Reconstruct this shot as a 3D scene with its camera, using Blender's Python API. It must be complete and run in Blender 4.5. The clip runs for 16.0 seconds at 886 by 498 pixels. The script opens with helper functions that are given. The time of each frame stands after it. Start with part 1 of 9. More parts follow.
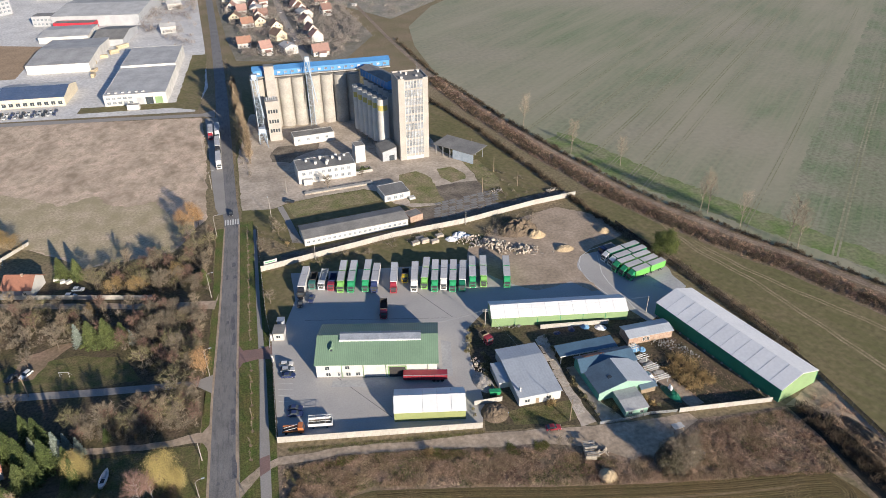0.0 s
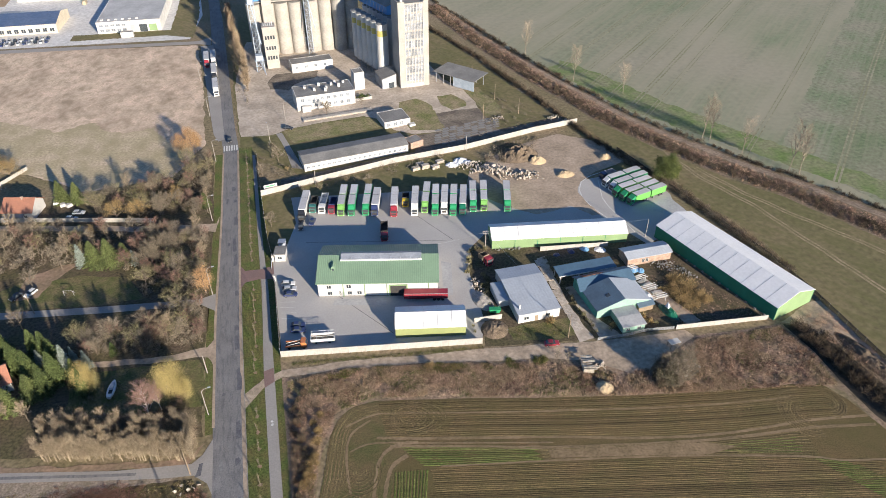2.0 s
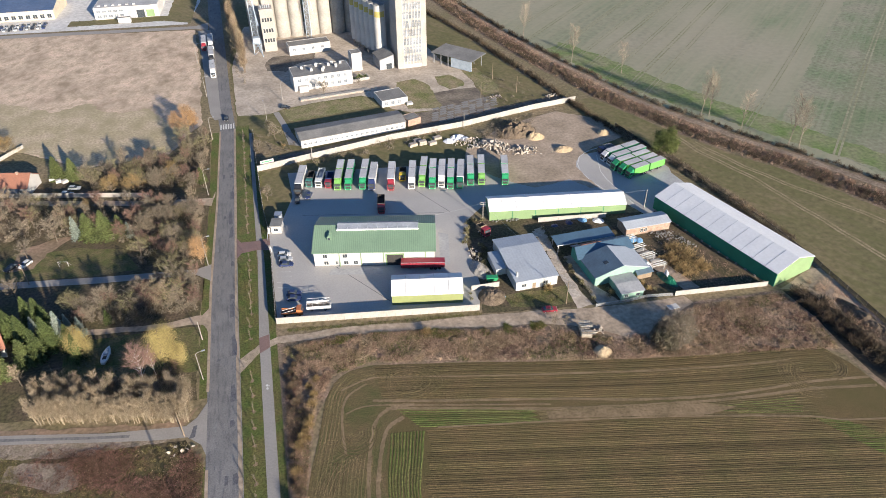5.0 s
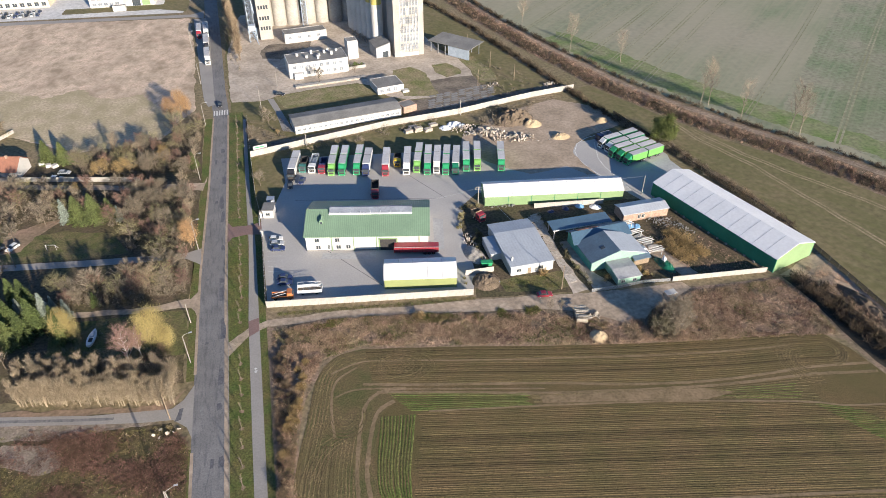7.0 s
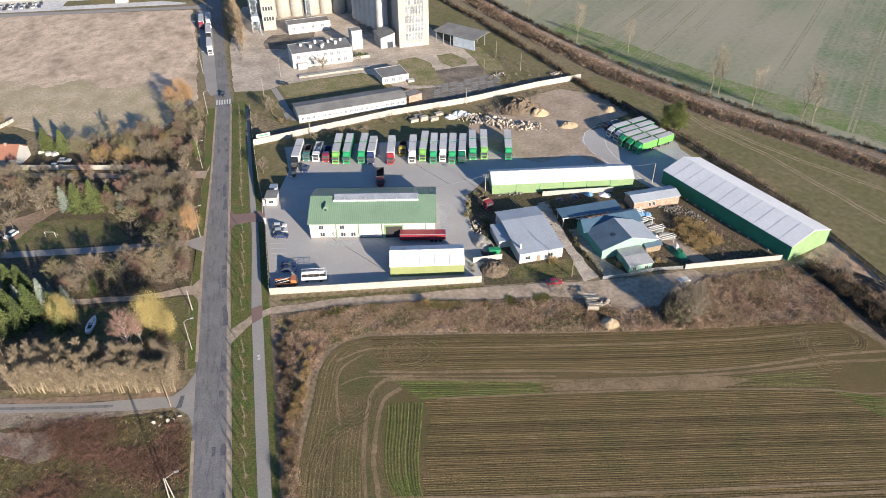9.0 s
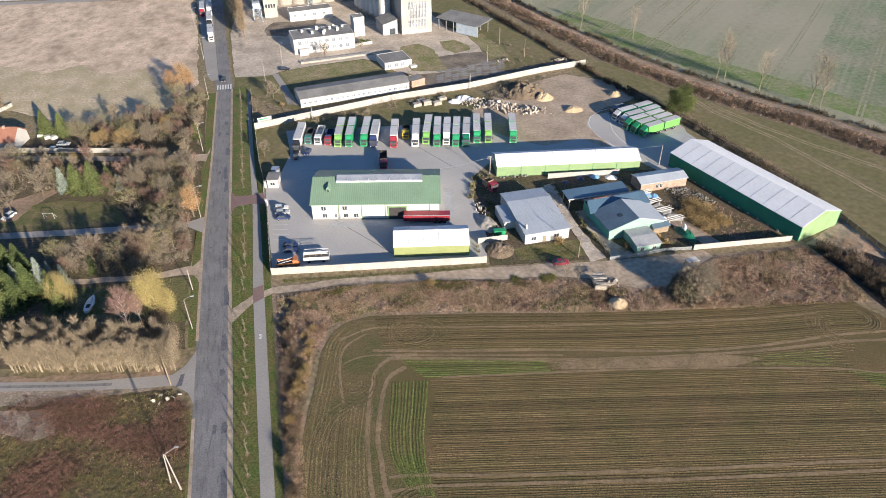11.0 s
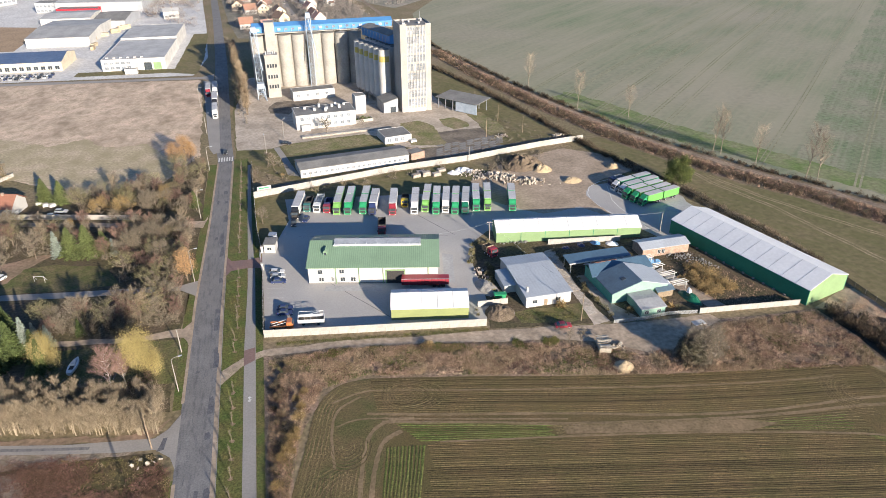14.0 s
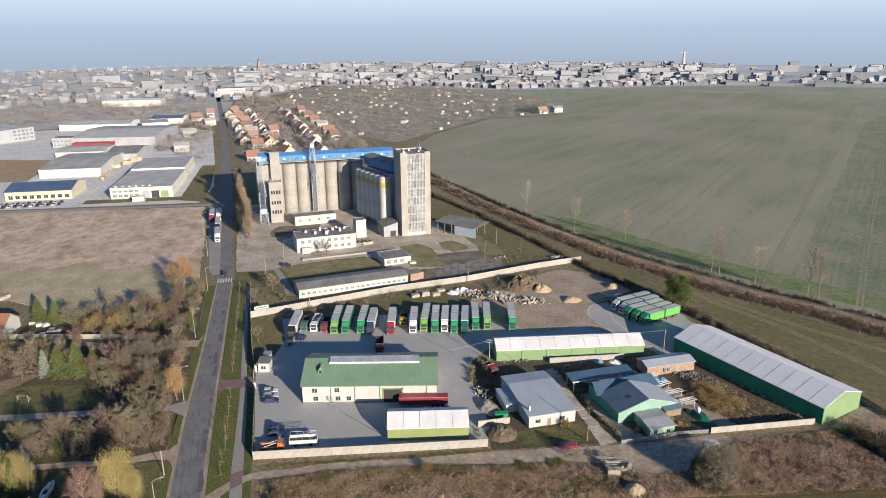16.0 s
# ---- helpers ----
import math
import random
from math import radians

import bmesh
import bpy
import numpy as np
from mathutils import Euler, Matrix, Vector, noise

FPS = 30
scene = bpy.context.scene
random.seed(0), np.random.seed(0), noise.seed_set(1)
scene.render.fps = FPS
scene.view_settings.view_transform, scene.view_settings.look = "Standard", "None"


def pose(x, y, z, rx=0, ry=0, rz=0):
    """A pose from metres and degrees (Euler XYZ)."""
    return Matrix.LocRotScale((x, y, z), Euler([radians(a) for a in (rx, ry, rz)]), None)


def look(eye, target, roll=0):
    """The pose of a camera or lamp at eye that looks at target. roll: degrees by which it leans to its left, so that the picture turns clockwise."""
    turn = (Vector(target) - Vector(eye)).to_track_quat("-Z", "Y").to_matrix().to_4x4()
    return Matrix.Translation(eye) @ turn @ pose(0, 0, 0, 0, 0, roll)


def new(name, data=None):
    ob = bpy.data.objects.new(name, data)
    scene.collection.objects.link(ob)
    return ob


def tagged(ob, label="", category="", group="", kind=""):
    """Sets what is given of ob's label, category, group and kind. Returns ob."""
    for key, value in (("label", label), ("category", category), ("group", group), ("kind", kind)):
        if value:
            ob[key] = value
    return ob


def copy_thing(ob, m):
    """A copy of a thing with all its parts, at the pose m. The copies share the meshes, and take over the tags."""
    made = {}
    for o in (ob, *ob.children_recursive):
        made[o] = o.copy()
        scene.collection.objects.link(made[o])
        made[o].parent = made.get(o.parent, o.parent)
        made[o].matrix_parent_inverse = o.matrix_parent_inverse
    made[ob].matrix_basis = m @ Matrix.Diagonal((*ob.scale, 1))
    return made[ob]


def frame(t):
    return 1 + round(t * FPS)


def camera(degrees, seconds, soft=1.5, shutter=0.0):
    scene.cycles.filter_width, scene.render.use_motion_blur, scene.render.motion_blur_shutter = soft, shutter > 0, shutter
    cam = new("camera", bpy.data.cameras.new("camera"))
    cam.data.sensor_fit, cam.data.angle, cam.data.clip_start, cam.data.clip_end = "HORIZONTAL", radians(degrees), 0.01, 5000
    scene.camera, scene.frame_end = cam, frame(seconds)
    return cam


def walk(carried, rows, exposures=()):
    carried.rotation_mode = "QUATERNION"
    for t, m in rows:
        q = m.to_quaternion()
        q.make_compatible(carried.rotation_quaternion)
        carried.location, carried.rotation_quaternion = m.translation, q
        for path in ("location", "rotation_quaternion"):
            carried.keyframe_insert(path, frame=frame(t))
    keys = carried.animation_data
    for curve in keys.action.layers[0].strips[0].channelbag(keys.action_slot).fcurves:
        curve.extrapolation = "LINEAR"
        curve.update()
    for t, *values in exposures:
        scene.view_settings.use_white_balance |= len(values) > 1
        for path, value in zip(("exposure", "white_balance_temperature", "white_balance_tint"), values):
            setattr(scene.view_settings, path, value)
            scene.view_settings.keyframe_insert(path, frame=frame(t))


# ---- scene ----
cam = camera(66.05, 16.0, soft=0.8)
PATH = [
    (0, pose(12.77, -141.06, 146.48, 58.016, 0, -14.119) @ pose(0, 0, 0, 0, 0, -0.341)),
    (0.5, pose(13.17, -142.16, 144.90, 55.901, 0, -14.065) @ pose(0, 0, 0, 0, 0, -0.264)),
    (1, pose(12.42, -143.14, 143.19, 53.529, 0, -14.210) @ pose(0, 0, 0, 0, 0, -0.155)),
    (1.5, pose(11.72, -144.23, 141.78, 53.336, 0, -14.330) @ pose(0, 0, 0, 0, 0, 0.010)),
    (2, pose(11.24, -145.33, 140.23, 53.364, 0, -14.162) @ pose(0, 0, 0, 0, 0, -0.201)),
    (2.5, pose(10.73, -146.61, 138.68, 53.356, 0, -14.054) @ pose(0, 0, 0, 0, 0, -0.329)),
    (3, pose(10.43, -147.78, 137.28, 53.369, 0, -14.026) @ pose(0, 0, 0, 0, 0, -0.454)),
    (3.5, pose(10.18, -148.70, 135.62, 53.395, 0, -14.047) @ pose(0, 0, 0, 0, 0, -0.495)),
    (4, pose(10.33, -149.43, 134.11, 53.494, 0, -14.031) @ pose(0, 0, 0, 0, 0, -0.576)),
    (6.5, pose(13.01, -150.91, 126.80, 53.507, 0, -13.932) @ pose(0, 0, 0, 0, 0, -0.499)),
    (7, pose(13.12, -150.75, 125.39, 53.453, 0, -14.022) @ pose(0, 0, 0, 0, 0, -0.316)),
    (7.5, pose(12.90, -150.52, 123.74, 53.426, 0, -14.046) @ pose(0, 0, 0, 0, 0, -0.223)),
    (8, pose(12.50, -150.07, 122.43, 53.440, 0, -13.942) @ pose(0, 0, 0, 0, 0, -0.302)),
    (8.5, pose(12.24, -149.58, 120.90, 53.554, 0, -13.917) @ pose(0, 0, 0, 0, 0, -0.318)),
    (9, pose(11.91, -149.38, 119.49, 53.559, 0, -13.821) @ pose(0, 0, 0, 0, 0, -0.350)),
    (11.5, pose(10.58, -149.95, 111.83, 53.538, 0, -13.732) @ pose(0, 0, 0, 0, 0, -0.394)),
    (12, pose(10.64, -150.06, 110.48, 53.465, 0, -13.644) @ pose(0, 0, 0, 0, 0, -0.510)),
    (12.5, pose(10.41, -150.10, 108.91, 53.564, 0, -13.728) @ pose(0, 0, 0, 0, 0, -0.408)),
    (13, pose(10.32, -150.09, 107.36, 53.503, 0, -13.793) @ pose(0, 0, 0, 0, 0, -0.308)),
    (13.5, pose(10.65, -149.98, 106.27, 55.338, 0, -13.636) @ pose(0, 0, 0, 0, 0, -0.523)),
    (14, pose(10.76, -150.40, 104.68, 61.076, 0, -13.824) @ pose(0, 0, 0, 0, 0, -0.232)),
    (14.5, pose(10.85, -150.49, 103.05, 61.219, 0, -13.775) @ pose(0, 0, 0, 0, 0, -0.285)),
    (15, pose(10.82, -150.37, 101.93, 62.197, 0, -13.782) @ pose(0, 0, 0, 0, 0, -0.300)),
    (15.5, pose(11.06, -150.37, 100.77, 66.653, 0, -13.876) @ pose(0, 0, 0, 0, 0, -0.153)),
    (16, pose(11.07, -150.16, 99.63, 72.105, 0, -13.901) @ pose(0, 0, 0, 0, 0, -0.283)),
]
walk(cam, PATH, [(0, 0.93), (1, 1.07), (4, 1.16), (9, 1.22), (13, 1.24), (14, 1.18), (15, 1.04), (15.5, 0.93), (16, 0.72)])

# ---- light: low winter sun behind the camera, clear hazy sky ----
SUN_ELEVATION, SUN_TURN = 15.0, 159.5      # degrees; turn is clockwise from +Y
world = bpy.data.worlds.new("winter_sky")
scene.world = world
world.use_nodes = True
wn = world.node_tree.nodes
sky = wn.new("ShaderNodeTexSky")
sky.sky_type, sky.sun_disc = "NISHITA", False
sky.sun_elevation, sky.sun_rotation = radians(SUN_ELEVATION), radians(SUN_TURN)
sky.air_density, sky.dust_density, sky.ozone_density = 1.0, 0.2, 4.0
wn["Background"].inputs[1].default_value = 0.071
tint = wn.new("ShaderNodeMix")
tint.data_type, tint.blend_type = "RGBA", "MULTIPLY"
tint.inputs[0].default_value, tint.inputs[7].default_value = 1.0, (0.86, 0.97, 1.09, 1)
world.node_tree.links.new(sky.outputs[0], tint.inputs[6])
world.node_tree.links.new(tint.outputs[2], wn["Background"].inputs[0])
sun_data = bpy.data.lights.new("sun", "SUN")
sun_data.energy, sun_data.angle, sun_data.color = 5.0, radians(0.5), (1.0, 0.875, 0.72)
sun = new("sun", sun_data)
st, se = radians(SUN_TURN), radians(SUN_ELEVATION)
sun_way = Vector((math.sin(st) * math.cos(se), math.cos(st) * math.cos(se), math.sin(se)))
sun.matrix_world = look(sun_way * 200, (0, 0, 0))

# ---- materials ----
def mat(name, a, b=None, rough=0.8, metal=0.0, big=6.0, fine=0.4, vary=0.25, bump=0.0, each=0.0, space="Object", spec=0.3):
    """Two colours mixed by a large noise, broken up by a fine one; each: spread of brightness from object to object."""
    m = bpy.data.materials.new(name)
    m.use_nodes = True
    nt = m.node_tree
    n, l = nt.nodes, nt.links
    p = n["Principled BSDF"]
    p.inputs["Roughness"].default_value, p.inputs["Metallic"].default_value = rough, metal
    p.inputs["Specular IOR Level"].default_value = spec
    b = b or tuple(c * 0.8 for c in a)
    if space == "World":
        co = n.new("ShaderNodeNewGeometry").outputs["Position"]
    else:
        co = n.new("ShaderNodeTexCoord").outputs["Object"]
    n1, n2 = n.new("ShaderNodeTexNoise"), n.new("ShaderNodeTexNoise")
    n1.inputs["Scale"].default_value, n1.inputs["Detail"].default_value = 1.0 / big, 5
    n2.inputs["Scale"].default_value, n2.inputs["Detail"].default_value = 1.0 / fine, 4
    l.new(co, n1.inputs["Vector"]), l.new(co, n2.inputs["Vector"])
    r1 = n.new("ShaderNodeMapRange")
    r1.inputs[1].default_value, r1.inputs[2].default_value = 0.35, 0.65
    l.new(n1.outputs[0], r1.inputs[0])
    mix = n.new("ShaderNodeMix")
    mix.data_type = "RGBA"
    mix.inputs[6].default_value, mix.inputs[7].default_value = (*a, 1), (*b, 1)
    l.new(r1.outputs[0], mix.inputs[0])
    r2 = n.new("ShaderNodeMapRange")
    r2.inputs[1].default_value, r2.inputs[2].default_value = 0.3, 0.7
    r2.inputs[3].default_value, r2.inputs[4].default_value = 1 - vary, 1 + vary
    l.new(n2.outputs[0], r2.inputs[0])
    val = r2.outputs[0]
    if each:
        oi = n.new("ShaderNodeObjectInfo")
        r3 = n.new("ShaderNodeMapRange")
        r3.inputs[3].default_value, r3.inputs[4].default_value = 1 - each, 1 + each
        l.new(oi.outputs["Random"], r3.inputs[0])
        mu = n.new("ShaderNodeMath")
        mu.operation = "MULTIPLY"
        l.new(val, mu.inputs[0]), l.new(r3.outputs[0], mu.inputs[1])
        val = mu.outputs[0]
    hs = n.new("ShaderNodeHueSaturation")
    l.new(mix.outputs[2], hs.inputs["Color"]), l.new(val, hs.inputs["Value"])
    l.new(hs.outputs[0], p.inputs["Base Color"])
    if bump:
        bp = n.new("ShaderNodeBump")
        bp.inputs["Strength"].default_value, bp.inputs["Distance"].default_value = 0.6, bump
        l.new(n2.outputs[0], bp.inputs["Height"]), l.new(bp.outputs[0], p.inputs["Normal"])
    return m


def furrows(m, turn, pitch, depth, dark=0.8, warp=0.0):
    """Adds straight parallel lines (drill rows, sheet ribs) to a material: pitch in metres, turn in degrees."""
    nt = m.node_tree
    n, l = nt.nodes, nt.links
    p = n["Principled BSDF"]
    co = n.new("ShaderNodeNewGeometry").outputs["Position"] if m.get("flat") else n.new("ShaderNodeTexCoord").outputs["Object"]
    mp = n.new("ShaderNodeMapping")
    mp.inputs["Rotation"].default_value[2] = radians(turn)
    l.new(co, mp.inputs["Vector"])
    w = n.new("ShaderNodeTexWave")
    w.bands_direction = "Y"
    w.inputs["Scale"].default_value = 0.314 / pitch
    w.inputs["Distortion"].default_value = warp
    w.inputs["Detail"].default_value = 2
    w.inputs["Detail Scale"].default_value = 0.4
    l.new(mp.outputs[0], w.inputs["Vector"])
    old = p.inputs["Base Color"].links[0].from_socket
    mx = n.new("ShaderNodeMix")
    mx.data_type, mx.blend_type = "RGBA", "MULTIPLY"
    mx.inputs[7].default_value = (dark, dark, dark, 1)
    l.new(w.outputs["Fac"], mx.inputs[0]), l.new(old, mx.inputs[6]), l.new(mx.outputs[2], p.inputs["Base Color"])
    bp = n.new("ShaderNodeBump")
    bp.inputs["Strength"].default_value, bp.inputs["Distance"].default_value = 0.7, depth
    l.new(w.outputs["Fac"], bp.inputs["Height"])
    if p.inputs["Normal"].links:
        l.new(p.inputs["Normal"].links[0].from_socket, bp.inputs["Normal"])
    l.new(bp.outputs[0], p.inputs["Normal"])
    return m


def ground_mat(name, a, b, **k):
    m = mat(name, a, b, space="World", **k)
    m["flat"] = 1
    return m


M_LAND = ground_mat("rough_grass", (0.165, 0.14, 0.075), (0.22, 0.17, 0.11), big=22, fine=1.2, vary=0.4, bump=0.15, rough=0.95)
M_VERGE = ground_mat("verge_grass", (0.078, 0.11, 0.027), (0.13, 0.115, 0.046), big=5, fine=0.5, vary=0.4, bump=0.08, rough=0.95)
M_LAWN = ground_mat("lawn", (0.088, 0.098, 0.034), (0.155, 0.125, 0.065), big=3.5, fine=0.5, vary=0.4, bump=0.06, rough=0.95)
M_FALLOW = ground_mat("fallow_field", (0.66, 0.50, 0.385), (0.54, 0.425, 0.315), big=16, fine=1.0, vary=0.28, bump=0.0, rough=0.95)
M_BRUSHLAND = ground_mat("brush_soil", (0.27, 0.19, 0.138), (0.18, 0.14, 0.092), big=4, fine=0.7, vary=0.45, bump=0.2, rough=0.95)
M_WEEDPLOT = ground_mat("weedy_soil", (0.10, 0.076, 0.045), (0.088, 0.08, 0.034), big=5, fine=0.8, vary=0.45, bump=0.15, rough=0.95)
M_LITTER = ground_mat("leaf_litter", (0.105, 0.078, 0.055), (0.08, 0.072, 0.036), big=7, fine=0.8, vary=0.45, bump=0.1, rough=0.95)
M_ASPHALT = ground_mat("worn_asphalt", (0.2, 0.195, 0.193), (0.16, 0.157, 0.157), big=6, fine=0.35, vary=0.2, rough=0.85)
def streaks(m, dark, stretch):
    """Long worn streaks along +Y over a ground material."""
    nt = m.node_tree
    n, l = nt.nodes, nt.links
    p = n["Principled BSDF"]
    g, mp, tx, rr = n.new("ShaderNodeNewGeometry"), n.new("ShaderNodeMapping"), n.new("ShaderNodeTexNoise"), n.new("ShaderNodeMapRange")
    mp.inputs["Scale"].default_value = (1.1, 1.1 / stretch, 1)
    tx.inputs["Scale"].default_value, tx.inputs["Detail"].default_value, tx.inputs["Roughness"].default_value = 1.0, 6, 0.62
    rr.inputs[1].default_value, rr.inputs[2].default_value = 0.50, 0.66
    mx = n.new("ShaderNodeMix")
    mx.data_type, mx.blend_type = "RGBA", "MULTIPLY"
    mx.inputs[7].default_value = (dark, dark, dark * 1.06, 1)
    l.new(g.outputs["Position"], mp.inputs["Vector"]), l.new(mp.outputs[0], tx.inputs["Vector"]), l.new(tx.outputs[0], rr.inputs[0])
    l.new(rr.outputs[0], mx.inputs[0]), l.new(p.inputs["Base Color"].links[0].from_socket, mx.inputs[6]), l.new(mx.outputs[2], p.inputs["Base Color"])
    return m


streaks(M_ASPHALT, 0.70, 6)
M_LANE = ground_mat("pale_beaten_lane", (0.42, 0.335, 0.255), (0.30, 0.24, 0.18), big=6, fine=1.2, vary=0.25, bump=0.015, rough=0.95)
M_PATH = ground_mat("path_asphalt", (0.30, 0.282, 0.262), (0.265, 0.248, 0.232), big=9, fine=0.4, vary=0.1, rough=0.85)
M_YARD = ground_mat("grey_pavers", (0.40, 0.385, 0.37), (0.36, 0.348, 0.335), big=14, fine=0.5, vary=0.07, rough=0.75)
M_YARDPALE = ground_mat("paler_pavers", (0.38, 0.385, 0.395), (0.33, 0.335, 0.345), big=6, fine=0.8, vary=0.12, rough=0.75)
M_REDPAVE = ground_mat("red_pavers", (0.22, 0.14, 0.125), (0.19, 0.13, 0.12), big=4, fine=0.4, vary=0.15, rough=0.8)
M_DIRT = ground_mat("packed_dirt", (0.40, 0.315, 0.24), (0.29, 0.23, 0.17), big=9, fine=1.1, vary=0.2, bump=0.015, rough=0.95)
M_CONCRETE_G = ground_mat("old_concrete", (0.50, 0.425, 0.35), (0.33, 0.28, 0.225), big=11, fine=1.4, vary=0.2, rough=0.9)
M_FIELD = ground_mat("drilled_field", (0.138, 0.095, 0.045), (0.096, 0.078, 0.031), big=9, fine=0.3, vary=0.5, bump=0.05, rough=0.95)
M_HEADLAND = ground_mat("headland", (0.138, 0.10, 0.05), (0.088, 0.086, 0.032), big=6, fine=0.3, vary=0.5, bump=0.05, rough=0.95)
M_TRACKSOIL = ground_mat("wheel_track_soil", (0.235, 0.168, 0.10), (0.165, 0.122, 0.068), big=6, fine=0.6, vary=0.25, rough=0.95)
def drift(m, turn, along, across, a, b):
    """Long streaks of one colour over a ground material, running at turn degrees from +X."""
    nt = m.node_tree
    n, l = nt.nodes, nt.links
    p = n["Principled BSDF"]
    g, mp, tx, rr = n.new("ShaderNodeNewGeometry"), n.new("ShaderNodeMapping"), n.new("ShaderNodeTexNoise"), n.new("ShaderNodeMapRange")
    mp.vector_type = "TEXTURE"
    mp.inputs["Rotation"].default_value[2] = radians(turn)
    mp.inputs["Scale"].default_value = (along, across, 1)
    tx.inputs["Scale"].default_value, tx.inputs["Detail"].default_value, tx.inputs["Roughness"].default_value = 1.0, 6, 0.6
    rr.inputs[1].default_value, rr.inputs[2].default_value = 0.42, 0.66
    rr.inputs[4].default_value = b
    mx = n.new("ShaderNodeMix")
    mx.data_type = "RGBA"
    mx.inputs[7].default_value = (*a, 1)
    l.new(g.outputs["Position"], mp.inputs["Vector"]), l.new(mp.outputs[0], tx.inputs["Vector"]), l.new(tx.outputs[0], rr.inputs[0])
    l.new(rr.outputs[0], mx.inputs[0]), l.new(p.inputs["Base Color"].links[0].from_socket, mx.inputs[6]), l.new(mx.outputs[2], p.inputs["Base Color"])
    return m


M_CROP = drift(drift(ground_mat("winter_crop", (0.165, 0.20, 0.118), (0.262, 0.245, 0.185), big=110, fine=3.0, vary=0.15, rough=0.95), 43.3, 60, 2.2, (0.29, 0.26, 0.185), 0.5), 40, 240, 26, (0.31, 0.285, 0.21), 0.7)
drift(M_FALLOW, 6, 16, 24, (0.29, 0.22, 0.155), 0.9)
drift(M_FALLOW, -20, 4.5, 7, (0.27, 0.215, 0.145), 0.75)
drift(M_FALLOW, -8, 3.5, 5.5, (0.62, 0.49, 0.38), 0.5)
drift(M_FIELD, -12, 40, 9, (0.09, 0.082, 0.03), 0.5)
M_OLIVEFALLOW = drift(ground_mat("olive_fallow", (0.40, 0.335, 0.22), (0.46, 0.37, 0.265), big=9, fine=1.0, vary=0.28, rough=0.95), 5, 9, 12, (0.30, 0.26, 0.155), 0.8)
M_TRAM = ground_mat("crop_tramline", (0.265, 0.25, 0.17), (0.20, 0.20, 0.12), big=30, fine=2, vary=0.25, rough=0.95)
M_CROPGREEN = ground_mat("fresh_crop", (0.12, 0.175, 0.055), (0.205, 0.205, 0.12), big=10, fine=1.5, vary=0.25, rough=0.95)
M_OLDGRASS = ground_mat("patchy_old_lawn", (0.15, 0.155, 0.06), (0.26, 0.21, 0.13), big=6, fine=0.9, vary=0.35, bump=0.03, rough=0.95)
M_RUT = ground_mat("worn_rut", (0.27, 0.215, 0.135), (0.20, 0.165, 0.09), big=5, fine=0.8, vary=0.3, rough=0.95)
M_BARE = ground_mat("bare_brown_soil", (0.28, 0.195, 0.14), (0.20, 0.15, 0.10), big=6, fine=1.0, vary=0.25, rough=0.95)
M_BARESOIL = ground_mat("beaten_grey_soil", (0.30, 0.24, 0.19), (0.20, 0.165, 0.12), big=2.5, fine=0.5, vary=0.35, rough=0.95)
M_CINDER = ground_mat("cinder_soil", (0.12, 0.10, 0.082), (0.22, 0.185, 0.145), big=6, fine=1.0, vary=0.3, bump=0.03, rough=0.95)
M_BANK = ground_mat("railway_bank_soil", (0.21, 0.15, 0.11), (0.14, 0.115, 0.07), big=6, fine=0.9, vary=0.4, bump=0.12, rough=0.95)
M_MEADOW = ground_mat("meadow", (0.13, 0.12, 0.055), (0.18, 0.145, 0.08), big=25, fine=2.0, vary=0.25, bump=0.08, rough=0.95)
drift(M_MEADOW, -60, 12, 3, (0.115, 0.115, 0.042), 0.6)
M_BALLAST = ground_mat("rail_ballast", (0.31, 0.245, 0.185), (0.20, 0.155, 0.115), big=6, fine=0.8, vary=0.35, bump=0.1, rough=0.95)

M_WHITE = mat("white_render", (0.48, 0.472, 0.458), (0.42, 0.412, 0.40), big=3, fine=0.5, vary=0.06, rough=0.85)
M_WALL = mat("concrete_fence", (0.39, 0.372, 0.345), (0.31, 0.293, 0.27), big=2.5, fine=0.4, vary=0.12, rough=0.9, each=0.07)
M_TARP = mat("white_tarpaulin", (0.68, 0.68, 0.69), (0.60, 0.60, 0.61), big=5, fine=0.9, vary=0.03, rough=0.5)
M_TARPG = mat("grey_white_tarpaulin", (0.70, 0.70, 0.71), (0.64, 0.645, 0.66), big=7, fine=0.9, vary=0.05, rough=0.55)
M_LIME = mat("lime_green_cladding", (0.20, 0.295, 0.15), (0.18, 0.265, 0.135), big=4, fine=0.6, vary=0.05, rough=0.6)
M_OLIVELIME = mat("olive_lime_cladding", (0.25, 0.28, 0.12), (0.225, 0.255, 0.11), big=4, fine=0.6, vary=0.05, rough=0.6)
M_TEAL = mat("dark_green_cladding", (0.03, 0.20, 0.12), (0.025, 0.17, 0.10), big=4, fine=0.6, vary=0.06, rough=0.6)
M_GREENROOF = furrows(mat("green_sheet_roof", (0.185, 0.28, 0.195), (0.165, 0.25, 0.175), big=6, fine=0.6, vary=0.06, rough=0.45), 90, 0.6, 0.03, 0.84)
M_BLUEROOF = furrows(mat("blue_grey_sheet_roof", (0.38, 0.415, 0.46), (0.345, 0.375, 0.42), big=5, fine=0.7, vary=0.07, rough=0.45), 90, 0.9, 0.02, 0.96)
M_SLATE = mat("slate_blue_roof", (0.10, 0.15, 0.20), (0.085, 0.12, 0.16), big=4, fine=0.5, vary=0.12, rough=0.55)
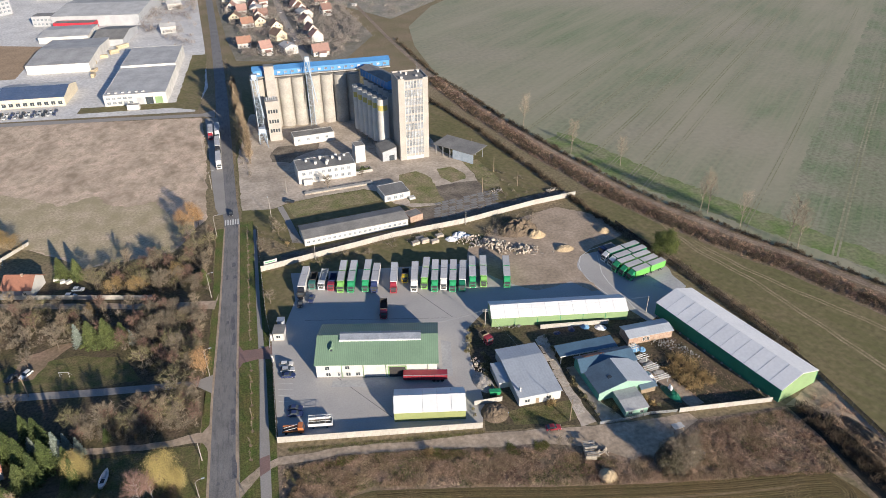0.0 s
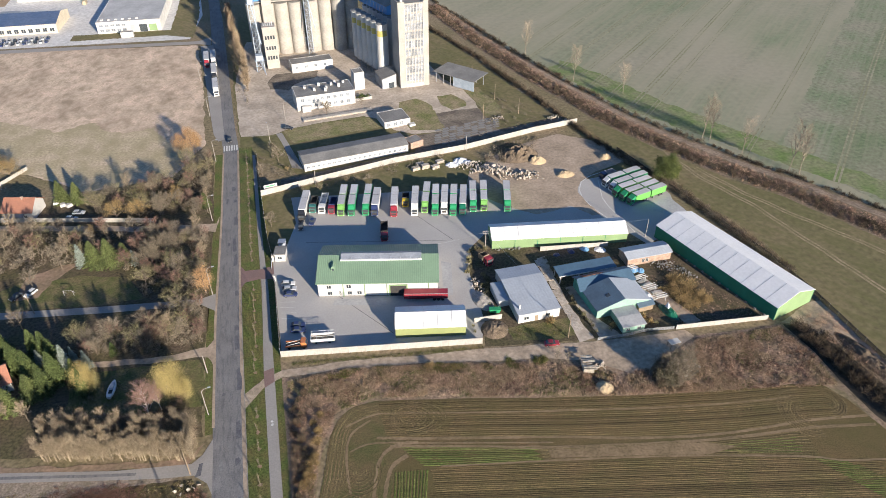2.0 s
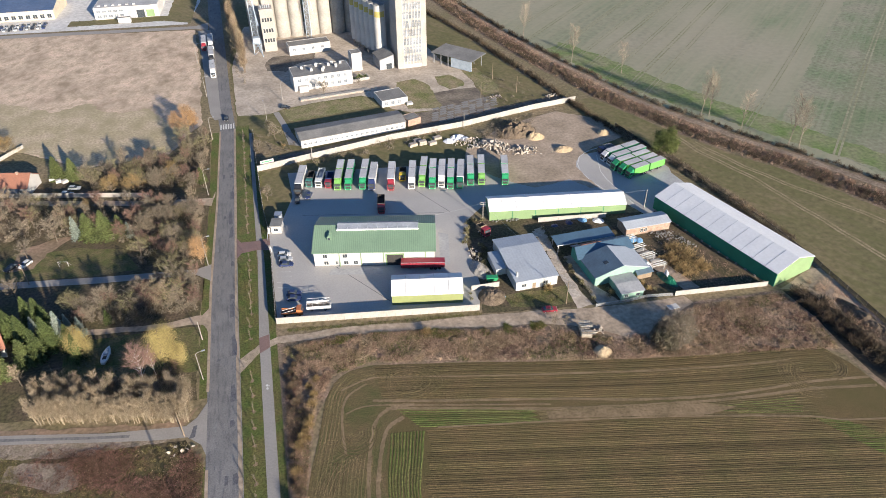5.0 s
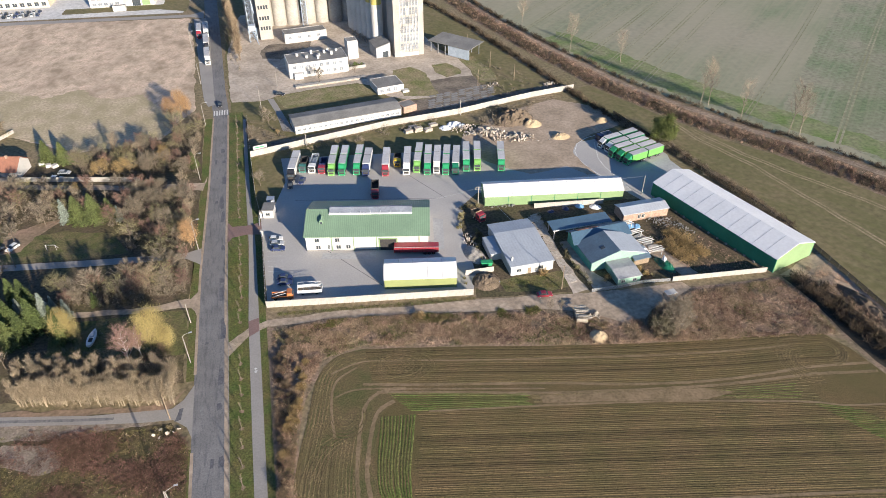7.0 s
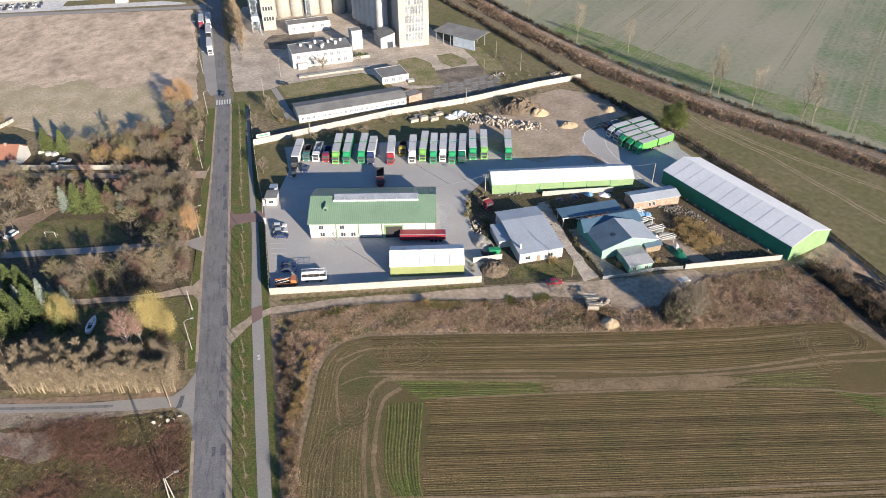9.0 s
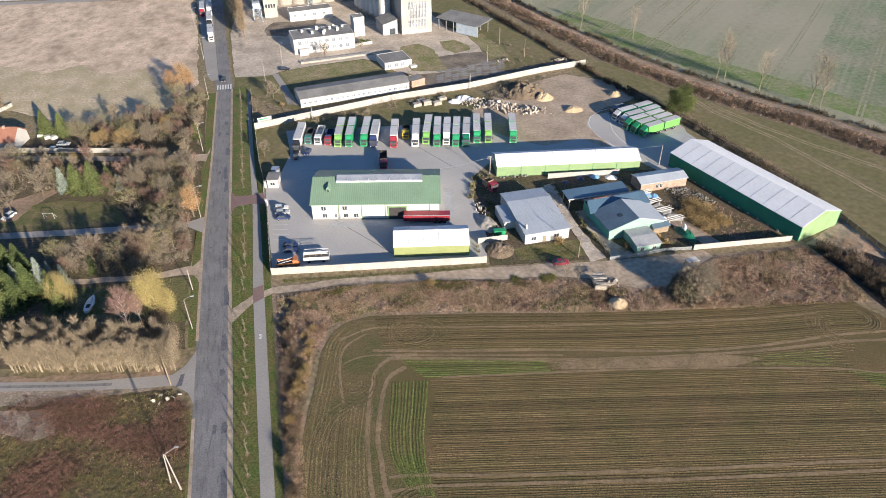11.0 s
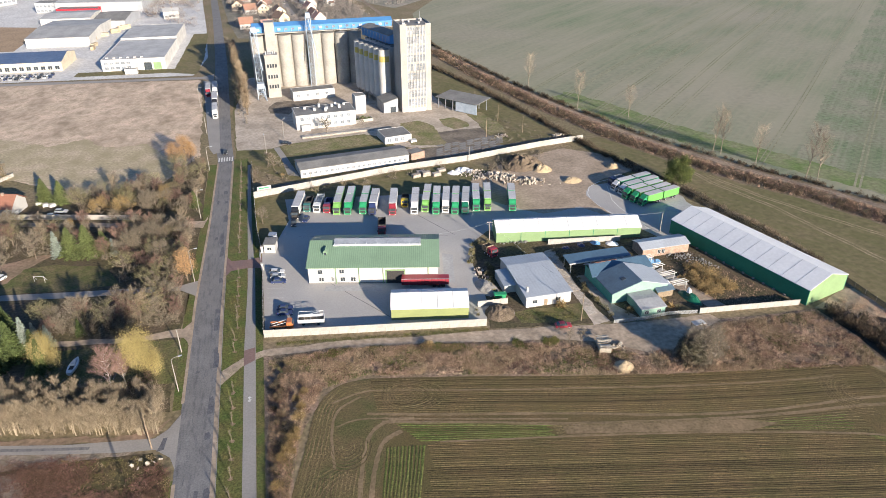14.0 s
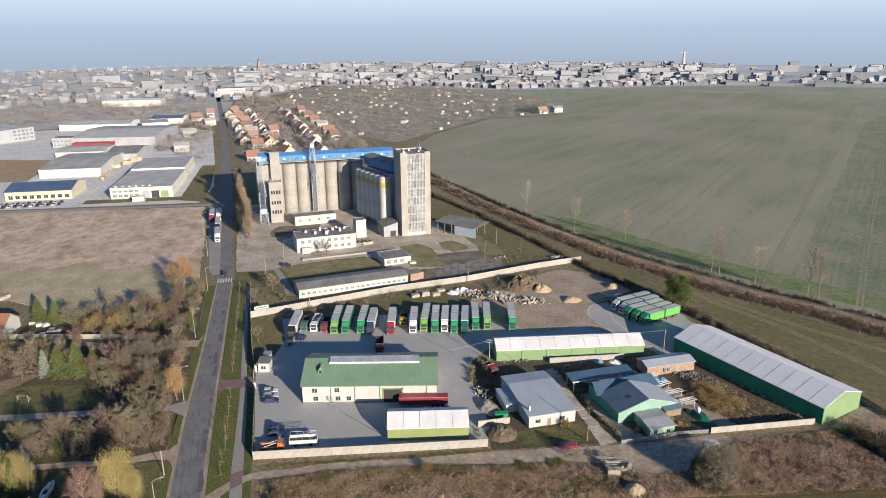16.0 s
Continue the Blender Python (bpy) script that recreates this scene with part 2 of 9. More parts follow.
M_CARPORT = mat("deep_blue_sheet_roof", (0.085, 0.15, 0.215), (0.075, 0.13, 0.19), big=5, fine=0.6, vary=0.08, rough=0.4)
M_TEALWALL = mat("teal_timber_wall", (0.10, 0.33, 0.26), (0.085, 0.28, 0.22), big=3, fine=0.4, vary=0.1, rough=0.75)
M_MINT = mat("mint_render", (0.24, 0.38, 0.31), (0.21, 0.34, 0.275), big=3, fine=0.4, vary=0.08, rough=0.8)
M_FELT = mat("grey_roofing_felt", (0.225, 0.22, 0.21), (0.165, 0.162, 0.157), big=6, fine=0.8, vary=0.12, rough=0.8)
M_SILO = mat("raw_concrete", (0.37, 0.35, 0.32), (0.285, 0.27, 0.245), big=6, fine=0.9, vary=0.1, rough=0.9)
M_SILOWHITE = mat("white_silo_steel", (0.50, 0.49, 0.475), (0.43, 0.42, 0.405), big=6, fine=0.8, vary=0.06, rough=0.7)
M_TOWERWALL = mat("ochre_render", (0.37, 0.345, 0.32), (0.30, 0.28, 0.258), big=7, fine=0.8, vary=0.08, rough=0.9)
M_BLUE = mat("blue_sheet_cladding", (0.085, 0.25, 0.50), (0.07, 0.21, 0.44), big=6, fine=0.7, vary=0.08, rough=0.5)
M_STEEL = mat("galvanised_steel", (0.45, 0.47, 0.50), (0.38, 0.40, 0.43), big=1, fine=0.2, vary=0.1, rough=0.45, metal=0.6)
M_YELLOW = mat("yellow_paint", (0.46, 0.38, 0.10), (0.38, 0.33, 0.13), big=1.5, fine=0.3, vary=0.12, rough=0.7)
M_GLASS = mat("dark_window_glass", (0.04, 0.05, 0.06), (0.06, 0.07, 0.08), big=1, fine=0.5, vary=0.1, rough=0.12, spec=0.6)
M_BRICK = mat("brick_render", (0.27, 0.18, 0.135), (0.34, 0.26, 0.21), big=1.2, fine=0.2, vary=0.2, rough=0.9)
M_TILE = mat("red_roof_tile", (0.30, 0.14, 0.095), (0.25, 0.12, 0.085), big=3, fine=0.4, vary=0.15, rough=0.8, each=0.2)
M_WOOD = mat("weathered_wood", (0.26, 0.20, 0.14), (0.19, 0.15, 0.11), big=0.6, fine=0.1, vary=0.2, rough=0.85)
M_PIPE = mat("pale_concrete_post", (0.33, 0.305, 0.275), (0.27, 0.25, 0.23), big=1, fine=0.2, vary=0.1, rough=0.9)
M_RUBBER = mat("tyre_rubber", (0.022, 0.022, 0.024), (0.03, 0.03, 0.03), big=0.5, fine=0.1, vary=0.1, rough=0.85)
M_DARK = mat("dark_chassis", (0.035, 0.035, 0.04), (0.05, 0.045, 0.04), big=0.6, fine=0.15, vary=0.15, rough=0.7)
M_CHALK = mat("road_paint", (0.62, 0.62, 0.60), (0.5, 0.5, 0.48), big=1, fine=0.3, vary=0.12, rough=0.8)


# ---- building helpers ----
def part(name, bm, material, parent=None, label="", smooth=False):
    """One mesh object from a bmesh, under a thing or a part."""
    me = bpy.data.meshes.new(name)
    bmesh.ops.recalc_face_normals(bm, faces=bm.faces)
    bm.to_mesh(me)
    bm.free()
    return from_mesh(name, me, material, parent, label, smooth)


def from_mesh(name, me, material, parent=None, label="", smooth=False):
    for m in (material if isinstance(material, (list, tuple)) else [material]):
        if m.name not in me.materials:
            me.materials.append(m)
    if smooth:
        me.polygons.foreach_set("use_smooth", [True] * len(me.polygons))
    ob = new(name, me)
    ob.parent = parent
    if label:
        tagged(ob, label)
    return ob


def thing(name, x, y, z=0.0, turn=0.0, label="", category="", group="", kind=""):
    e = new(name)
    e.empty_display_size = 0.5
    e.matrix_basis = pose(x, y, z, 0, 0, turn)
    return tagged(e, label, category, group, kind)


def B(*boxes):
    """A bmesh of boxes, each (x0, y0, z0, x1, y1, z1)."""
    bm = bmesh.new()
    for q in boxes:
        box_in(bm, *q)
    return bm


def box_in(bm, x0, y0, z0, x1, y1, z1):
    v = [bm.verts.new(c) for c in ((x0, y0, z0), (x1, y0, z0), (x1, y1, z0), (x0, y1, z0), (x0, y0, z1), (x1, y0, z1), (x1, y1, z1), (x0, y1, z1))]
    for f in ((3, 2, 1, 0), (4, 5, 6, 7), (0, 1, 5, 4), (1, 2, 6, 5), (2, 3, 7, 6), (3, 0, 4, 7)):
        bm.faces.new([v[i] for i in f])


def prism_in(bm, pts, way):
    """A closed prism: an outline of 3D points pushed along a vector."""
    a = [bm.verts.new(p) for p in pts]
    b = [bm.verts.new(Vector(p) + Vector(way)) for p in pts]
    bm.faces.new(a), bm.faces.new(b[::-1])
    for i in range(len(a)):
        j = (i + 1) % len(a)
        bm.faces.new((a[j], a[i], b[i], b[j]))


def prism(pts, way):
    bm = bmesh.new()
    prism_in(bm, pts, way)
    return bm


def rod_in(bm, p, q, r0, r1=None, n=8):
    """A tapered round bar from p to q."""
    r1 = r0 if r1 is None else r1
    p, q = Vector(p), Vector(q)
    w = (q - p).normalized()
    u = w.orthogonal().normalized()
    v = w.cross(u)
    ring = lambda c, r: [bm.verts.new(c + (u * math.cos(6.28318 * i / n) + v * math.sin(6.28318 * i / n)) * r) for i in range(n)]
    a, b = ring(p, r0), ring(q, r1)
    for i in range(n):
        j = (i + 1) % n
        bm.faces.new((a[i], a[j], b[j], b[i]))
    bm.faces.new(a[::-1]), bm.faces.new(b)


def rods(*bars, n=8):
    bm = bmesh.new()
    for b in bars:
        rod_in(bm, *b, n=n)
    return bm


RAGGED = {"lawn": 0.9, "meadow": 0.9, "green_crop_rows": 0.5, "bare_brown_soil": 1.4, "beaten_grey_soil": 1.6, "patchy_old_lawn": 1.2, "packed_dirt": 0.8, "old_concrete": 0.7, "pale_beaten_lane": 0.7, "brush_soil": 0.8, "leaf_litter": 0.8, "weedy_soil": 0.6, "fallow_field": 1.2, "olive_fallow": 4.0, "verge_grass": 0.6, "cinder_soil": 1.4, "fresh_crop": 3.0, "railway_bank_soil": 0.8, "young_green_crop": 0.5, "headland": 0.4}


def ragged(pts, amount):
    """An outline with its long edges split and worn uneven."""
    out = []
    for (x0, y0), (x1, y1) in zip(pts, pts[1:] + pts[:1]):
        L = math.hypot(x1 - x0, y1 - y0)
        n = max(1, int(L / 1.6)) if L < 320 else 1
        out += [(x0 + (x1 - x0) * k / n, y0 + (y1 - y0) * k / n) for k in range(n)]
    w = lambda x, y, s: amount * (0.7 * noise.noise((x * 0.16, y * 0.16, s)) + 0.45 * noise.noise((x * 0.55, y * 0.55, s + 9)))
    return [(x + w(x, y, 1.3), y + w(x, y, 5.7)) for x, y in out]


def sheet(name, pts, z, material, label="", category="", depth=0.0):
    """A flat piece of ground with an outline of (x, y), its top at z; skirts go down to 0."""
    if material.name in RAGGED:
        pts = ragged(pts, RAGGED[material.name])
    bm = bmesh.new()
    vs = [bm.verts.new((x, y, z)) for x, y in pts]
    f = bm.faces.new(vs)
    f.normal_update()
    if f.normal.z < 0:
        bmesh.ops.reverse_faces(bm, faces=[f])
    bmesh.ops.triangulate(bm, faces=[f])
    me = bpy.data.meshes.new(name)
    bm.to_mesh(me)
    bm.free()
    ob = from_mesh(name, me, material)
    return tagged(ob, label, category, kind="structure")


def strip(name, centre, z, material, label="", category=""):
    """A ribbon of ground along rows of (x_left, y_left, x_right, y_right)."""
    bm = bmesh.new()
    vs = [(bm.verts.new((a, b, z)), bm.verts.new((c, d, z))) for a, b, c, d in centre]
    for (a, b), (c, d) in zip(vs, vs[1:]):
        bm.faces.new((a, b, d, c))
    bm.normal_update()
    bmesh.ops.reverse_faces(bm, faces=[f for f in bm.faces if f.normal.z < 0])
    me = bpy.data.meshes.new(name)
    bm.to_mesh(me)
    bm.free()
    ob = from_mesh(name, me, material)
    return tagged(ob, label, category, kind="structure")


def ribbon(pts, width):
    """Rows for strip() along a centre line."""
    rows = []
    for i, p in enumerate(pts):
        a, b = pts[max(i - 1, 0)], pts[min(i + 1, len(pts) - 1)]
        d = Vector((b[0] - a[0], b[1] - a[1])).normalized() * width / 2
        rows.append((p[0] - d.y, p[1] + d.x, p[0] + d.y, p[1] - d.x))
    return rows

# ---- ground ----
bm = bmesh.new()
bmesh.ops.create_grid(bm, x_segments=40, y_segments=40, size=4700)
part("ground", bm, M_LAND)
tagged(bpy.data.objects["ground"], "flat winter land of dull grass and soil reaching the horizon", "ground", kind="structure")

ROAD = [(-17.9, -420, -10.3, -420), (-17.9, -70, -10.2, -70), (-18.3, -43, -10.2, -43), (-18.4, 10, -10.6, 10), (-17.0, 70, -10.2, 70), (-16.4, 130, -9.9, 130),
        (-18.2, 152, -11.4, 152), (-21.6, 220, -13.9, 218), (-25.4, 320, -18.1, 318), (-33.0, 459, -26.6, 457), (-42.5, 605, -36.3, 603), (-53.5, 766, -47.5, 764), (-72, 1000, -66, 1000)]
strip("road", ROAD, 0.05, M_ASPHALT, "long straight worn asphalt road with patches", "road")
strip("pavement", [(-4.8, -420, -2.3, -420), (-5.0, -47, -2.3, -47), (-4.9, -4, -2.1, -4), (-4.0, 30, -2.0, 30), (-4.3, 66, -2.9, 66), (-4.4, 122, -3.2, 122)], 0.08, M_PATH, "narrow pale asphalt cycle path beside the road", "path")
strip("verge_east", [(-10.2, -420, -4.8, -420), (-10.2, -43, -4.9, -43), (-10.6, 10, -4.4, 10), (-10.2, 70, -4.2, 70), (-9.9, 130, -4.3, 130)], 0.03, M_VERGE, "mown grass verge between road and path", "grass verge")
strip("verge_fence", [(-2.2, -420, -0.4, -420), (-2.2, -47, -0.6, -47), (-2.0, 30, 0.1, 30), (-2.9, 66, -1.0, 66), (-3.2, 95, -2.0, 95)], 0.03, M_VERGE, "thin grass strip beside the yard fence", "grass verge")
strip("verge_west", [(-19.4, -420, -17.9, -420), (-19.2, -45, -18.3, -45)], 0.03, M_VERGE, "grassy verge beside the road", "grass verge")
strip("verge_garden", [(-20.3, -24, -18.4, -24), (-20.8, 10, -18.4, 10), (-19.6, 70, -17.0, 70), (-19.6, 126, -16.4, 126)], 0.03, M_VERGE, "grassy verge beside the gardens", "grass verge")
sheet("side_road", [(-320, 33), (-59, -25.2), (-41, -29.4), (-23.1, -31.9), (-20.6, -29.8), (-18.2, -25.4), (-18.2, -42), (-19.4, -38.5), (-22.6, -35.4), (-30, -34.4), (-40.4, -32.2), (-58, -28.2), (-320, 29)], 0.065, M_PATH, "pale side road joining the main road", "road")
sheet("driveway_asphalt", [(-130, 47), (-74, 38.2), (-50.7, 34.6), (-22.7, 31), (-18.3, 32.5), (-18.3, 24), (-22.6, 28), (-50.7, 31.4), (-73.5, 35), (-130, 43.5)], 0.06, M_PATH, "asphalt driveway into the wooded plot", "driveway")
sheet("driveway_dirt", [(-60, 11.5), (-48.6, 9.8), (-31.5, 7.6), (-20, 8.5), (-18.3, 11), (-18.3, 0), (-20, 4.4), (-31, 5.4), (-48.2, 7.4), (-60, 9)], 0.06, M_DIRT, "dirt driveway with two wheel ruts", "driveway")
sheet("lane_west", [(-140, 103), (-95, 91), (-40, 77), (-19, 73), (-17.4, 78), (-19, 68), (-40, 73.5), (-95, 88), (-140, 99)], 0.06, M_DIRT, "narrow dirt lane beside a long wall", "lane")
sheet("layby", [(-29.5, 262), (-22.5, 262), (-19.5, 220), (-16.4, 152), (-15.6, 140), (-18.6, 138.5), (-20.6, 146), (-22.6, 170), (-26.5, 222)], 0.058, M_PATH, "pale gritty lay-by beside the road", "lay-by")
sheet("gate_drive", [(-10.5, 33.0), (-9.0, 35.8), (-4.4, 36.4), (0.2, 35.3), (9, 33.5), (9, 40), (0.4, 42.5), (-4.2, 41.6), (-9.0, 42.0), (-10.4, 45)], 0.09, M_REDPAVE, "reddish paved gateway across the verge", "driveway")
sheet("yard", [(0.3, -0.6), (57, -9.8), (60.5, -1), (62.5, 22), (67, 36), (73.5, 42), (122, 34.5), (127, 22), (131, 24), (146, 33), (151, 50), (147, 70), (121, 68), (112, 65), (93, 71), (9, 84), (9.5, 66), (4.5, 50), (0.2, 47)], 0.10, M_YARD, "wide grey paved yard of a transport depot", "yard")
sheet("yard_dirt", [(96, 49), (111, 52), (115.7, 43.8), (118.9, 43.5), (117.5, 52), (117, 60), (121, 67), (131, 73), (146, 78), (143, 96), (128, 108), (112, 104), (96, 97), (80, 84), (76, 74), (84, 61)], 0.112, M_DIRT, "bare trodden dirt behind the lorry park", "dirt ground")
sheet("yard_corner_grass", [(-1.6, 50), (4.5, 50), (9.5, 66), (9, 84), (92, 73), (92, 88), (84, 103), (53, 99.5), (21, 92), (-1.8, 87)], 0.06, M_MEADOW, "rough yellow-green grass along the back wall", "grass")
sheet("lane", [(-10.4, -12.5), (-5, -8.5), (0.1, -6.2), (17.4, -7.0), (39.4, -10.2), (57.4, -12.2), (76.7, -15.0), (90.3, -17.5), (106.6, -19.0), (117, -19.6), (118, -22.5), (108, -27), (102, -33), (94, -32), (86, -25.5), (74.9, -20.6), (55.9, -17.0), (38.7, -13.2), (17.1, -9.8), (0, -9.0), (-5, -11.5), (-10.2, -18)], 0.07, M_LANE, "unpaved lane along the depot wall", "lane")
sheet("brush_ground", [(-0.4, -9), (17, -9.8), (38.7, -13.2), (55.9, -17), (74.9, -20.6), (86, -25.5), (94, -32), (102, -33), (108, -27), (118, -22.5), (145, -24), (163, -18), (164.9, -14), (165, -60), (168, -100), (180, -200), (160, -200), (153, -100), (147, -64), (146, -52), (140, -47), (110, -43), (82.6, -37.7), (49.3, -29.3), (22.5, -23), (12.4, -27), (6.5, -40), (3.8, -58), (2.4, -420), (-0.6, -420)], 0.04, M_BRUSHLAND, "overgrown strip of dry weeds and soil", "brush ground")
def smooth(pts, n=6):
    """A rounded line through the points."""
    out = []
    q = [pts[0]] + list(pts) + [pts[-1]]
    for a, b, c, d in zip(q, q[1:], q[2:], q[3:]):
        for i in range(n):
            t = i / n
            out.append(tuple(0.5 * (2 * b[j] + (c[j] - a[j]) * t + (2 * a[j] - 5 * b[j] + 4 * c[j] - d[j]) * t * t + (3 * b[j] - a[j] - 3 * c[j] + d[j]) * t ** 3) for j in (0, 1)))
    return out + [pts[-1]]


WEST_EDGE = [(1.2, -130), (1.4, -90), (1.6, -72.2), (2.8, -62.5), (4.0, -55.7), (5.5, -50.0), (7.2, -44.3), (8.6, -39.0), (9.8, -34.2), (11.4, -30.0), (14.3, -26.1), (18.0, -24.0), (23.5, -23.6)]
NORTH_EDGE = [(23.5, -23.6), (31.7, -25.3), (50.6, -29.5), (69.5, -34.2), (93.4, -39.4), (114.1, -43.2), (133.8, -45.8), (141.4, -47.3)]
EAST_EDGE = [(141.4, -47.3), (145, -54.7), (147, -64), (153, -100), (170, -200), (240, -420)]
sheet("field_south", [(1.2, -420)] + smooth(WEST_EDGE, 3) + NORTH_EDGE[1:] + EAST_EDGE[1:], 0.05, M_FIELD, "freshly drilled brown field with fine seed rows", "field")
sheet("field_headland", [(1.3, -300)] + smooth(WEST_EDGE, 3) + [(28, -25), (28, -42), (24, -46), (20.6, -58), (20, -66), (22, -76), (24, -300)], 0.058, M_HEADLAND, "turned headland of the drilled field", "field")


def on(line, v, axis=0):
    """The other coordinate of a line where one coordinate is v."""
    q = sorted(line, key=lambda p: p[axis])
    return float(np.interp(v, [p[axis] for p in q], [p[1 - axis] for p in q]))


def drill_rows(lines, width, rise, z, material, label, wander=0.07):
    """Ridges of drilled soil: each row is one low roof-shaped strip with an uneven crest."""
    vs, fs = [], []
    for q, line in enumerate(lines):
        if len(line) < 3:
            continue
        b = len(vs)
        for i, (x, y) in enumerate(line):
            (ax, ay), (cx, cy) = line[max(i - 1, 0)], line[min(i + 1, len(line) - 1)]
            L = math.hypot(cx - ax, cy - ay) or 1.0
            nx, ny = -(cy - ay) / L, (cx - ax) / L
            o = wander * noise.noise((x * 0.3, y * 0.3, q * 1.7)) * 2
            w = width * (0.5 + 0.22 * noise.noise((x * 0.7, y * 0.7, q * 3.1)))
            h = rise * (1 + 0.7 * noise.noise((x * 0.5, y * 0.5, q * 2.3)))
            vs += [(x + nx * (o + w), y + ny * (o + w), z), (x + nx * o, y + ny * o, z + max(0.012, h)), (x + nx * (o - w), y + ny * (o - w), z)]
            if i:
                k = b + 3 * i
                fs += [(k - 3, k - 2, k + 1, k), (k - 2, k - 1, k + 2, k + 1)]
    me = bpy.data.meshes.new("drill_rows")
    me.from_pydata(vs, [], fs)
    me.update()
    return tagged(from_mesh("drill_rows", me, material), label, "drill rows", kind="stuff")


def row_mat(name, a, b, spread=0.36):
    """Soil of drill rows: brightness differs from row to row, clods and sparse shoots break it up."""
    m = ground_mat(name, a, b, big=7, fine=0.28, vary=0.75, rough=0.95)
    drift(m, -12, 30, 2.6, tuple(0.6 * q for q in a), 0.5)
    n, l = m.node_tree.nodes, m.node_tree.links
    g, r, hs = n.new("ShaderNodeNewGeometry"), n.new("ShaderNodeMapRange"), n.new("ShaderNodeHueSaturation")
    r.inputs[3].default_value, r.inputs[4].default_value = 1 - spread, 1 + spread
    p = n["Principled BSDF"]
    l.new(g.outputs["Random Per Island"], r.inputs[0]), l.new(r.outputs[0], hs.inputs["Value"])
    l.new(p.inputs["Base Color"].links[0].from_socket, hs.inputs["Color"]), l.new(hs.outputs[0], p.inputs["Base Color"])
    return m


M_ROWSOIL = row_mat("drill_row_soil", (0.142, 0.098, 0.046), (0.102, 0.082, 0.033))
M_ROWGREEN = row_mat("green_shoot_rows", (0.098, 0.122, 0.03), (0.13, 0.122, 0.042), 0.25)
M_ROWPALE = row_mat("pale_turned_soil", (0.158, 0.115, 0.058), (0.122, 0.10, 0.043), 0.25)

STRIP_W = [(24.2, -44.6), (22.9, -51.3), (21.0, -58.6), (20.1, -65.5), (21.6, -72.0), (24.0, -80), (25, -130)]
STRIP_E = [(32.4, -46.9), (30.2, -54.7), (28.0, -61.8), (26.8, -68.6), (27.0, -72.6), (26.6, -78.5), (26, -130)]
UPPER_A = [(21.6, -35.5), (37.3, -39.6), (64.6, -46.2), (85.6, -51.9), (102.6, -55.3), (116.5, -56.8), (125.3, -57.2), (131.1, -57.7), (146, -60)]
UPPER_B = [(24.4, -38.8), (36.7, -42.0), (63.4, -49.1), (84.7, -53.6), (101.8, -56.7), (115.3, -58.4), (129.3, -59.8), (146, -63)]
UPPER_C = [(24.4, -44.8), (35.3, -47.6), (62.0, -52.7), (82.9, -57.0), (101.6, -61.4), (123.2, -67.3), (130.7, -70.3), (148, -74)]
# straight rows of the main field
main_rows = []
for k in range(152):
    y0 = -47.9 - 0.55 * k - 0.05 * math.sin(k * 1.9)
    line = []
    for x in np.arange(24, 166, 1.7):
        y = y0 - 0.217 * (x - 35.3)
        if on(STRIP_E, y, 1) + 0.3 < x < on(EAST_EDGE, y, 1) - 0.6 and y < on(UPPER_C, x) - 0.2:
            line.append((float(x), y))
    main_rows.append(line)
drill_rows(main_rows, 0.38, 0.034, 0.052, M_ROWSOIL, "straight drill rows of the brown field")
# rows along the northern edge and between the wheel tracks
north_rows = [[(float(x), on(NORTH_EDGE, x) - 0.7 - 0.66 * k) for x in np.arange(24, 141, 1.7) if on(NORTH_EDGE, x) - 0.7 - 0.66 * k > on(UPPER_A, x) + 0.5] for k in range(24)]
drill_rows(north_rows, 0.44, 0.036, 0.062, M_ROWSOIL, "drill rows along the field's northern edge")
drill_rows([[(float(x), on(UPPER_B, x) + (on(UPPER_C, x) - on(UPPER_B, x)) * (k + 0.5) / 10) for x in np.arange(60 if k < 9 else 33, 127, 1.7)] for k in range(10)], 0.4, 0.03, 0.062, M_ROWPALE, "worn drill rows between wheel tracks")
drill_rows([[(float(x), on(UPPER_B, x) + (on(UPPER_C, x) - on(UPPER_B, x)) * (k + 0.5) / 9) for x in np.arange(27 + 0.5 * k, 60, 1.7)] for k in range(9)], 0.46, 0.034, 0.064, M_ROWGREEN, "green rows of young shoots")
drill_rows([[(float(x), on(UPPER_B, x) + (on(UPPER_C, x) - on(UPPER_B, x)) * (k + 0.3) / 9) for x in np.arange(104 + (k % 3) * 3, 124, 1.7)] for k in range(2, 8)], 0.34, 0.034, 0.066, M_ROWGREEN, "thin green rows of young shoots")
# green strip whose rows run down the field
drill_rows([[(on(STRIP_W, y, 1) + (on(STRIP_E, y, 1) - on(STRIP_W, y, 1)) * (k + 0.5) / 11, float(y)) for y in np.arange(-46.5 - 0.12 * k, -74 - 0.4 * k, -1.5)] for k in range(11)], 0.5, 0.045, 0.07, M_ROWGREEN, "green rows of young shoots beside the tracks")
drill_rows([[(float(x), on(UPPER_C, x) - 0.5 - 0.6 * k) for x in np.arange(124 + 0.5 * k, 132 + 0.75 * k, 1.2)] for k in range(22)], 0.44, 0.034, 0.07, M_ROWGREEN, "green rows of young shoots at the far corner")
# rows that follow the western edge round the corner
curved = []
EDGE = smooth(WEST_EDGE, 5)
for k in range(16):
    rows = ribbon(EDGE, 2 * (0.7 + 0.84 * k))
    line = [(c, d) for a, b, c, d in rows]
    curved.append([q for i, q in enumerate(line) if (i == 0 or q[1] > line[i - 1][1] - 0.05) and (k < 5 or q[1] < -51 + 0.3 * (k % 3))])
drill_rows(curved, 0.5, 0.024, 0.06, M_ROWPALE, "curved drill rows round the field corner")
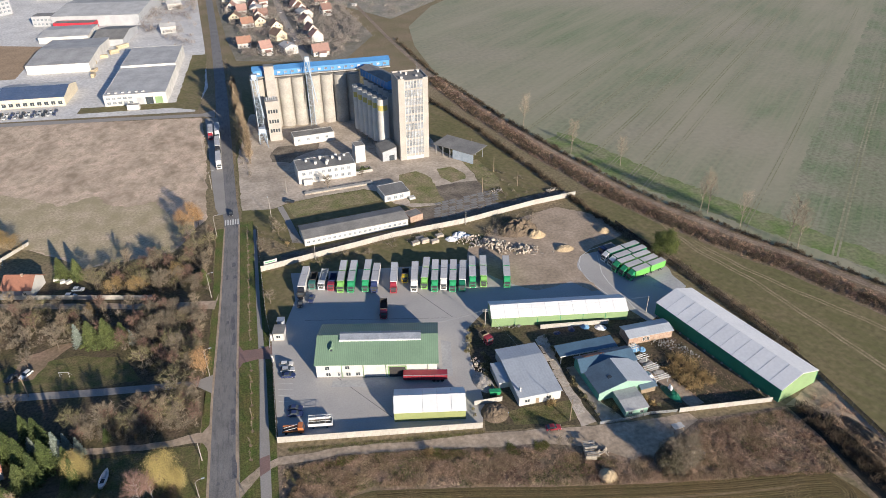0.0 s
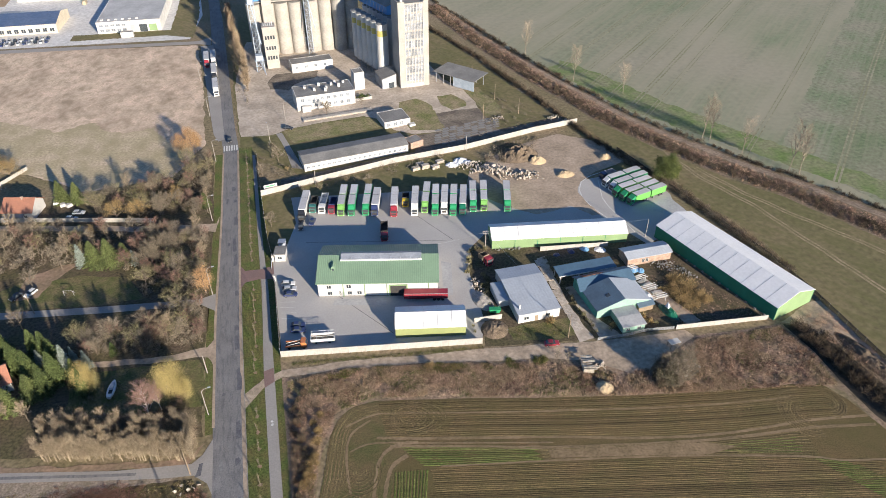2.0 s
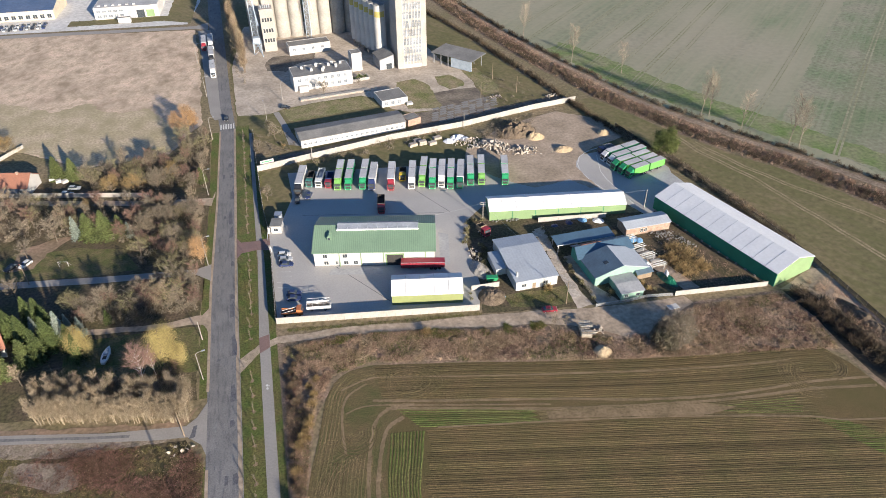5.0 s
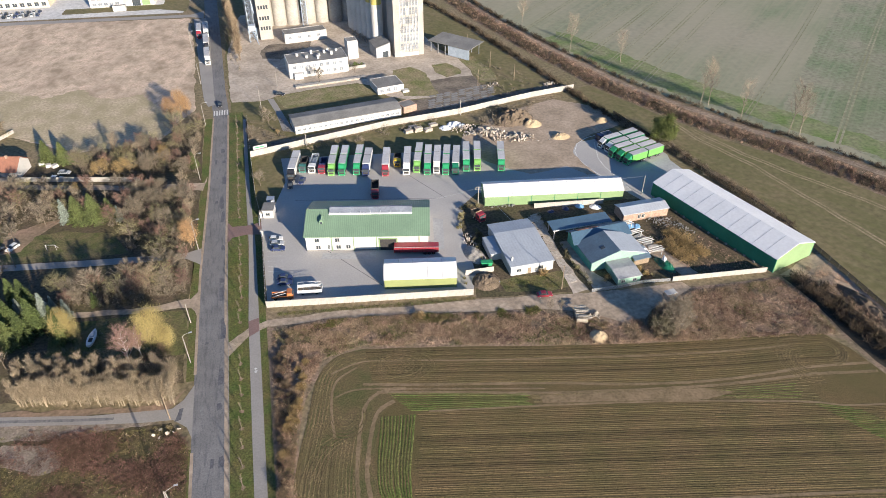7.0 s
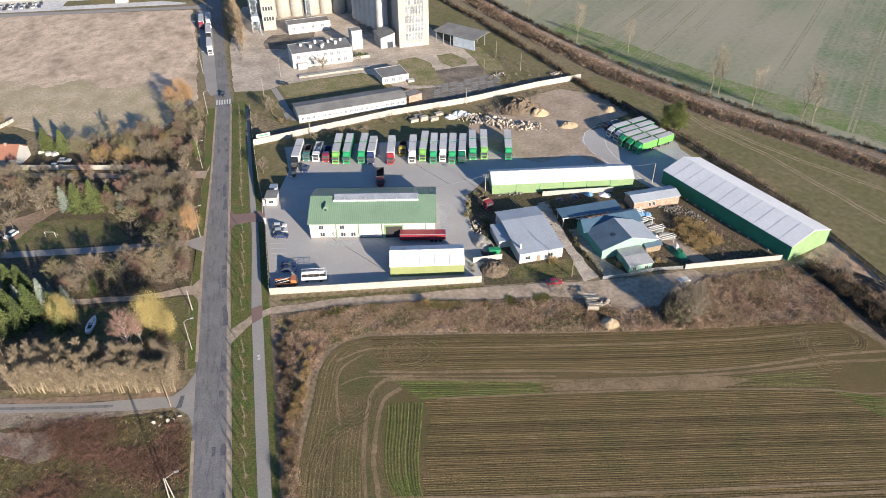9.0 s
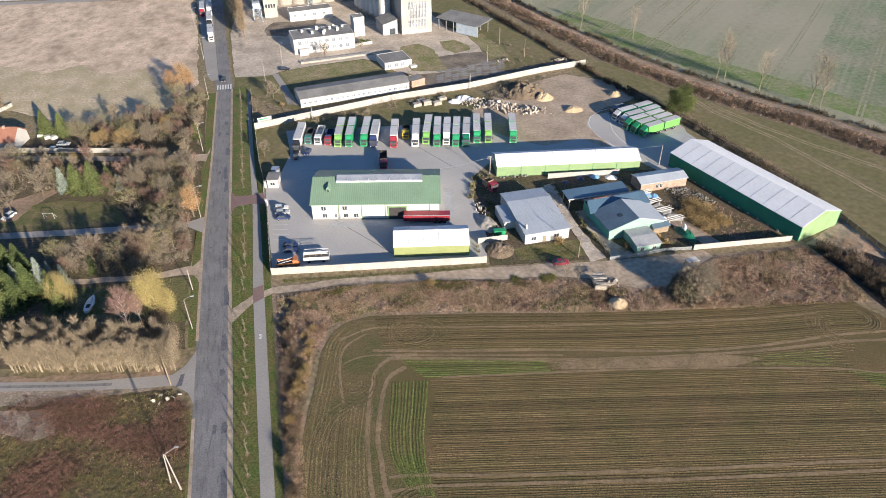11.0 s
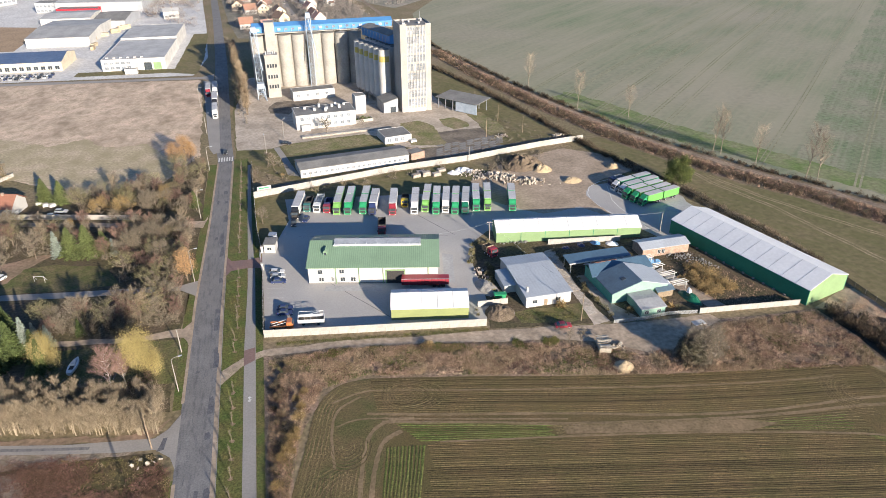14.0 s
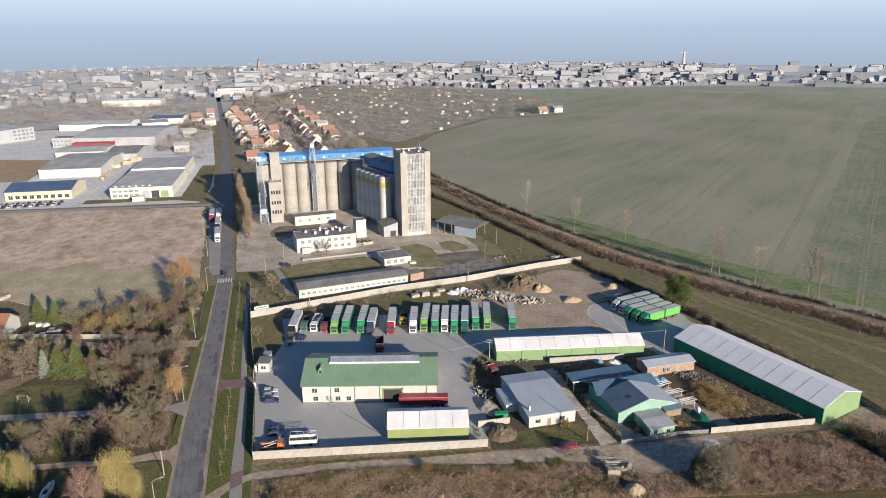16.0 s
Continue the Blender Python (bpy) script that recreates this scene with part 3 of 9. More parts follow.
# loops where the tractor turned
arcs = []
for cx, cy, r0, step, n, a0, a1, sx, sy, tn in ((29.8, -31.2, 1.4, 1.02, 10, -88, 88, 1.0, 0.52, -12), (29.6, -31.2, 1.4, 0.98, 6, 92, 268, 0.62, 0.78, -12), (16.0, -44.2, 1.0, 0.85, 7, 172, 372, 0.86, 1.08, -6),
                                              (131, -55.2, 1.6, 0.95, 8, 75, 285, 0.78, 0.95, -10), (139, -53.8, 1.6, 0.95, 6, -90, 90, 0.7, 0.8, -20), (24.5, -80.0, 1.4, 0.9, 7, 60, 200, 1.1, 1.0, 0)):
    for k in range(n):
        r, c, s_ = r0 + step * k, math.cos(radians(tn)), math.sin(radians(tn))
        q = [(r * sx * math.cos(radians(a0 + (a1 - a0) * i / 20)), r * sy * math.sin(radians(a0 + (a1 - a0) * i / 20))) for i in range(21)]
        arcs.append([(cx + c * u - s_ * v, cy + s_ * u + c * v) for u, v in q])
for k in range(5):
    arcs.append([(a + 0.9 * k, b - 0.5 * k) for a, b in smooth([(12.7, -49.5), (8.2, -52.3), (4.9, -58.8), (3.4, -66.6)])])
drill_rows(arcs, 0.32, 0.026, 0.085, M_ROWPALE, "curved drill rows where the tractor turned", 0.03)
# wheel tracks
TRACKS = [([(31.4, -39.4), (26.3, -38.8), (21.6, -41.7), (19.0, -48.6), (17.6, -54.7), (16.5, -60.4), (15.7, -68.5), (15.5, -76), (15.5, -86), (15.5, -104), (15.5, -130)], 0.9), ([(28.1, -42.6), (23.9, -44.7), (21.1, -50.8), (19.5, -56.7), (18.5, -61.6), (18.4, -66.5), (18.1, -71.7), (18.8, -78), (19.1, -88), (19.4, -106), (19.6, -130)], 1.0),
          (UPPER_A, 0.8), (UPPER_B, 0.9), (UPPER_C[1:], 0.6), ([(14.4, -30.2), (21.4, -28.2), (28.1, -29.1), (54.5, -35.4), (90.2, -43.3), (108.2, -46.7), (122.3, -48.8), (130.5, -49.6)], 0.55), ([(14.6, -38), (21, -37), (37, -41), (64, -47.8)], 0.5), ([(13, -50), (13.4, -40), (15.5, -33), (21, -29.6)], 0.6),
          ([(19.2, -70.2), (24.6, -71.0), (41.3, -75.2), (73.2, -82.0), (113.5, -89.9), (152, -98)], 0.75), ([(17.6, -73.8), (24.0, -73.6), (40.7, -77.1), (72.1, -84.0), (111.8, -91.9), (154, -100.4)], 0.75), ([(26, -99), (60, -106), (160, -128)], 0.6), ([(26, -101.2), (60, -108.2), (160, -130.2)], 0.6)]
for k, (line, w) in enumerate(TRACKS):
    rows = [((a + c) / 2 + (a - c) / 2 * (1 + 0.5 * noise.noise((a, b, k))), (b + d) / 2 + (b - d) / 2 * (1 + 0.5 * noise.noise((a, b, k))), (a + c) / 2 - (a - c) / 2 * (1 + 0.5 * noise.noise((c, d, k + 7))), (b + d) / 2 - (b - d) / 2 * (1 + 0.5 * noise.noise((c, d, k + 7)))) for a, b, c, d in ribbon(smooth(line, 12), w)]
    strip("wheel_track", rows, 0.084 + 0.0012 * k, M_TRACKSOIL, "pale wheel track pressed into the field", "wheel track")
sheet("field_worn_patch", [(62, -49.6), (84, -54.0), (101, -57.2), (108, -60.2), (100, -60.6), (82, -56.4), (62, -52.0)], 0.095, M_TRACKSOIL, "smeared bare soil between the wheel tracks", "field")
mole = bmesh.new()
for k in range(26):
    u, v = math.sin(k * 12.9) * 1.6, math.cos(k * 7.3) * 3.4
    g_ = bmesh.ops.create_icosphere(mole, subdivisions=1, radius=0.16)["verts"]
    bmesh.ops.transform(mole, matrix=Matrix.Translation((8.2 + u, -70.2 + v, 0.14)) @ Matrix.Diagonal((1, 1, 0.7, 1)), verts=g_)
tagged(part("molehills", mole, M_TRACKSOIL), "scattered small molehills in the field corner", "molehills", kind="stuff")

# land west of the road
sheet("wood_floor", [(-21, -24), (-59, -21), (-140, 0), (-140, 100), (-95, 94), (-68, 106), (-36, 110), (-20, 128), (-19.6, 70), (-20.8, 10)], 0.03, M_LITTER, "leaf-strewn floor of an overgrown wooded plot", "ground cover")
sheet("garden_lawn", [(-92, 38.8), (-92, 47), (-80, 53), (-62, 53), (-46, 48), (-40, 36), (-52, 35.4), (-74, 38.6)], 0.045, M_LAWN, "small green lawn among the trees", "lawn")
sheet("garden_bare_soil", [(-79, 44), (-72.5, 45), (-70, 52), (-65, 57), (-61.9, 60.5), (-68.9, 60.5), (-79, 56)], 0.055, M_BARE, "bare reddish-brown soil beside the lawn", "dirt ground")
sheet("garden_lawn_south", [(-56, -12), (-56, 6), (-31, 4.8), (-20.6, 3.5), (-20.6, -14), (-35, -12)], 0.045, M_LAWN, "shaded green lawn in a garden", "lawn")
sheet("fallow_field", [(-320, 310), (-143, 281), (-31.5, 264), (-27, 210), (-24, 137), (-36, 112), (-68, 108), (-96, 131), (-320, 190)], 0.04, M_FALLOW, "broad brown fallow field of dry grass", "field")
sheet("fallow_olive", [(-230, 172), (-180, 182), (-150, 172), (-120, 186), (-90, 166), (-76, 172), (-60, 156), (-48, 160), (-40, 146), (-30, 140), (-36, 113), (-68, 109), (-96, 132), (-200, 158)], 0.052, M_OLIVEFALLOW, "olive grassy edge of the fallow field", "field")
sheet("weed_plot", [(-320, 26), (-58, -30), (-23, -36.4), (-18.8, -45), (-18.6, -420), (-320, -420)], 0.036, M_WEEDPLOT, "weedy plot of dry grass and reddish scrub", "weed plot")

sheet("plot_bare_patch", [(-62, -33.0), (-48.9, -35.4), (-45.4, -42.4), (-49.9, -44.2), (-55.6, -40.8), (-62, -38)], 0.05, M_BARESOIL, "bare pale soil on the weedy plot", "dirt ground")
sheet("side_road_shoulder", [(-130, -12.8), (-59, -27.6), (-41, -31.4), (-30, -33.6), (-24.4, -34.8), (-30, -35.0), (-38, -34.9), (-46, -35.0), (-60, -32.0), (-130, -17)], 0.055, M_BARESOIL, "pale gritty shoulder of the side road", "road edge")
sheet("side_road_bank", [(-130, -8.6), (-59, -23.4), (-41, -27.2), (-28, -29.4), (-22.4, -28.6), (-20.4, -26.0), (-21.8, -30.4), (-24, -31.9), (-41, -29.5), (-59, -25.3), (-130, -9.8)], 0.05, M_BARE, "bare sandy bank along the side road", "dirt ground")
strip("side_road_seam", ribbon([(-130, -11.0), (-59, -26.6), (-44, -30.0), (-36, -31.6)], 0.8), 0.07, M_ASPHALT, "dark worn seam along the side road", "road patch")

# railway, sidings and land to the east
RAIL = [(60, 1000), (90, 640), (98, 530), (107, 403), (116, 311), (118, 299), (123.4, 275.7), (129.6, 246), (138, 207.1), (144.9, 180.7), (151.5, 157.6), (158, 137.7), (163.8, 118.8), (170.1, 103.4), (177, 90.6), (183.5, 78.8), (189.5, 67), (195.6, 56.6), (202, 47.1), (207.5, 37.8), (213, 28.7), (218, 19.3), (262, -54), (340, -180), (480, -420)]
SCRUB_BASE = [(110, 300), (120, 236), (129, 196), (137, 160), (144, 139.4), (149.3, 118.2), (155.8, 102.6), (162.2, 88.4), (168.2, 75.1), (180.6, 53.3), (193.2, 35.3), (202.4, 15.9), (207.5, 5.3), (250, -70), (330, -200), (466, -420)]
sheet("meadow_east", [(141, 116)] + SCRUB_BASE[5:] + [(240, -420), (180, -200), (168, -100), (165, -60), (165, -14), (163.8, 8), (159, 32), (155.2, 53), (147, 71), (128, 74)], 0.03, M_MEADOW, "grassy meadow strip beside the railway", "meadow")
sheet("rail_bank", SCRUB_BASE + [(a + 4, b + 2) for a, b in RAIL[:3:-1]], 0.035, M_BANK, "brown weedy bank of the railway", "railway bank")
strip("rail_embankment", ribbon(RAIL, 3.4), 0.09, M_BALLAST, "pale ballast bed of a single railway line", "railway bed")
CROP = [(a + 3.5, b + 2) for a, b in RAIL[13:]] + [(4000, -420), (4000, 1200), (900, 660), (749, 812), (475, 896), (400, 730), (346, 625), (260, 616), (166, 510), (130, 440), (122, 380)] + [(a + 3.5, b + 2) for a, b in RAIL[5:13]]
sheet("crop_field", CROP, 0.04, M_CROP, "vast pale green winter crop field", "field")
sheet("crop_margin", [(151, 180), (160, 152), (167.5, 126), (180.9, 104), (193, 84), (203, 68), (212, 52), (226, 30), (240, 10), (252, 14), (236, 40), (222, 66), (212, 84), (203, 100), (190, 128), (176, 165), (164, 190)], 0.055, M_CROPGREEN, "greener margin of the crop field along the railway", "field")
for k, (a, b, c) in enumerate((((0.152, 0.19, 0.108), (0.238, 0.226, 0.166), 0), ((0.138, 0.176, 0.094), (0.21, 0.206, 0.144), 16), ((0.122, 0.162, 0.08), (0.182, 0.188, 0.122), 40), ((0.11, 0.15, 0.07), (0.162, 0.172, 0.104), 70))):
    m_ = drift(ground_mat("denser_crop", a, b, big=26, fine=2, vary=0.25, rough=0.95), 43.3, 60, 2.2, tuple(1.15 * q for q in b), 0.5)
    RAGGED[m_.name] = 3.0
    sheet("crop_dense", [(209 + 0.6 * c, 64 - 1.1 * c), (228 + 0.7 * c, 84 - c), (300 + 0.7 * c, 152 - c), (420 + 0.7 * c, 262 - c), (640 + c, 468 - c), (900 + c, 640 - c), (1500, 640 - c), (1500, -420), (495, -420), (268 + 0.3 * c, -54), (226 + 0.6 * c, 24 - c)], 0.046 + 0.003 * k, m_, "denser darker green swath of the crop field", "field")
TRAM = (0.728, 0.686)                        # tramlines run this way; they lie 11.6 m apart
for k in range(-6, 26):
    s = 14 + 11.6 * k + 1.2 * math.sin(k * 2.3)
    if k % 7 == 3 or k > 3 and k % 3:
        continue
    x0, y0 = 150 + 0.686 * (s - 0.686 * 150 + 0.728 * 150), 150 - 0.728 * (s - 0.686 * 150 + 0.728 * 150)
    # start where the line leaves the railway
    t0 = 0.0
    for (ax, ay), (bx, by) in zip(RAIL[4:], RAIL[5:]):
        den = TRAM[0] * (by - ay) - TRAM[1] * (bx - ax)
        if abs(den) > 1e-9:
            u = ((ax - x0) * TRAM[1] - (ay - y0) * TRAM[0]) / den
            if 0 <= u <= 1:
                t0 = ((ax - x0) * (by - ay) - (ay - y0) * (bx - ax)) / den
    t0 += 9 + 5 * math.sin(k * 1.7)
    for off in (-0.9, 0.9):
        q = [(x0 + TRAM[0] * t + 0.686 * (off + 0.5 * math.sin(t * 0.02 + k)), y0 + TRAM[1] * t - 0.728 * (off + 0.5 * math.sin(t * 0.02 + k))) for t in np.linspace(t0, t0 + 480, 13)]
        strip("tramline", ribbon(q, 0.55 + 0.3 * (k % 2)), 0.07, M_TRAM, "faint tramline in the crop", "wheel track")
for line in ([(166, 84), (167.5, 68), (169.8, 56.1), (174.4, 43.7), (178.2, 31.4), (180.4, 17.9), (182.7, 8), (190, -30), (200, -70)], [(171, 66), (173.7, 58.4), (178.2, 45.8), (183.2, 35), (189.1, 23.3), (200, 4), (216, -30)]):
    for off in (-0.7, 0.7):
        strip("meadow_track", ribbon([(a + off + 0.25 * math.sin(b * 0.4), b + off * 0.4) for a, b in smooth(line)], 0.85), 0.064, M_RUT, "worn wheel track through the meadow", "wheel track")
# A band of shadow beside the field, painted as near-black soil.
sheet("ditch", [(146.5, -24.5), (150, -26), (156, -36), (157.5, -48), (159, -60), (164, -80), (172, -110), (162, -110), (153, -80), (148, -60), (147.5, -48), (148, -37)], 0.05, ground_mat("shadow_strip_soil", (0.05, 0.042, 0.032), (0.035, 0.032, 0.024), big=3, fine=0.6, vary=0.4, rough=0.8), "shadow strip beside the field, put in as near-black soil", "ditch")
sheet("works_yard", [(-9, 124), (14, 100), (62, 107), (84, 106), (135, 117), (118, 200), (104, 262), (92, 310), (-8, 310), (-12, 200)], 0.022, M_MEADOW, "rough ground round the grain works", "ground cover")
sheet("works_apron", [(-9.2, 140.5), (5, 139), (12, 143), (28, 146), (47, 148), (54, 142), (58, 130), (66, 124), (100, 122), (102, 150), (100, 168), (94, 180), (88, 230), (70, 262), (-4, 262), (-11, 200), (-9.4, 150)], 0.05, M_CONCRETE_G, "cracked concrete apron of the grain works", "apron")
sheet("works_lawn", [(10.0, 141.2), (13, 128), (30.1, 131), (53.0, 134.8), (52.6, 141.3), (46.7, 146.8), (28.2, 145.2), (16.0, 143.3)], 0.065, M_OLDGRASS, "lawn in front of the works office", "lawn")
sheet("works_lawn_east", [(65.7, 158.4), (74.8, 160.3), (80.6, 151.6), (80.7, 133.9), (80.3, 123.9), (65.4, 128.3), (64, 145.1)], 0.065, M_OLDGRASS, "round patch of lawn on the apron", "lawn")
sheet("works_island", [(85.4, 160.5), (93.0, 161.4), (97.5, 152.8), (96.7, 145.9), (88.5, 143.9), (85.7, 150.2)], 0.066, M_OLDGRASS, "round patch of lawn on the apron", "lawn")
# Brownish gravel in shadow; the dark cinder colour carries that shadow too.
sheet("works_lawn_far", [(5.3, 200.4), (10.2, 209.1), (18.2, 208.7), (32.1, 208.4), (30.2, 200.4), (18.4, 193.7), (15.7, 186.6), (6.0, 190.7)], 0.066, M_CINDER, "brownish gravel behind the works office, shadow put in its dark colour", "lawn")
sheet("works_lawn_shed", [(99.9, 165.7), (108.2, 166.7), (112.0, 141.8), (111.0, 135.2), (102.8, 133.3), (102.0, 153.1)], 0.066, M_OLDGRASS, "grass strip below the open shed", "lawn")
sheet("works_cinder", [(80.8, 142), (88.8, 142.5), (101.4, 143.2), (101.8, 133.6), (104, 116), (82, 109), (63, 107), (66, 122), (80.3, 123.9)], 0.058, M_CINDER, "dark cindery ground by the loading apron", "dirt ground")
sheet("works_footpath", [(6.5, 139.6), (9.0, 140.2), (11.2, 128.9), (15.6, 105.0), (11.1, 107), (9.2, 126.0)], 0.06, M_PATH, "narrow pale footpath beside the long shed", "path")
strip("siding_bed", [(6, 98.5, 6, 91.2), (60, 107.2, 60, 103), (100, 118, 100, 110), (136, 124, 136, 117)], 0.062, M_CINDER, "dark cindery bed of rail sidings", "railway bed")
# Estate paving: base colour lightened to hold the distance haze.
sheet("business_apron", [(-160, 288), (-36, 276), (-30, 320), (-36, 420), (-50, 600), (-120, 660), (-320, 640), (-320, 320)], 0.03, ground_mat("estate_paving", (0.60, 0.59, 0.575), (0.50, 0.49, 0.48), big=16, fine=2, vary=0.2, rough=0.9), "paved ground of an industrial estate", "apron")
sheet("business_lawn", [(-104, 290), (-50, 286), (-34, 278), (-32, 320), (-34, 400), (-44, 400), (-48, 296), (-104, 300)], 0.05, M_MEADOW, "grass strip before an industrial hall", "lawn")
sheet("side_street", [(-160, 280.5), (-30.5, 266), (-24, 262), (-24, 276), (-31, 271), (-160, 286)], 0.07, M_PATH, "narrow street along the estate", "road")
strip("street_village", ribbon([(40, 330), (37.6, 375), (34.2, 416), (28, 505), (24, 600), (10, 760), (-20, 900)], 6), 0.06, M_PATH, "residential street between houses", "road")

# ---- buildings ----
def facing(x0, y0, x1, y1):
    """Place, turn and length of a wall foot that runs from the first point to the second."""
    return x0, y0, math.degrees(math.atan2(y1 - y0, x1 - x0)), math.hypot(x1 - x0, y1 - y0)


# Paler than M_GLASS: the sky's reflection is put into the base colour.
M_PANE = mat("sky_lit_window_glass", (0.15, 0.17, 0.20), (0.21, 0.23, 0.26), big=1, fine=0.5, vary=0.15, rough=0.2, each=0.25, spec=0.5)


def window(parent, x, z, w, h, y=0.0, side=-1, frame_mat=None, name="window", glass=None):
    """A framed window on a wall that faces -y (side -1) or +y: recess glass, frame bars and a sill."""
    o = -0.05 if side < 0 else 0.05
    g = part(name, B((x, min(y, y + o), z, x + w, max(y, y + o), z + h)), glass or M_GLASS, parent)
    t = 0.08
    yo, y1 = (y - 0.09, y - 0.02) if side < 0 else (y + 0.02, y + 0.09)
    part("window_frame", B((x - t, yo, z - t, x + w + t, y1, z), (x - t, yo, z + h, x + w + t, y1, z + h + t), (x - t, yo, z, x, y1, z + h), (x + w, yo, z, x + w + t, y1, z + h), (x + w / 2 - 0.04, yo, z, x + w / 2 + 0.04, y1, z + h)), frame_mat or M_WHITE, g)
    return g


def gable_hall(name, x, y, turn, L, D, eave, ridge, walls, roof, label, category, panels=1, over=0.35, ridge_at=0.5, gable=None, thick=0.18):
    """A hall whose length runs along local x and whose depth runs along +y: four walls, roof sheets."""
    t = thing(name, x, y, 0, turn, label, category)
    w = 0.25
    yr = D * ridge_at
    part("front_wall", B((0, 0, 0, L, w, eave)), walls, t)
    part("rear_wall", B((0, D - w, 0, L, D, eave)), walls, t)
    for nm, xx in (("gable_wall", 0.0), ("gable_wall", L - w)):
        part(nm, prism([(xx, w, 0), (xx, D - w, 0), (xx, D - w, eave), (xx, yr, ridge - 0.02), (xx, w, eave)], (w, 0, 0)), gable or walls, t)
    step = (L + 2 * over) / panels
    sl0, sl1 = (ridge - eave) / yr, (ridge - eave) / (D - yr)
    for k in range(panels):
        a, b = -over + k * step + (0.04 if k else 0), -over + (k + 1) * step
        part("roof_panel", prism([(a, -over, eave - sl0 * over), (a, yr, ridge), (a, yr, ridge + thick), (a, -over, eave - sl0 * over + thick)], (b - a, 0, 0)), roof, t)
        part("roof_panel", prism([(a, D + over, eave - sl1 * over), (a, yr, ridge), (a, yr, ridge + thick), (a, D + over, eave - sl1 * over + thick)], (b - a, 0, 0)), roof, t)
        if k:
            part("roof_seam", prism([(a - 0.10, -over, eave - sl0 * over + thick), (a - 0.10, yr, ridge + thick), (a - 0.10, yr, ridge + thick + 0.04), (a - 0.10, -over, eave - sl0 * over + thick + 0.04)], (0.10, 0, 0)), M_STEEL, t)
    return t


# depot office and workshop with the green roof
depot = gable_hall("depot_building", 13.3, 22.7, -13.0, 37.4, 19.4, 5.6, 9.0, M_WHITE, M_GREENROOF, "cream two-storey depot building with a green sheet-metal roof", "building", over=0.5)
for xx, zz in ((3.0, 0.9), (9.2, 0.9), (12.2, 0.9), (2.8, 3.4), (9.0, 3.5)):
    window(depot, xx, zz, 1.3, 1.25)
window(depot, 6.6, 0.9, 0.55, 1.4, name="window")
part("entrance_door", B((7.4, -0.06, 0, 8.3, 0.0, 2.2)), M_STEEL, depot)
# Near-black panel over the open gateway paints the shade inside.
part("roller_gate", B((22.6, -0.07, 0.05, 27.6, 0.0, 4.2)), M_DARK, depot, "open gateway, the shade inside put in as a dark panel")
part("gate_frame", B((22.2, -0.14, 0, 22.6, -0.0, 4.6), (27.6, -0.14, 0, 28.0, 0.0, 4.6), (22.2, -0.14, 4.2, 28.0, 0.0, 4.6)), M_LIME, depot)
for xx in (7.9, 14.6, 21.6, 34.6):
    part("downpipe", rods(((xx, -0.12, 0.1), (xx, -0.12, 5.5), 0.12)), M_LIME, depot, "green downpipe")
part("plinth", B((-0.05, -0.06, 0, 22.0, 0.0, 0.45), (28.2, -0.06, 0, 37.4, 0, 0.45)), M_FELT, depot)
M_SKYLIGHT = mat("clouded_roof_glazing", (0.25, 0.275, 0.32), (0.19, 0.21, 0.25), big=3, fine=0.5, vary=0.12, rough=0.4)
# long ridge skylight, low curb with pale glazing
sk = part("ridge_skylight", prism([(6.8, 7.6, 8.45), (6.8, 11.8, 8.45), (6.8, 11.6, 8.95), (6.8, 9.7, 9.75), (6.8, 7.8, 8.95)], (25.6, 0, 0)), M_SKYLIGHT, depot, "long grey-blue ridge skylight")
for k in range(9):
    part("glazing_bar", B((6.9 + k * 3.15, 7.70, 8.9, 7.05 + k * 3.15, 11.6, 9.2)), M_STEEL, sk)
part("skylight_curb", B((6.7, 7.45, 8.3, 32.5, 7.6, 8.85)), M_TARPG, sk)
part("dormer", prism([(4.0, 4.2, 6.6), (5.2, 4.2, 6.6), (5.2, 4.2, 8.2), (4.6, 4.2, 8.9), (4.0, 4.2, 8.2)], (0, 2.6, 0)), M_GREENROOF, depot, "small green roof dormer")
part("dormer_window", B((4.25, 4.12, 7.2, 4.95, 4.19, 8.0)), M_GLASS, depot)
sheet("depot_ramp", [(17, 17.5), (18, 20.3), (34, 16.6), (33, 13.6)], 0.14, M_YARDPALE, "paler concrete ramp before the depot", "ramp")

# tarpaulin halls
gable_hall("tent_hall", 33.2, -1.4, -11.5, 20.6, 9.4, 3.6, 5.6, M_OLIVELIME, M_TARP, "olive-lime storage hall with a white tarpaulin roof", "storage hall", panels=5, over=0.15)
mid_hall = gable_hall("tent_hall", 73.6, 33.2, -9.4, 47.4, 9.6, 3.7, 5.7, M_LIME, M_TARP, "long lime-green storage hall with a white tarpaulin roof", "storage hall", panels=10, over=0.15)
for k in range(1, 6):
    part("wall_post", B((k * 7.9, -0.10, 0, k * 7.9 + 0.14, -0.01, 3.6)), M_TEAL, mid_hall)
# big hall: length from its near corner to the far end
bx, by, bt, bl = facing(131.2, 25.8, 144.9, -22.4)
big_hall = gable_hall("tent_hall", bx, by, bt, bl, 17.0, 4.9, 7.6, M_TEAL, M_TARPG, "very long dark green storage hall with a pale tarpaulin roof", "storage hall", panels=11, over=0.15, gable=M_LIME)
for k in range(14):
    part("wall_foot_block", B((1.5 + k * 3.5, -0.75, 0, 2.1 + k * 3.5, -0.3, 0.5)), M_PIPE, big_hall)

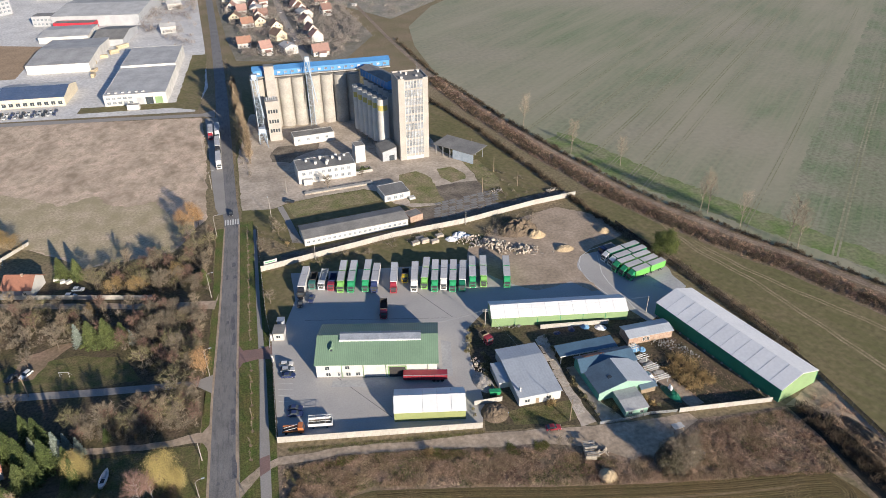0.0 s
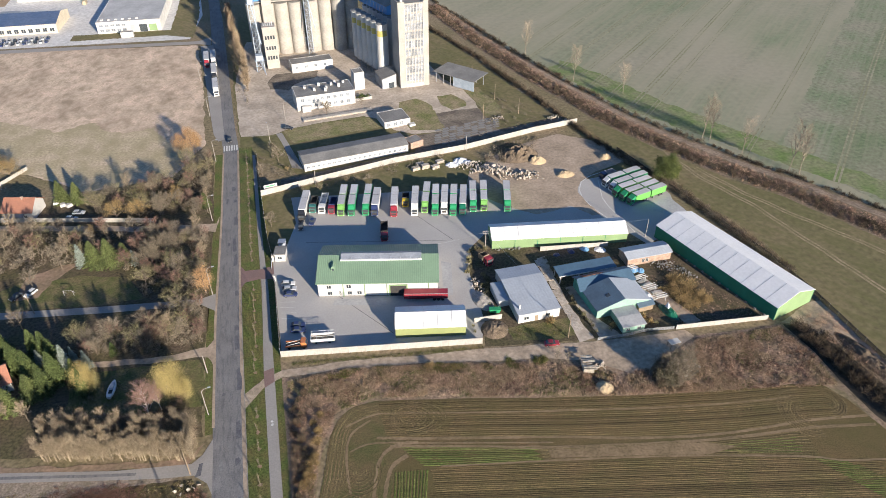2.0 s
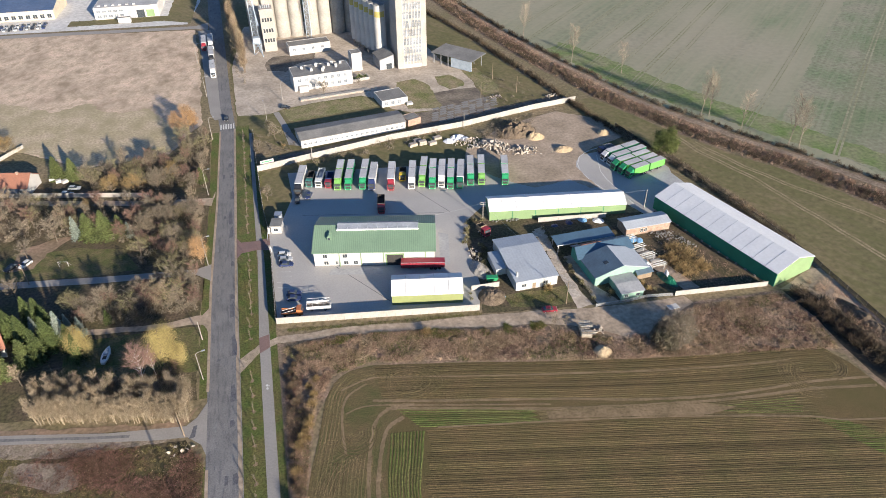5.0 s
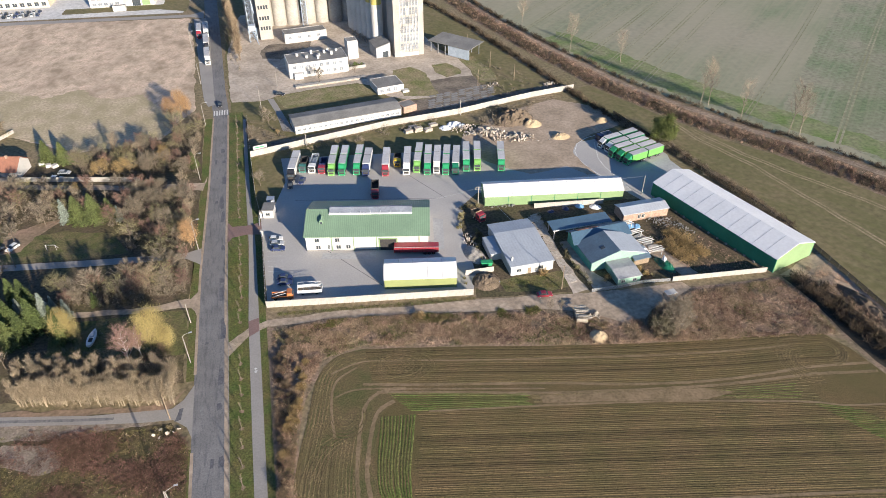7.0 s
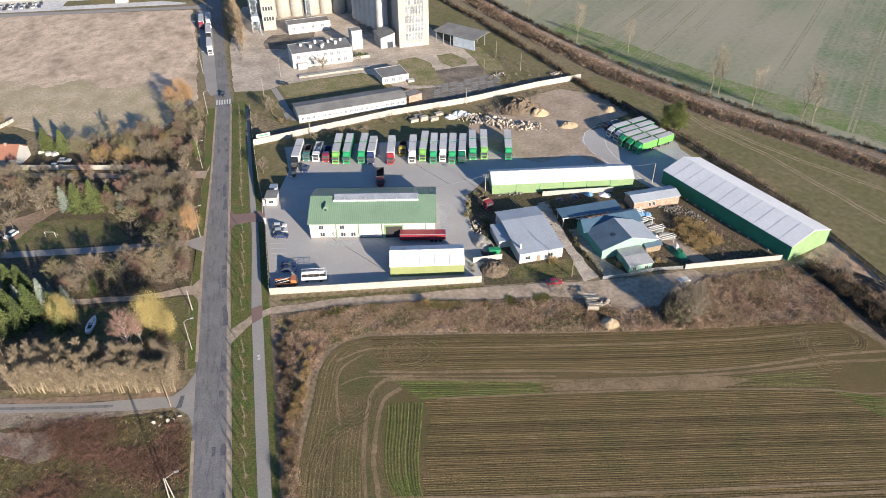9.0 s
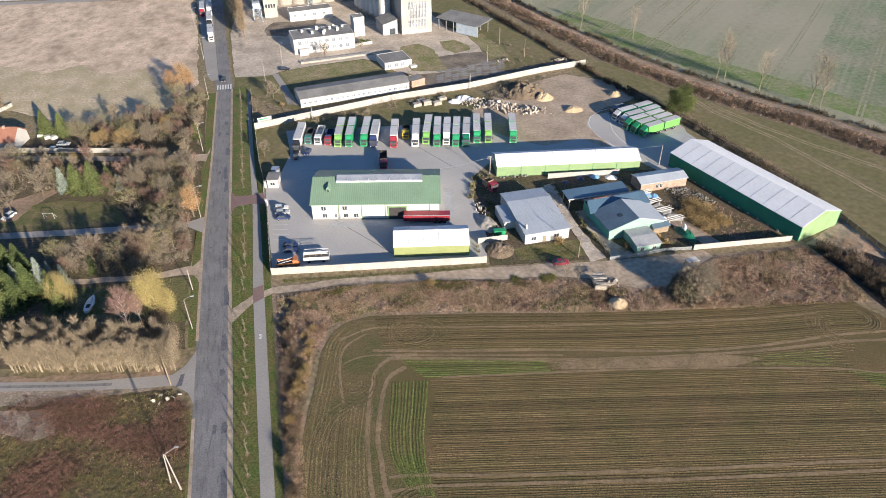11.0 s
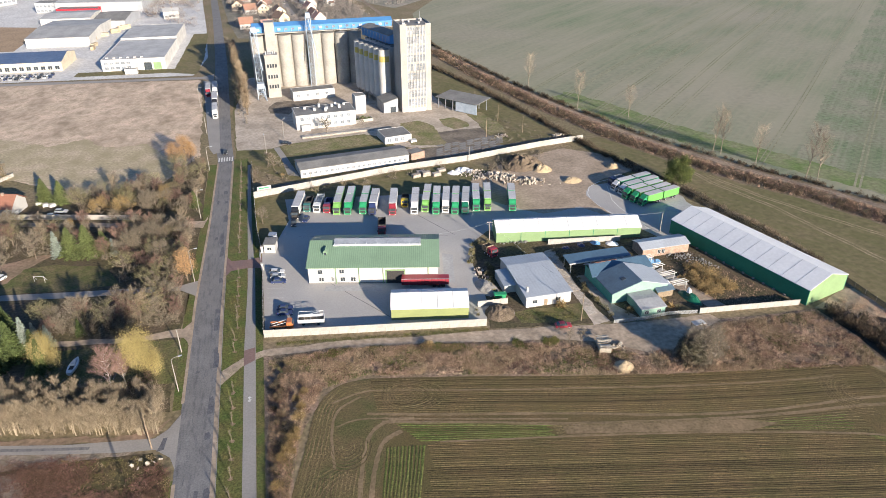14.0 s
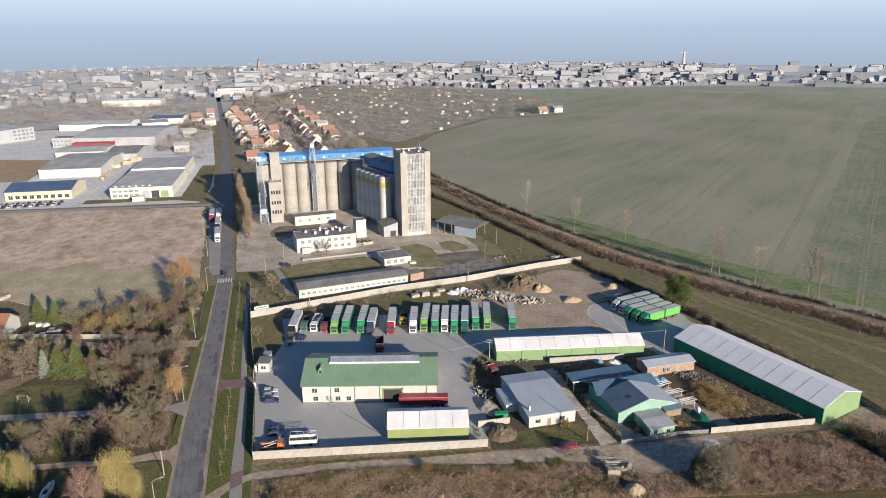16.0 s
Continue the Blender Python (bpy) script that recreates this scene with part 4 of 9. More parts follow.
# neighbour: white workshop with a blue-grey roof
wk = gable_hall("workshop", 70.0, -4.6, 0.3, 13.1, 22.2, 3.4, 4.2, M_WHITE, M_BLUEROOF, "white-walled workshop with a low blue-grey metal roof", "workshop", over=0.3, ridge_at=0.73)
for xx in (1.8, 8.6):
    window(wk, xx, 1.2, 1.4, 1.0)
part("door", B((5.2, -0.06, 0, 6.2, 0, 2.1)), M_WOOD, wk)
part("chimney", B((0.8, 2.2, 3.4, 1.3, 2.7, 5.2)), M_WHITE, wk)
for k in range(12):
    part("gutter_bracket", B((-0.42, 1 + k * 1.1, 3.1, -0.3, 1.4 + k * 1.1, 3.5)), M_WHITE, wk)
part("roof_crack", prism([(8.2, 5.0, 3.72), (8.28, 5.0, 3.72), (5.2, 11.0, 4.0), (5.1, 11.0, 4.0)], (0, 0, 0.12)), M_STEEL, wk, "raised metal seam")
part("lean_to_roof", prism([(-3.6, 8.4, 2.4), (0, 7.6, 2.9), (0, 17.0, 2.9), (-3.4, 17.6, 2.4)], (0, 0, 0.15)), M_BLUEROOF, wk, "lean-to roof of pale blue sheet")
part("lean_to_wall", B((-3.4, 8.6, 0, -3.2, 17.2, 2.4), (-3.4, 8.6, 0, -0.1, 8.8, 2.4)), M_WHITE, wk)

# neighbour: teal house with crossed roofs
hs = thing("house", 93.6, -8.4, 0, 3.0, "teal timber house with slate-blue crossed roofs", "house")
part("front_wall", B((0, 0, 0, 17.4, 0.25, 3.4)), M_MINT, hs)
part("side_wall", B((0, 0.25, 0, 0.25, 16, 3.4)), M_TEALWALL, hs)
part("rear_wall", B((0.25, 15.75, 0, 17.4, 16, 3.4)), M_TEALWALL, hs)
part("side_wall", B((17.15, 0.25, 0, 17.4, 15.75, 3.4)), M_TEALWALL, hs)
part("gable", prism([(0.1, 0.02, 3.4), (17.3, 0.02, 3.4), (8.6, 0.02, 5.9)], (0, 0.22, 0)), M_MINT, hs)
# One gable roof: shaded west slope darker, sunward east slope paler, by colour.
part("roof_slope", prism([(-0.5, -0.5, 3.3), (8.6, -0.5, 6.0), (8.6, 10.2, 6.0), (-0.5, 10.2, 3.3)], (0, 0, 0.2)), M_SLATE, hs)
part("roof_slope", prism([(17.9, -0.5, 3.3), (8.6, -0.5, 6.0), (8.6, 10.2, 6.0), (17.9, 10.2, 3.3)], (0, 0, 0.2)), M_BLUEROOF, hs)
# Rear slope: the sky's sheen is put in as deep blue.
part("rear_roof", prism([(-1.5, 9.0, 3.5), (18.2, 9.0, 3.7), (18.2, 13.6, 5.0), (-0.5, 13.6, 4.9)], (0, 0, 0.2)), M_CARPORT, hs)
part("rear_roof", prism([(-0.5, 16.6, 3.4), (18.2, 16.6, 3.4), (18.2, 13.6, 5.0), (-0.5, 13.6, 4.9)], (0, 0, 0.2)), M_SLATE, hs)
part("tile_patch", prism([(2.0, 13.9, 5.0), (9.0, 13.9, 5.0), (8.0, 15.8, 4.15), (1.6, 15.8, 4.1)], (0, 0, 0.14)), M_TILE, hs, "patch of red roof tiles")
part("roof_light", prism([(4.4, 3.0, 4.95), (5.6, 3.0, 5.3), (5.6, 4.2, 5.3), (4.4, 4.2, 4.95)], (0, 0, 0.1)), M_GLASS, hs)
for xx in (10.5, 13.6):
    window(hs, xx, 1.0, 1.2, 1.2)
an = gable_hall("annex", 98.3, -16.4, 0.0, 7.0, 8.2, 2.5, 2.85, M_MINT, M_YARDPALE, "small mint-green annex with a metal roof", "annex", over=0.3)
for xx in (1.0, 4.6):
    window(an, xx, 0.9, 1.1, 0.9)
cp = thing("carport", 88.8, 9.6, 0, 0.6, "long open carport with a blue-grey roof on white posts", "carport")
part("roof", prism([(-0.3, -0.3, 3.3), (19.6, -0.3, 3.5), (19.6, 5.0, 3.7), (-0.3, 5.0, 3.5)], (0, 0, 0.22)), M_CARPORT, cp)
part("fascia", B((-0.35, -0.45, 3.25, 19.65, -0.31, 3.6)), M_WHITE, cp)
for xx in (0.2, 6.6, 13.0, 19.0):
    for yy in (0.0, 4.6):
        part("post", B((xx, yy, 0, xx + 0.2, yy + 0.2, 3.3)), M_WHITE, cp)
part("back_panel", B((13.5, 0.1, 0, 19.4, 0.2, 3.2)), M_WHITE, cp)
sd = gable_hall("garden_shed", 107.2, -9.0, 4, 5.0, 3.0, 2.2, 2.7, M_WOOD, M_SLATE, "wooden garden shed with a dark roof", "shed", over=0.35)
ws = gable_hall("brick_shed", 114.2, 12.6, 1.0, 16.0, 6.2, 3.0, 3.8, M_BRICK, M_BLUEROOF, "low brick shed with a flat grey roof", "shed", over=0.3)
for xx in (5.2, 6.6):
    window(ws, xx, 0.9, 0.9, 1.3)
# timber trellis frames beside the teal house
for k in range(4):
    pg = thing("pergola_frame", 110.5 + k * 0.9, 8.0 - k * 5.0, 0, 8, "white-painted timber pergola frame", "pergola", "pergola frames")
    part("post", B((0, 0, 0, 0.15, 0.15, 2.6)), M_WHITE, pg)
    part("post", B((4.5, 0, 0, 4.65, 0.15, 2.6)), M_WHITE, pg)
    for q in range(3):
        part("beam", B((-0.4, q * 0.8 - 0.4, 2.6, 5.0, q * 0.8 - 0.25, 2.78)), M_WHITE, pg)

# gatehouse
gh = thing("gatehouse", 1.0, 44.6, 0, -12, "small white gatehouse with a dark flat roof", "gatehouse")
part("wall", B((0, 0, 0, 3.4, 0.2, 3.0), (0, 4.3, 0, 3.4, 4.5, 3.0), (0, 0.2, 0, 0.2, 4.3, 3.0), (3.2, 0.2, 0, 3.4, 4.3, 3.0)), M_WHITE, gh)
part("roof", B((-0.25, -0.25, 3.0, 3.65, 4.75, 3.25)), M_FELT, gh)
window(gh, 1.0, 1.1, 1.3, 1.0)
kiosk = thing("blue_kiosk", 2.6, 52.0, 0, -12, "light blue sheet-metal cabin", "cabin")
part("body", B((0, 0, 0, 2.2, 2.2, 2.3)), M_BLUEROOF, kiosk)
part("roof", B((-0.15, -0.15, 2.3, 2.35, 2.35, 2.45)), M_STEEL, kiosk)


# ---- long concrete walls ----
def panel_wall(name, pts, h, label, bay=2.4):
    for (x0, y0), (x1, y1) in zip(pts, pts[1:]):
        x, y, tn, L = facing(x0, y0, x1, y1)
        t = thing(name, x, y, 0, tn, label, "wall", kind="structure")
        n = max(1, round(L / bay))
        s = L / n
        mp = mpost = None
        for k in range(n):
            if mp is None:
                ob = part("panel", B((0.08, -0.05, 0.05, s - 0.08, 0.05, h - 0.12), (0.08, -0.07, h - 0.12, s - 0.08, 0.07, h)), M_WALL, t)
                po = part("post", B((-0.1, -0.1, 0, 0.1, 0.1, h + 0.06)), M_WALL, t)
                mp, mpost = ob.data, po.data
            else:
                ob, po = new("panel", mp), new("post", mpost)
                ob.parent = po.parent = t
            ob.location.x = po.location.x = k * s


panel_wall("wall_front", [(0.2, -0.9), (57.2, -10.0)], 2.3, "pale concrete panel wall along the lane")
panel_wall("wall_back", [(-1.9, 88.2), (53, 100.8), (84, 104.4), (119, 112.6), (140.6, 115.8)], 2.5, "long white concrete wall behind the lorry park")
panel_wall("wall_east", [(114.6, -18.6), (143.5, -21.6)], 1.8, "pale concrete wall beside the overgrown plot")
panel_wall("wall_middle", [(89.4, 28.0), (113, 24.8)], 1.9, "whitewashed wall between the plots")
panel_wall("wall_gate_short", [(57.4, -0.9), (66, -1.2)], 1.9, "short pale wall beside a soil heap")
panel_wall("wall_garden", [(-128, 101.5), (-94.9, 93.6), (-66.9, 86.5), (-40.5, 79.6)], 1.9, "old whitewashed garden wall along the lane")


# ---- grain works ----
twr = thing("works_tower", 70.3, 174.6, 0, 3.5, "tall ochre office tower of the grain works with window bands", "tower")
TH = 42.4
# Tower panes: pale sky reflection painted into the glass colour.
M_TOWERGLASS = mat("sky_pale_glazing", (0.30, 0.32, 0.35), (0.16, 0.18, 0.21), big=2.2, fine=0.6, vary=0.25, rough=0.25, each=0.3, spec=0.5)
part("core", B((0.3, 0.3, 0, 14.8, 13.2, TH - 0.9)), M_TOWERWALL, twr)
part("west_wall", B((0, 0, 0, 0.29, 13.5, TH)), M_TOWERWALL, twr)
part("east_wall", B((14.81, 0, 0, 15.1, 13.5, TH)), M_TOWERWALL, twr)
part("rear_wall", B((0.3, 13.21, 0, 14.8, 13.5, TH)), M_TOWERWALL, twr)
part("front_pier", B((0.3, 0, 0, 3.2, 0.29, TH)), M_TOWERWALL, twr)
part("front_pier", B((12.4, 0, 0, 14.8, 0.29, TH)), M_TOWERWALL, twr)
part("roof_slab", B((0.3, 0.3, TH - 0.88, 14.8, 13.2, TH - 0.7)), M_FELT, twr)
for k in range(9):
    z = 3.1 + k * 4.3
    part("spandrel", B((3.21, 0.14, z - 0.95, 12.39, 0.29, z)), M_TOWERWALL, twr)
    for c in range(6):
        x = 3.3 + c * 1.52
        g = part("window", B((x, 0.2, z + 0.02, x + 1.34, 0.27, z + 3.32)), M_TOWERGLASS, twr)
        part("mullion", B((x + 0.62, 0.13, z + 0.04, x + 0.72, 0.199, z + 3.30), (x, 0.13, z + 1.9, x + 0.61, 0.195, z + 2.02), (x + 0.73, 0.13, z + 1.9, x + 1.34, 0.195, z + 2.02)), M_PIPE, g)
for c in range(7):
    part("pier", B((3.08 + c * 1.52, -0.12, 1.9, 3.28 + c * 1.52, 0.13, TH - 0.9)), M_WHITE, twr, "pale full-height concrete fin")
part("ground_floor", B((3.21, 0.04, 0, 12.39, 0.29, 1.86)), M_WHITE, twr)
for k, (xx, yy, w, h) in enumerate(((2, 3, 1.2, 0.9), (6, 8, 0.8, 1.3), (10, 4, 1.0, 0.8), (12.6, 10, 0.8, 1.4), (4, 11, 0.7, 1.1))):
    part("roof_unit", B((xx, yy, TH - 0.7, xx + w, yy + w, TH - 0.7 + h)), M_WHITE, twr)
part("mast", rods(((13, 12, TH - 0.7), (13, 12, TH + 3.5), 0.08)), M_STEEL, twr)

def silo(x, y, r, h, material, label, group, patch=None, foot=0.0):
    t = thing("grain_silo", x, y, 0, 0, label, "silo", group)
    bm = bmesh.new()
    rod_in(bm, (0, 0, foot), (0, 0, h), r, n=28)
    if foot:
        part("hopper", rods(((0, 0, foot - 2.6), (0, 0, foot), 0.5, r * 0.97), n=20), material, t, "conical outlet hopper")
        for q in range(4):
            c, s = math.cos(0.785 + q * 1.571) * (r - 0.3), math.sin(0.785 + q * 1.571) * (r - 0.3)
            part("leg", rods(((c, s, 0), (c, s, foot), 0.22), n=6), M_PIPE, t)
    part("shell", bm, material, t, smooth=False)
    part("rim", rods(((0, 0, h), (0, 0, h + 0.5), r + 0.08), n=28), material, t)
    part("roof_cone", rods(((0, 0, h + 0.5), (0, 0, h + 1.3), r * 0.98, 0.5), n=28), M_FELT, t)
    if patch:
        ang = [radians(a) for a in range(200, 321, 12)]
        bm = bmesh.new()
        lo = [bm.verts.new(((r + 0.03) * math.cos(a), (r + 0.03) * math.sin(a), h - 5.4)) for a in ang]
        hi = [bm.verts.new(((r + 0.03) * math.cos(a), (r + 0.03) * math.sin(a), h - 2.6)) for a in ang]
        for i in range(len(ang) - 1):
            bm.faces.new((lo[i], lo[i + 1], hi[i + 1], hi[i]))
        part("painted_band", bm, patch, t, "faded yellow painted band")
    return t

for k in range(8):
    for row in range(2):
        silo(3.5 + k * 7.35 + (1.4 if k > 3 else 0), 240.5 + row * 7.6 - (0.0 if k < 6 else 1.5), 3.75, 27.4, M_SILO, "tall beige concrete grain silo", "concrete silo block")
for k in range(6):
    silo(56.0 + k * 1.79, 216.1 - k * 4.78, 2.9, 27.2, M_SILOWHITE, "white cylindrical grain silo with a painted band", "white silo row", M_YELLOW, 3.6)
for k in range(6):
    silo(64.2 + k * 1.85, 231.0 - k * 4.95, 3.0, 25.2, M_SILOWHITE, "white cylindrical grain silo behind the front row", "white silo rear row")
gal = thing("conveyor_gallery", 2.0, 240, 0, 1.5, "blue sheet-clad conveyor gallery on top of the silos", "gallery")
part("floor_slab", B((0, -2.6, 28.9, 76, 8.5, 29.3)), M_SILO, gal)
part("wall_panel", B((0, -0.6, 29.3, 76, -0.4, 32.2)), M_BLUE, gal)
part("rear_panel", B((0, 7.4, 29.3, 76, 7.6, 32.2)), M_BLUE, gal)
part("end_panel", B((0, -0.4, 29.3, 0.2, 7.4, 32.2)), M_BLUE, gal)
part("roof", prism([(-0.4, -1.0, 32.2), (-0.4, 3.6, 33.6), (-0.4, 8.2, 32.2), (-0.4, 8.2, 32.4), (-0.4, 3.6, 33.8), (-0.4, -1.0, 32.4)], (76.8, 0, 0)), M_BLUE, gal)
for k in range(20):
    part("gallery_window", B((2 + k * 3.7, -0.68, 30.2, 3.6 + k * 3.7, -0.61, 31.3)), M_PANE if k % 3 else M_STEEL, gal)
    part("brace", rods(((2 + k * 3.7, -2.3, 29.3), (2 + k * 3.7, -0.7, 31.6), 0.09), n=6), M_STEEL, gal)
gal2 = thing("conveyor_gallery", 63.0, 236.0, 0, 0, "dark blue sheet-clad gallery above the white silos", "gallery")
for nm, dz0, dz1, dx in (("body", 26.4, 30.6, 0.0),):
    part(nm, prism([(-2.6, 0, dz0), (6.2, 0, dz0), (6.2, 0, dz1), (1.8, 0, dz1 + 1.6), (-2.6, 0, dz1)], (10.5, -28.0, 0)), M_BLUE, gal2)
part("roof_deck", prism([(-3.2, 0.3, 30.7), (1.8, 0.3, 32.4), (6.8, 0.3, 30.7), (6.8, 0.3, 30.9), (1.8, 0.3, 32.6), (-3.2, 0.3, 30.9)], (10.5, -28.6, 0)), M_FELT, gal2)
for k in range(9):
    part("brace", rods(((-3.6 + k * 1.17, -k * 3.1, 25.6), (-2.7 + k * 1.17, -k * 3.1 - 0.2, 30.0), 0.1), n=6), M_STEEL, gal2)
# elevator head house, legs and steel frames at the west end
hh_ = thing("elevator_tower", 6.6, 217.4, 0, 2, "pale concrete elevator tower with small windows", "tower")
part("body", B((0, 0, 0, 6.6, 6.4, 21.6)), M_TOWERWALL, hh_)
part("parapet", B((-0.15, -0.15, 21.6, 6.75, 6.55, 22.3)), M_TOWERWALL, hh_)
for z in (5.0, 10.2, 15.8):
    for c in range(4):
        part("window", B((0.8 + c * 1.35, -0.06, z, 1.75 + c * 1.35, -0.01, z + 1.9)), M_GLASS, hh_)
for k in range(5):
    part("roof_vent", rods(((1 + k * 1.1, 2.5, 22.3), (1 + k * 1.1, 2.5, 24.0), 0.35), n=10), M_STEEL, hh_)
h2 = thing("elevator_tower", 8.0, 240.0, 0, 2, "tall plain concrete stair tower above the silos", "tower")
part("body", B((0, -4.2, 0, 5.2, -0.2, 35.2)), M_TOWERWALL, h2)
part("cap", B((-0.2, -4.4, 35.2, 5.4, 0, 35.6)), M_FELT, h2)

M_ELEV = mat("pale_blue_steel_paint", (0.38, 0.44, 0.51), (0.31, 0.365, 0.43), big=2, fine=0.4, vary=0.1, rough=0.5)


def lattice(name, x, y, w, h, label, m):
    t = thing(name, x, y, 0, 0, label, "lattice tower")
    for cx in (0, w):
        for cy in (0, w):
            part("upright", rods(((cx, cy, 0), (cx, cy, h), 0.16), n=6), m, t)
    n = int(h / 3)
    for k in range(n):
        z = k * h / n
        q = h / n
        for a_, b_ in (((0, 0, z), (w, 0, z + q)), ((w, 0, z), (w, w, z + q)), ((w, w, z), (0, w, z + q)), ((0, w, z), (0, 0, z + q)), ((0, 0, z + q), (w, 0, z + q)), ((0, w, z + q), (w, w, z + q))):
            part("brace", rods((a_, b_, 0.08), n=5), m, t)
    part("platform", B((-0.4, -0.4, h, w + 0.4, w + 0.4, h + 0.2)), m, t)
    part("head", B((0.2, 0.2, h + 0.2, w - 0.2, w - 0.2, h + 2.6)), m, t)
    part("down_spout", rods(((w / 2, w / 2, h), (w / 2 + 2.5, w / 2 - 14, h * 0.5), 0.28), n=8), m, t)
    return t

lattice("grain_elevator", 1.2, 222, 3.0, 33, "blue-grey steel elevator leg with bracing", M_ELEV)
lattice("grain_elevator", 30.2, 233.6, 2.6, 37, "slim steel elevator leg before the silos", M_ELEV)
lattice("spout_frame", 1.0, 214.5, 4.0, 6.0, "low steel loading frame beside the elevator tower", M_ELEV)


def flat_house(name, x, y, turn, L, D, h, wall, label, category, rows=(), roof=None):
    t = thing(name, x, y, 0, turn, label, category)
    w = 0.3
    part("front_wall", B((0, 0, 0, L, w, h)), wall, t)
    part("rear_wall", B((0, D - w, 0, L, D, h)), wall, t)
    part("side_wall", B((0, w, 0, w, D - w, h)), wall, t)
    part("side_wall", B((L - w, w, 0, L, D - w, h)), wall, t)
    part("roof", B((w, w, h - 0.35, L - w, D - w, h - 0.1)), roof or M_FELT, t)
    for z, wh, ww, xs in rows:
        for xx in xs:
            window(t, xx, z, ww, wh, glass=M_PANE)
    return t


off = flat_house("works_office", 17.8, 160.4, 5.0, 28, 13.5, 7.0, M_WHITE, "white two-storey flat-roofed works office", "office building",
                 [(1.2, 1.4, 1.5, [2 + k * 3.1 for k in range(8)]), (4.4, 1.4, 1.5, [2 + k * 3.1 for k in range(8)])])
for k, (xx, yy) in enumerate(((5, 9), (9, 5), (12, 10), (15, 6), (18, 9), (21, 6), (24, 10), (20, 11), (14, 3))):
    part("roof_vent", B((xx, yy, 6.9, xx + 1.1, yy + 1.1, 8.0 + 0.3 * (k % 3))), M_WHITE, off)
part("porch", B((2.0, -2.2, 0, 6.0, -0.05, 2.8)), M_WHITE, off)
flat_house("stair_block", 47.6, 177.6, 8, 5.2, 6.0, 9.2, M_WHITE, "plain white square tower block beside the office", "tower")
sw = flat_house("weigh_house", 54.3, 132.0, 9, 12.4, 11.5, 3.2, M_WHITE, "small white flat-roofed weigh house", "small building", [(0.9, 1.5, 1.6, [1.2, 4.4, 7.4])])
part("side_step", B((11.2, -2.5, 0, 14.0, -0.1, 1.0)), M_WHITE, sw)
flat_house("works_annex", 18.8, 207.8, 7, 22, 8, 5.0, M_WHITE, "white low annex in front of the silos", "annex", [(2.2, 1.2, 1.4, [2, 7, 12, 17])])
gs = thing("gate_shed", 61.2, 175.6, 0, 8, "grey sheet-metal shed with a dark doorway below the tower", "shed")
M_SHEETGREY = furrows(mat("grey_ribbed_sheet", (0.33, 0.345, 0.37), (0.27, 0.28, 0.30), big=3, fine=0.5, vary=0.12, rough=0.6), 0, 0.8, 0.02, 0.9)
part("wall_shell", prism([(0, 0, 0), (7.4, 0, 0), (7.4, 0, 7.0), (0, 0, 5.2)], (0, 11.5, 0)), M_SHEETGREY, gs)
part("roof", prism([(-0.3, -0.3, 5.15), (7.5, -0.3, 7.05), (7.5, -0.3, 7.25), (-0.3, -0.3, 5.35)], (0, 12.1, 0)), M_FELT, gs, "dark sheet roof")
part("doorway", B((3.4, -0.06, 0, 6.2, -0.01, 2.9)), M_GLASS, gs)
cw = thing("low_wall", 43.9, 164.2, 0, 9, "low curved pale wall round a hedge", "wall")
part("straight_wall", B((0, 0, 0, 10.2, 0.3, 1.3)), M_WALL, cw)
part("end_wall", B((10.21, 0.15, 0, 10.5, 4.6, 1.3)), M_WALL, cw)
part("coping", B((-0.05, -0.05, 1.3, 10.5, 0.35, 1.38)), M_WHITE, cw)
ls = gable_hall("long_shed", 16.0, 102.6, 7.6, 44.6, 11.5, 3.5, 4.4, M_WHITE, M_FELT, "long low white shed with a grey felt roof", "shed", over=0.3)
for k in range(20):
    window(ls, 1.0 + k * 2.18, 1.3, 1.1, 0.8, glass=M_PANE)
flat_house("brick_lean_to", 61.6, 110.2, 20, 6.5, 6.0, 3.0, M_BRICK, "weathered brick lean-to at the shed's end", "shed")
can = thing("loading_canopy", 89.5, 178.5, 0, -50, "open steel loading canopy with a grey roof", "canopy")
part("roof", prism([(-1, -1, 5.6), (24, -1, 5.6), (24, 12, 6.2), (-1, 12, 6.2)], (0, 0, 0.25)), M_FELT, can)
for k in range(6):
    part("post", B((k * 4.4, 0, 0, k * 4.4 + 0.3, 0.3, 5.6)), M_STEEL, can)
    part("post", B((k * 4.4, 10.5, 0, k * 4.4 + 0.3, 10.8, 5.6)), M_STEEL, can)
part("side_panel", B((11, -0.3, 0.4, 23.5, -0.05, 5.5)), M_ELEV, can, "pale blue sheet side panel")

# ---- vehicles ----
def paint(name, c, rough=0.35):
    return mat(name, c, tuple(v * 0.85 for v in c), rough=rough, big=2.0, fine=0.3, vary=0.06, spec=0.5)


P_GREEN, P_LIME, P_DKGREEN = paint("green_paint", (0.03, 0.28, 0.12)), paint("lime_paint", (0.17, 0.38, 0.10)), paint("dark_green_paint", (0.01, 0.12, 0.07))
P_WHITE, P_RED, P_NAVY = paint("white_paint", (0.66, 0.66, 0.655)), paint("red_paint", (0.27, 0.03, 0.045)), paint("navy_paint", (0.03, 0.045, 0.12))
P_YEL, P_SILVER, P_BLACK, P_TEAL = paint("yellow_vehicle_paint", (0.60, 0.42, 0.03)), paint("silver_paint", (0.42, 0.44, 0.47)), paint("black_paint", (0.02, 0.022, 0.028)), paint("teal_paint", (0.05, 0.17, 0.15))
P_ORANGE, P_BLUE = paint("orange_paint", (0.46, 0.16, 0.06)), paint("light_blue_paint", (0.16, 0.34, 0.55))
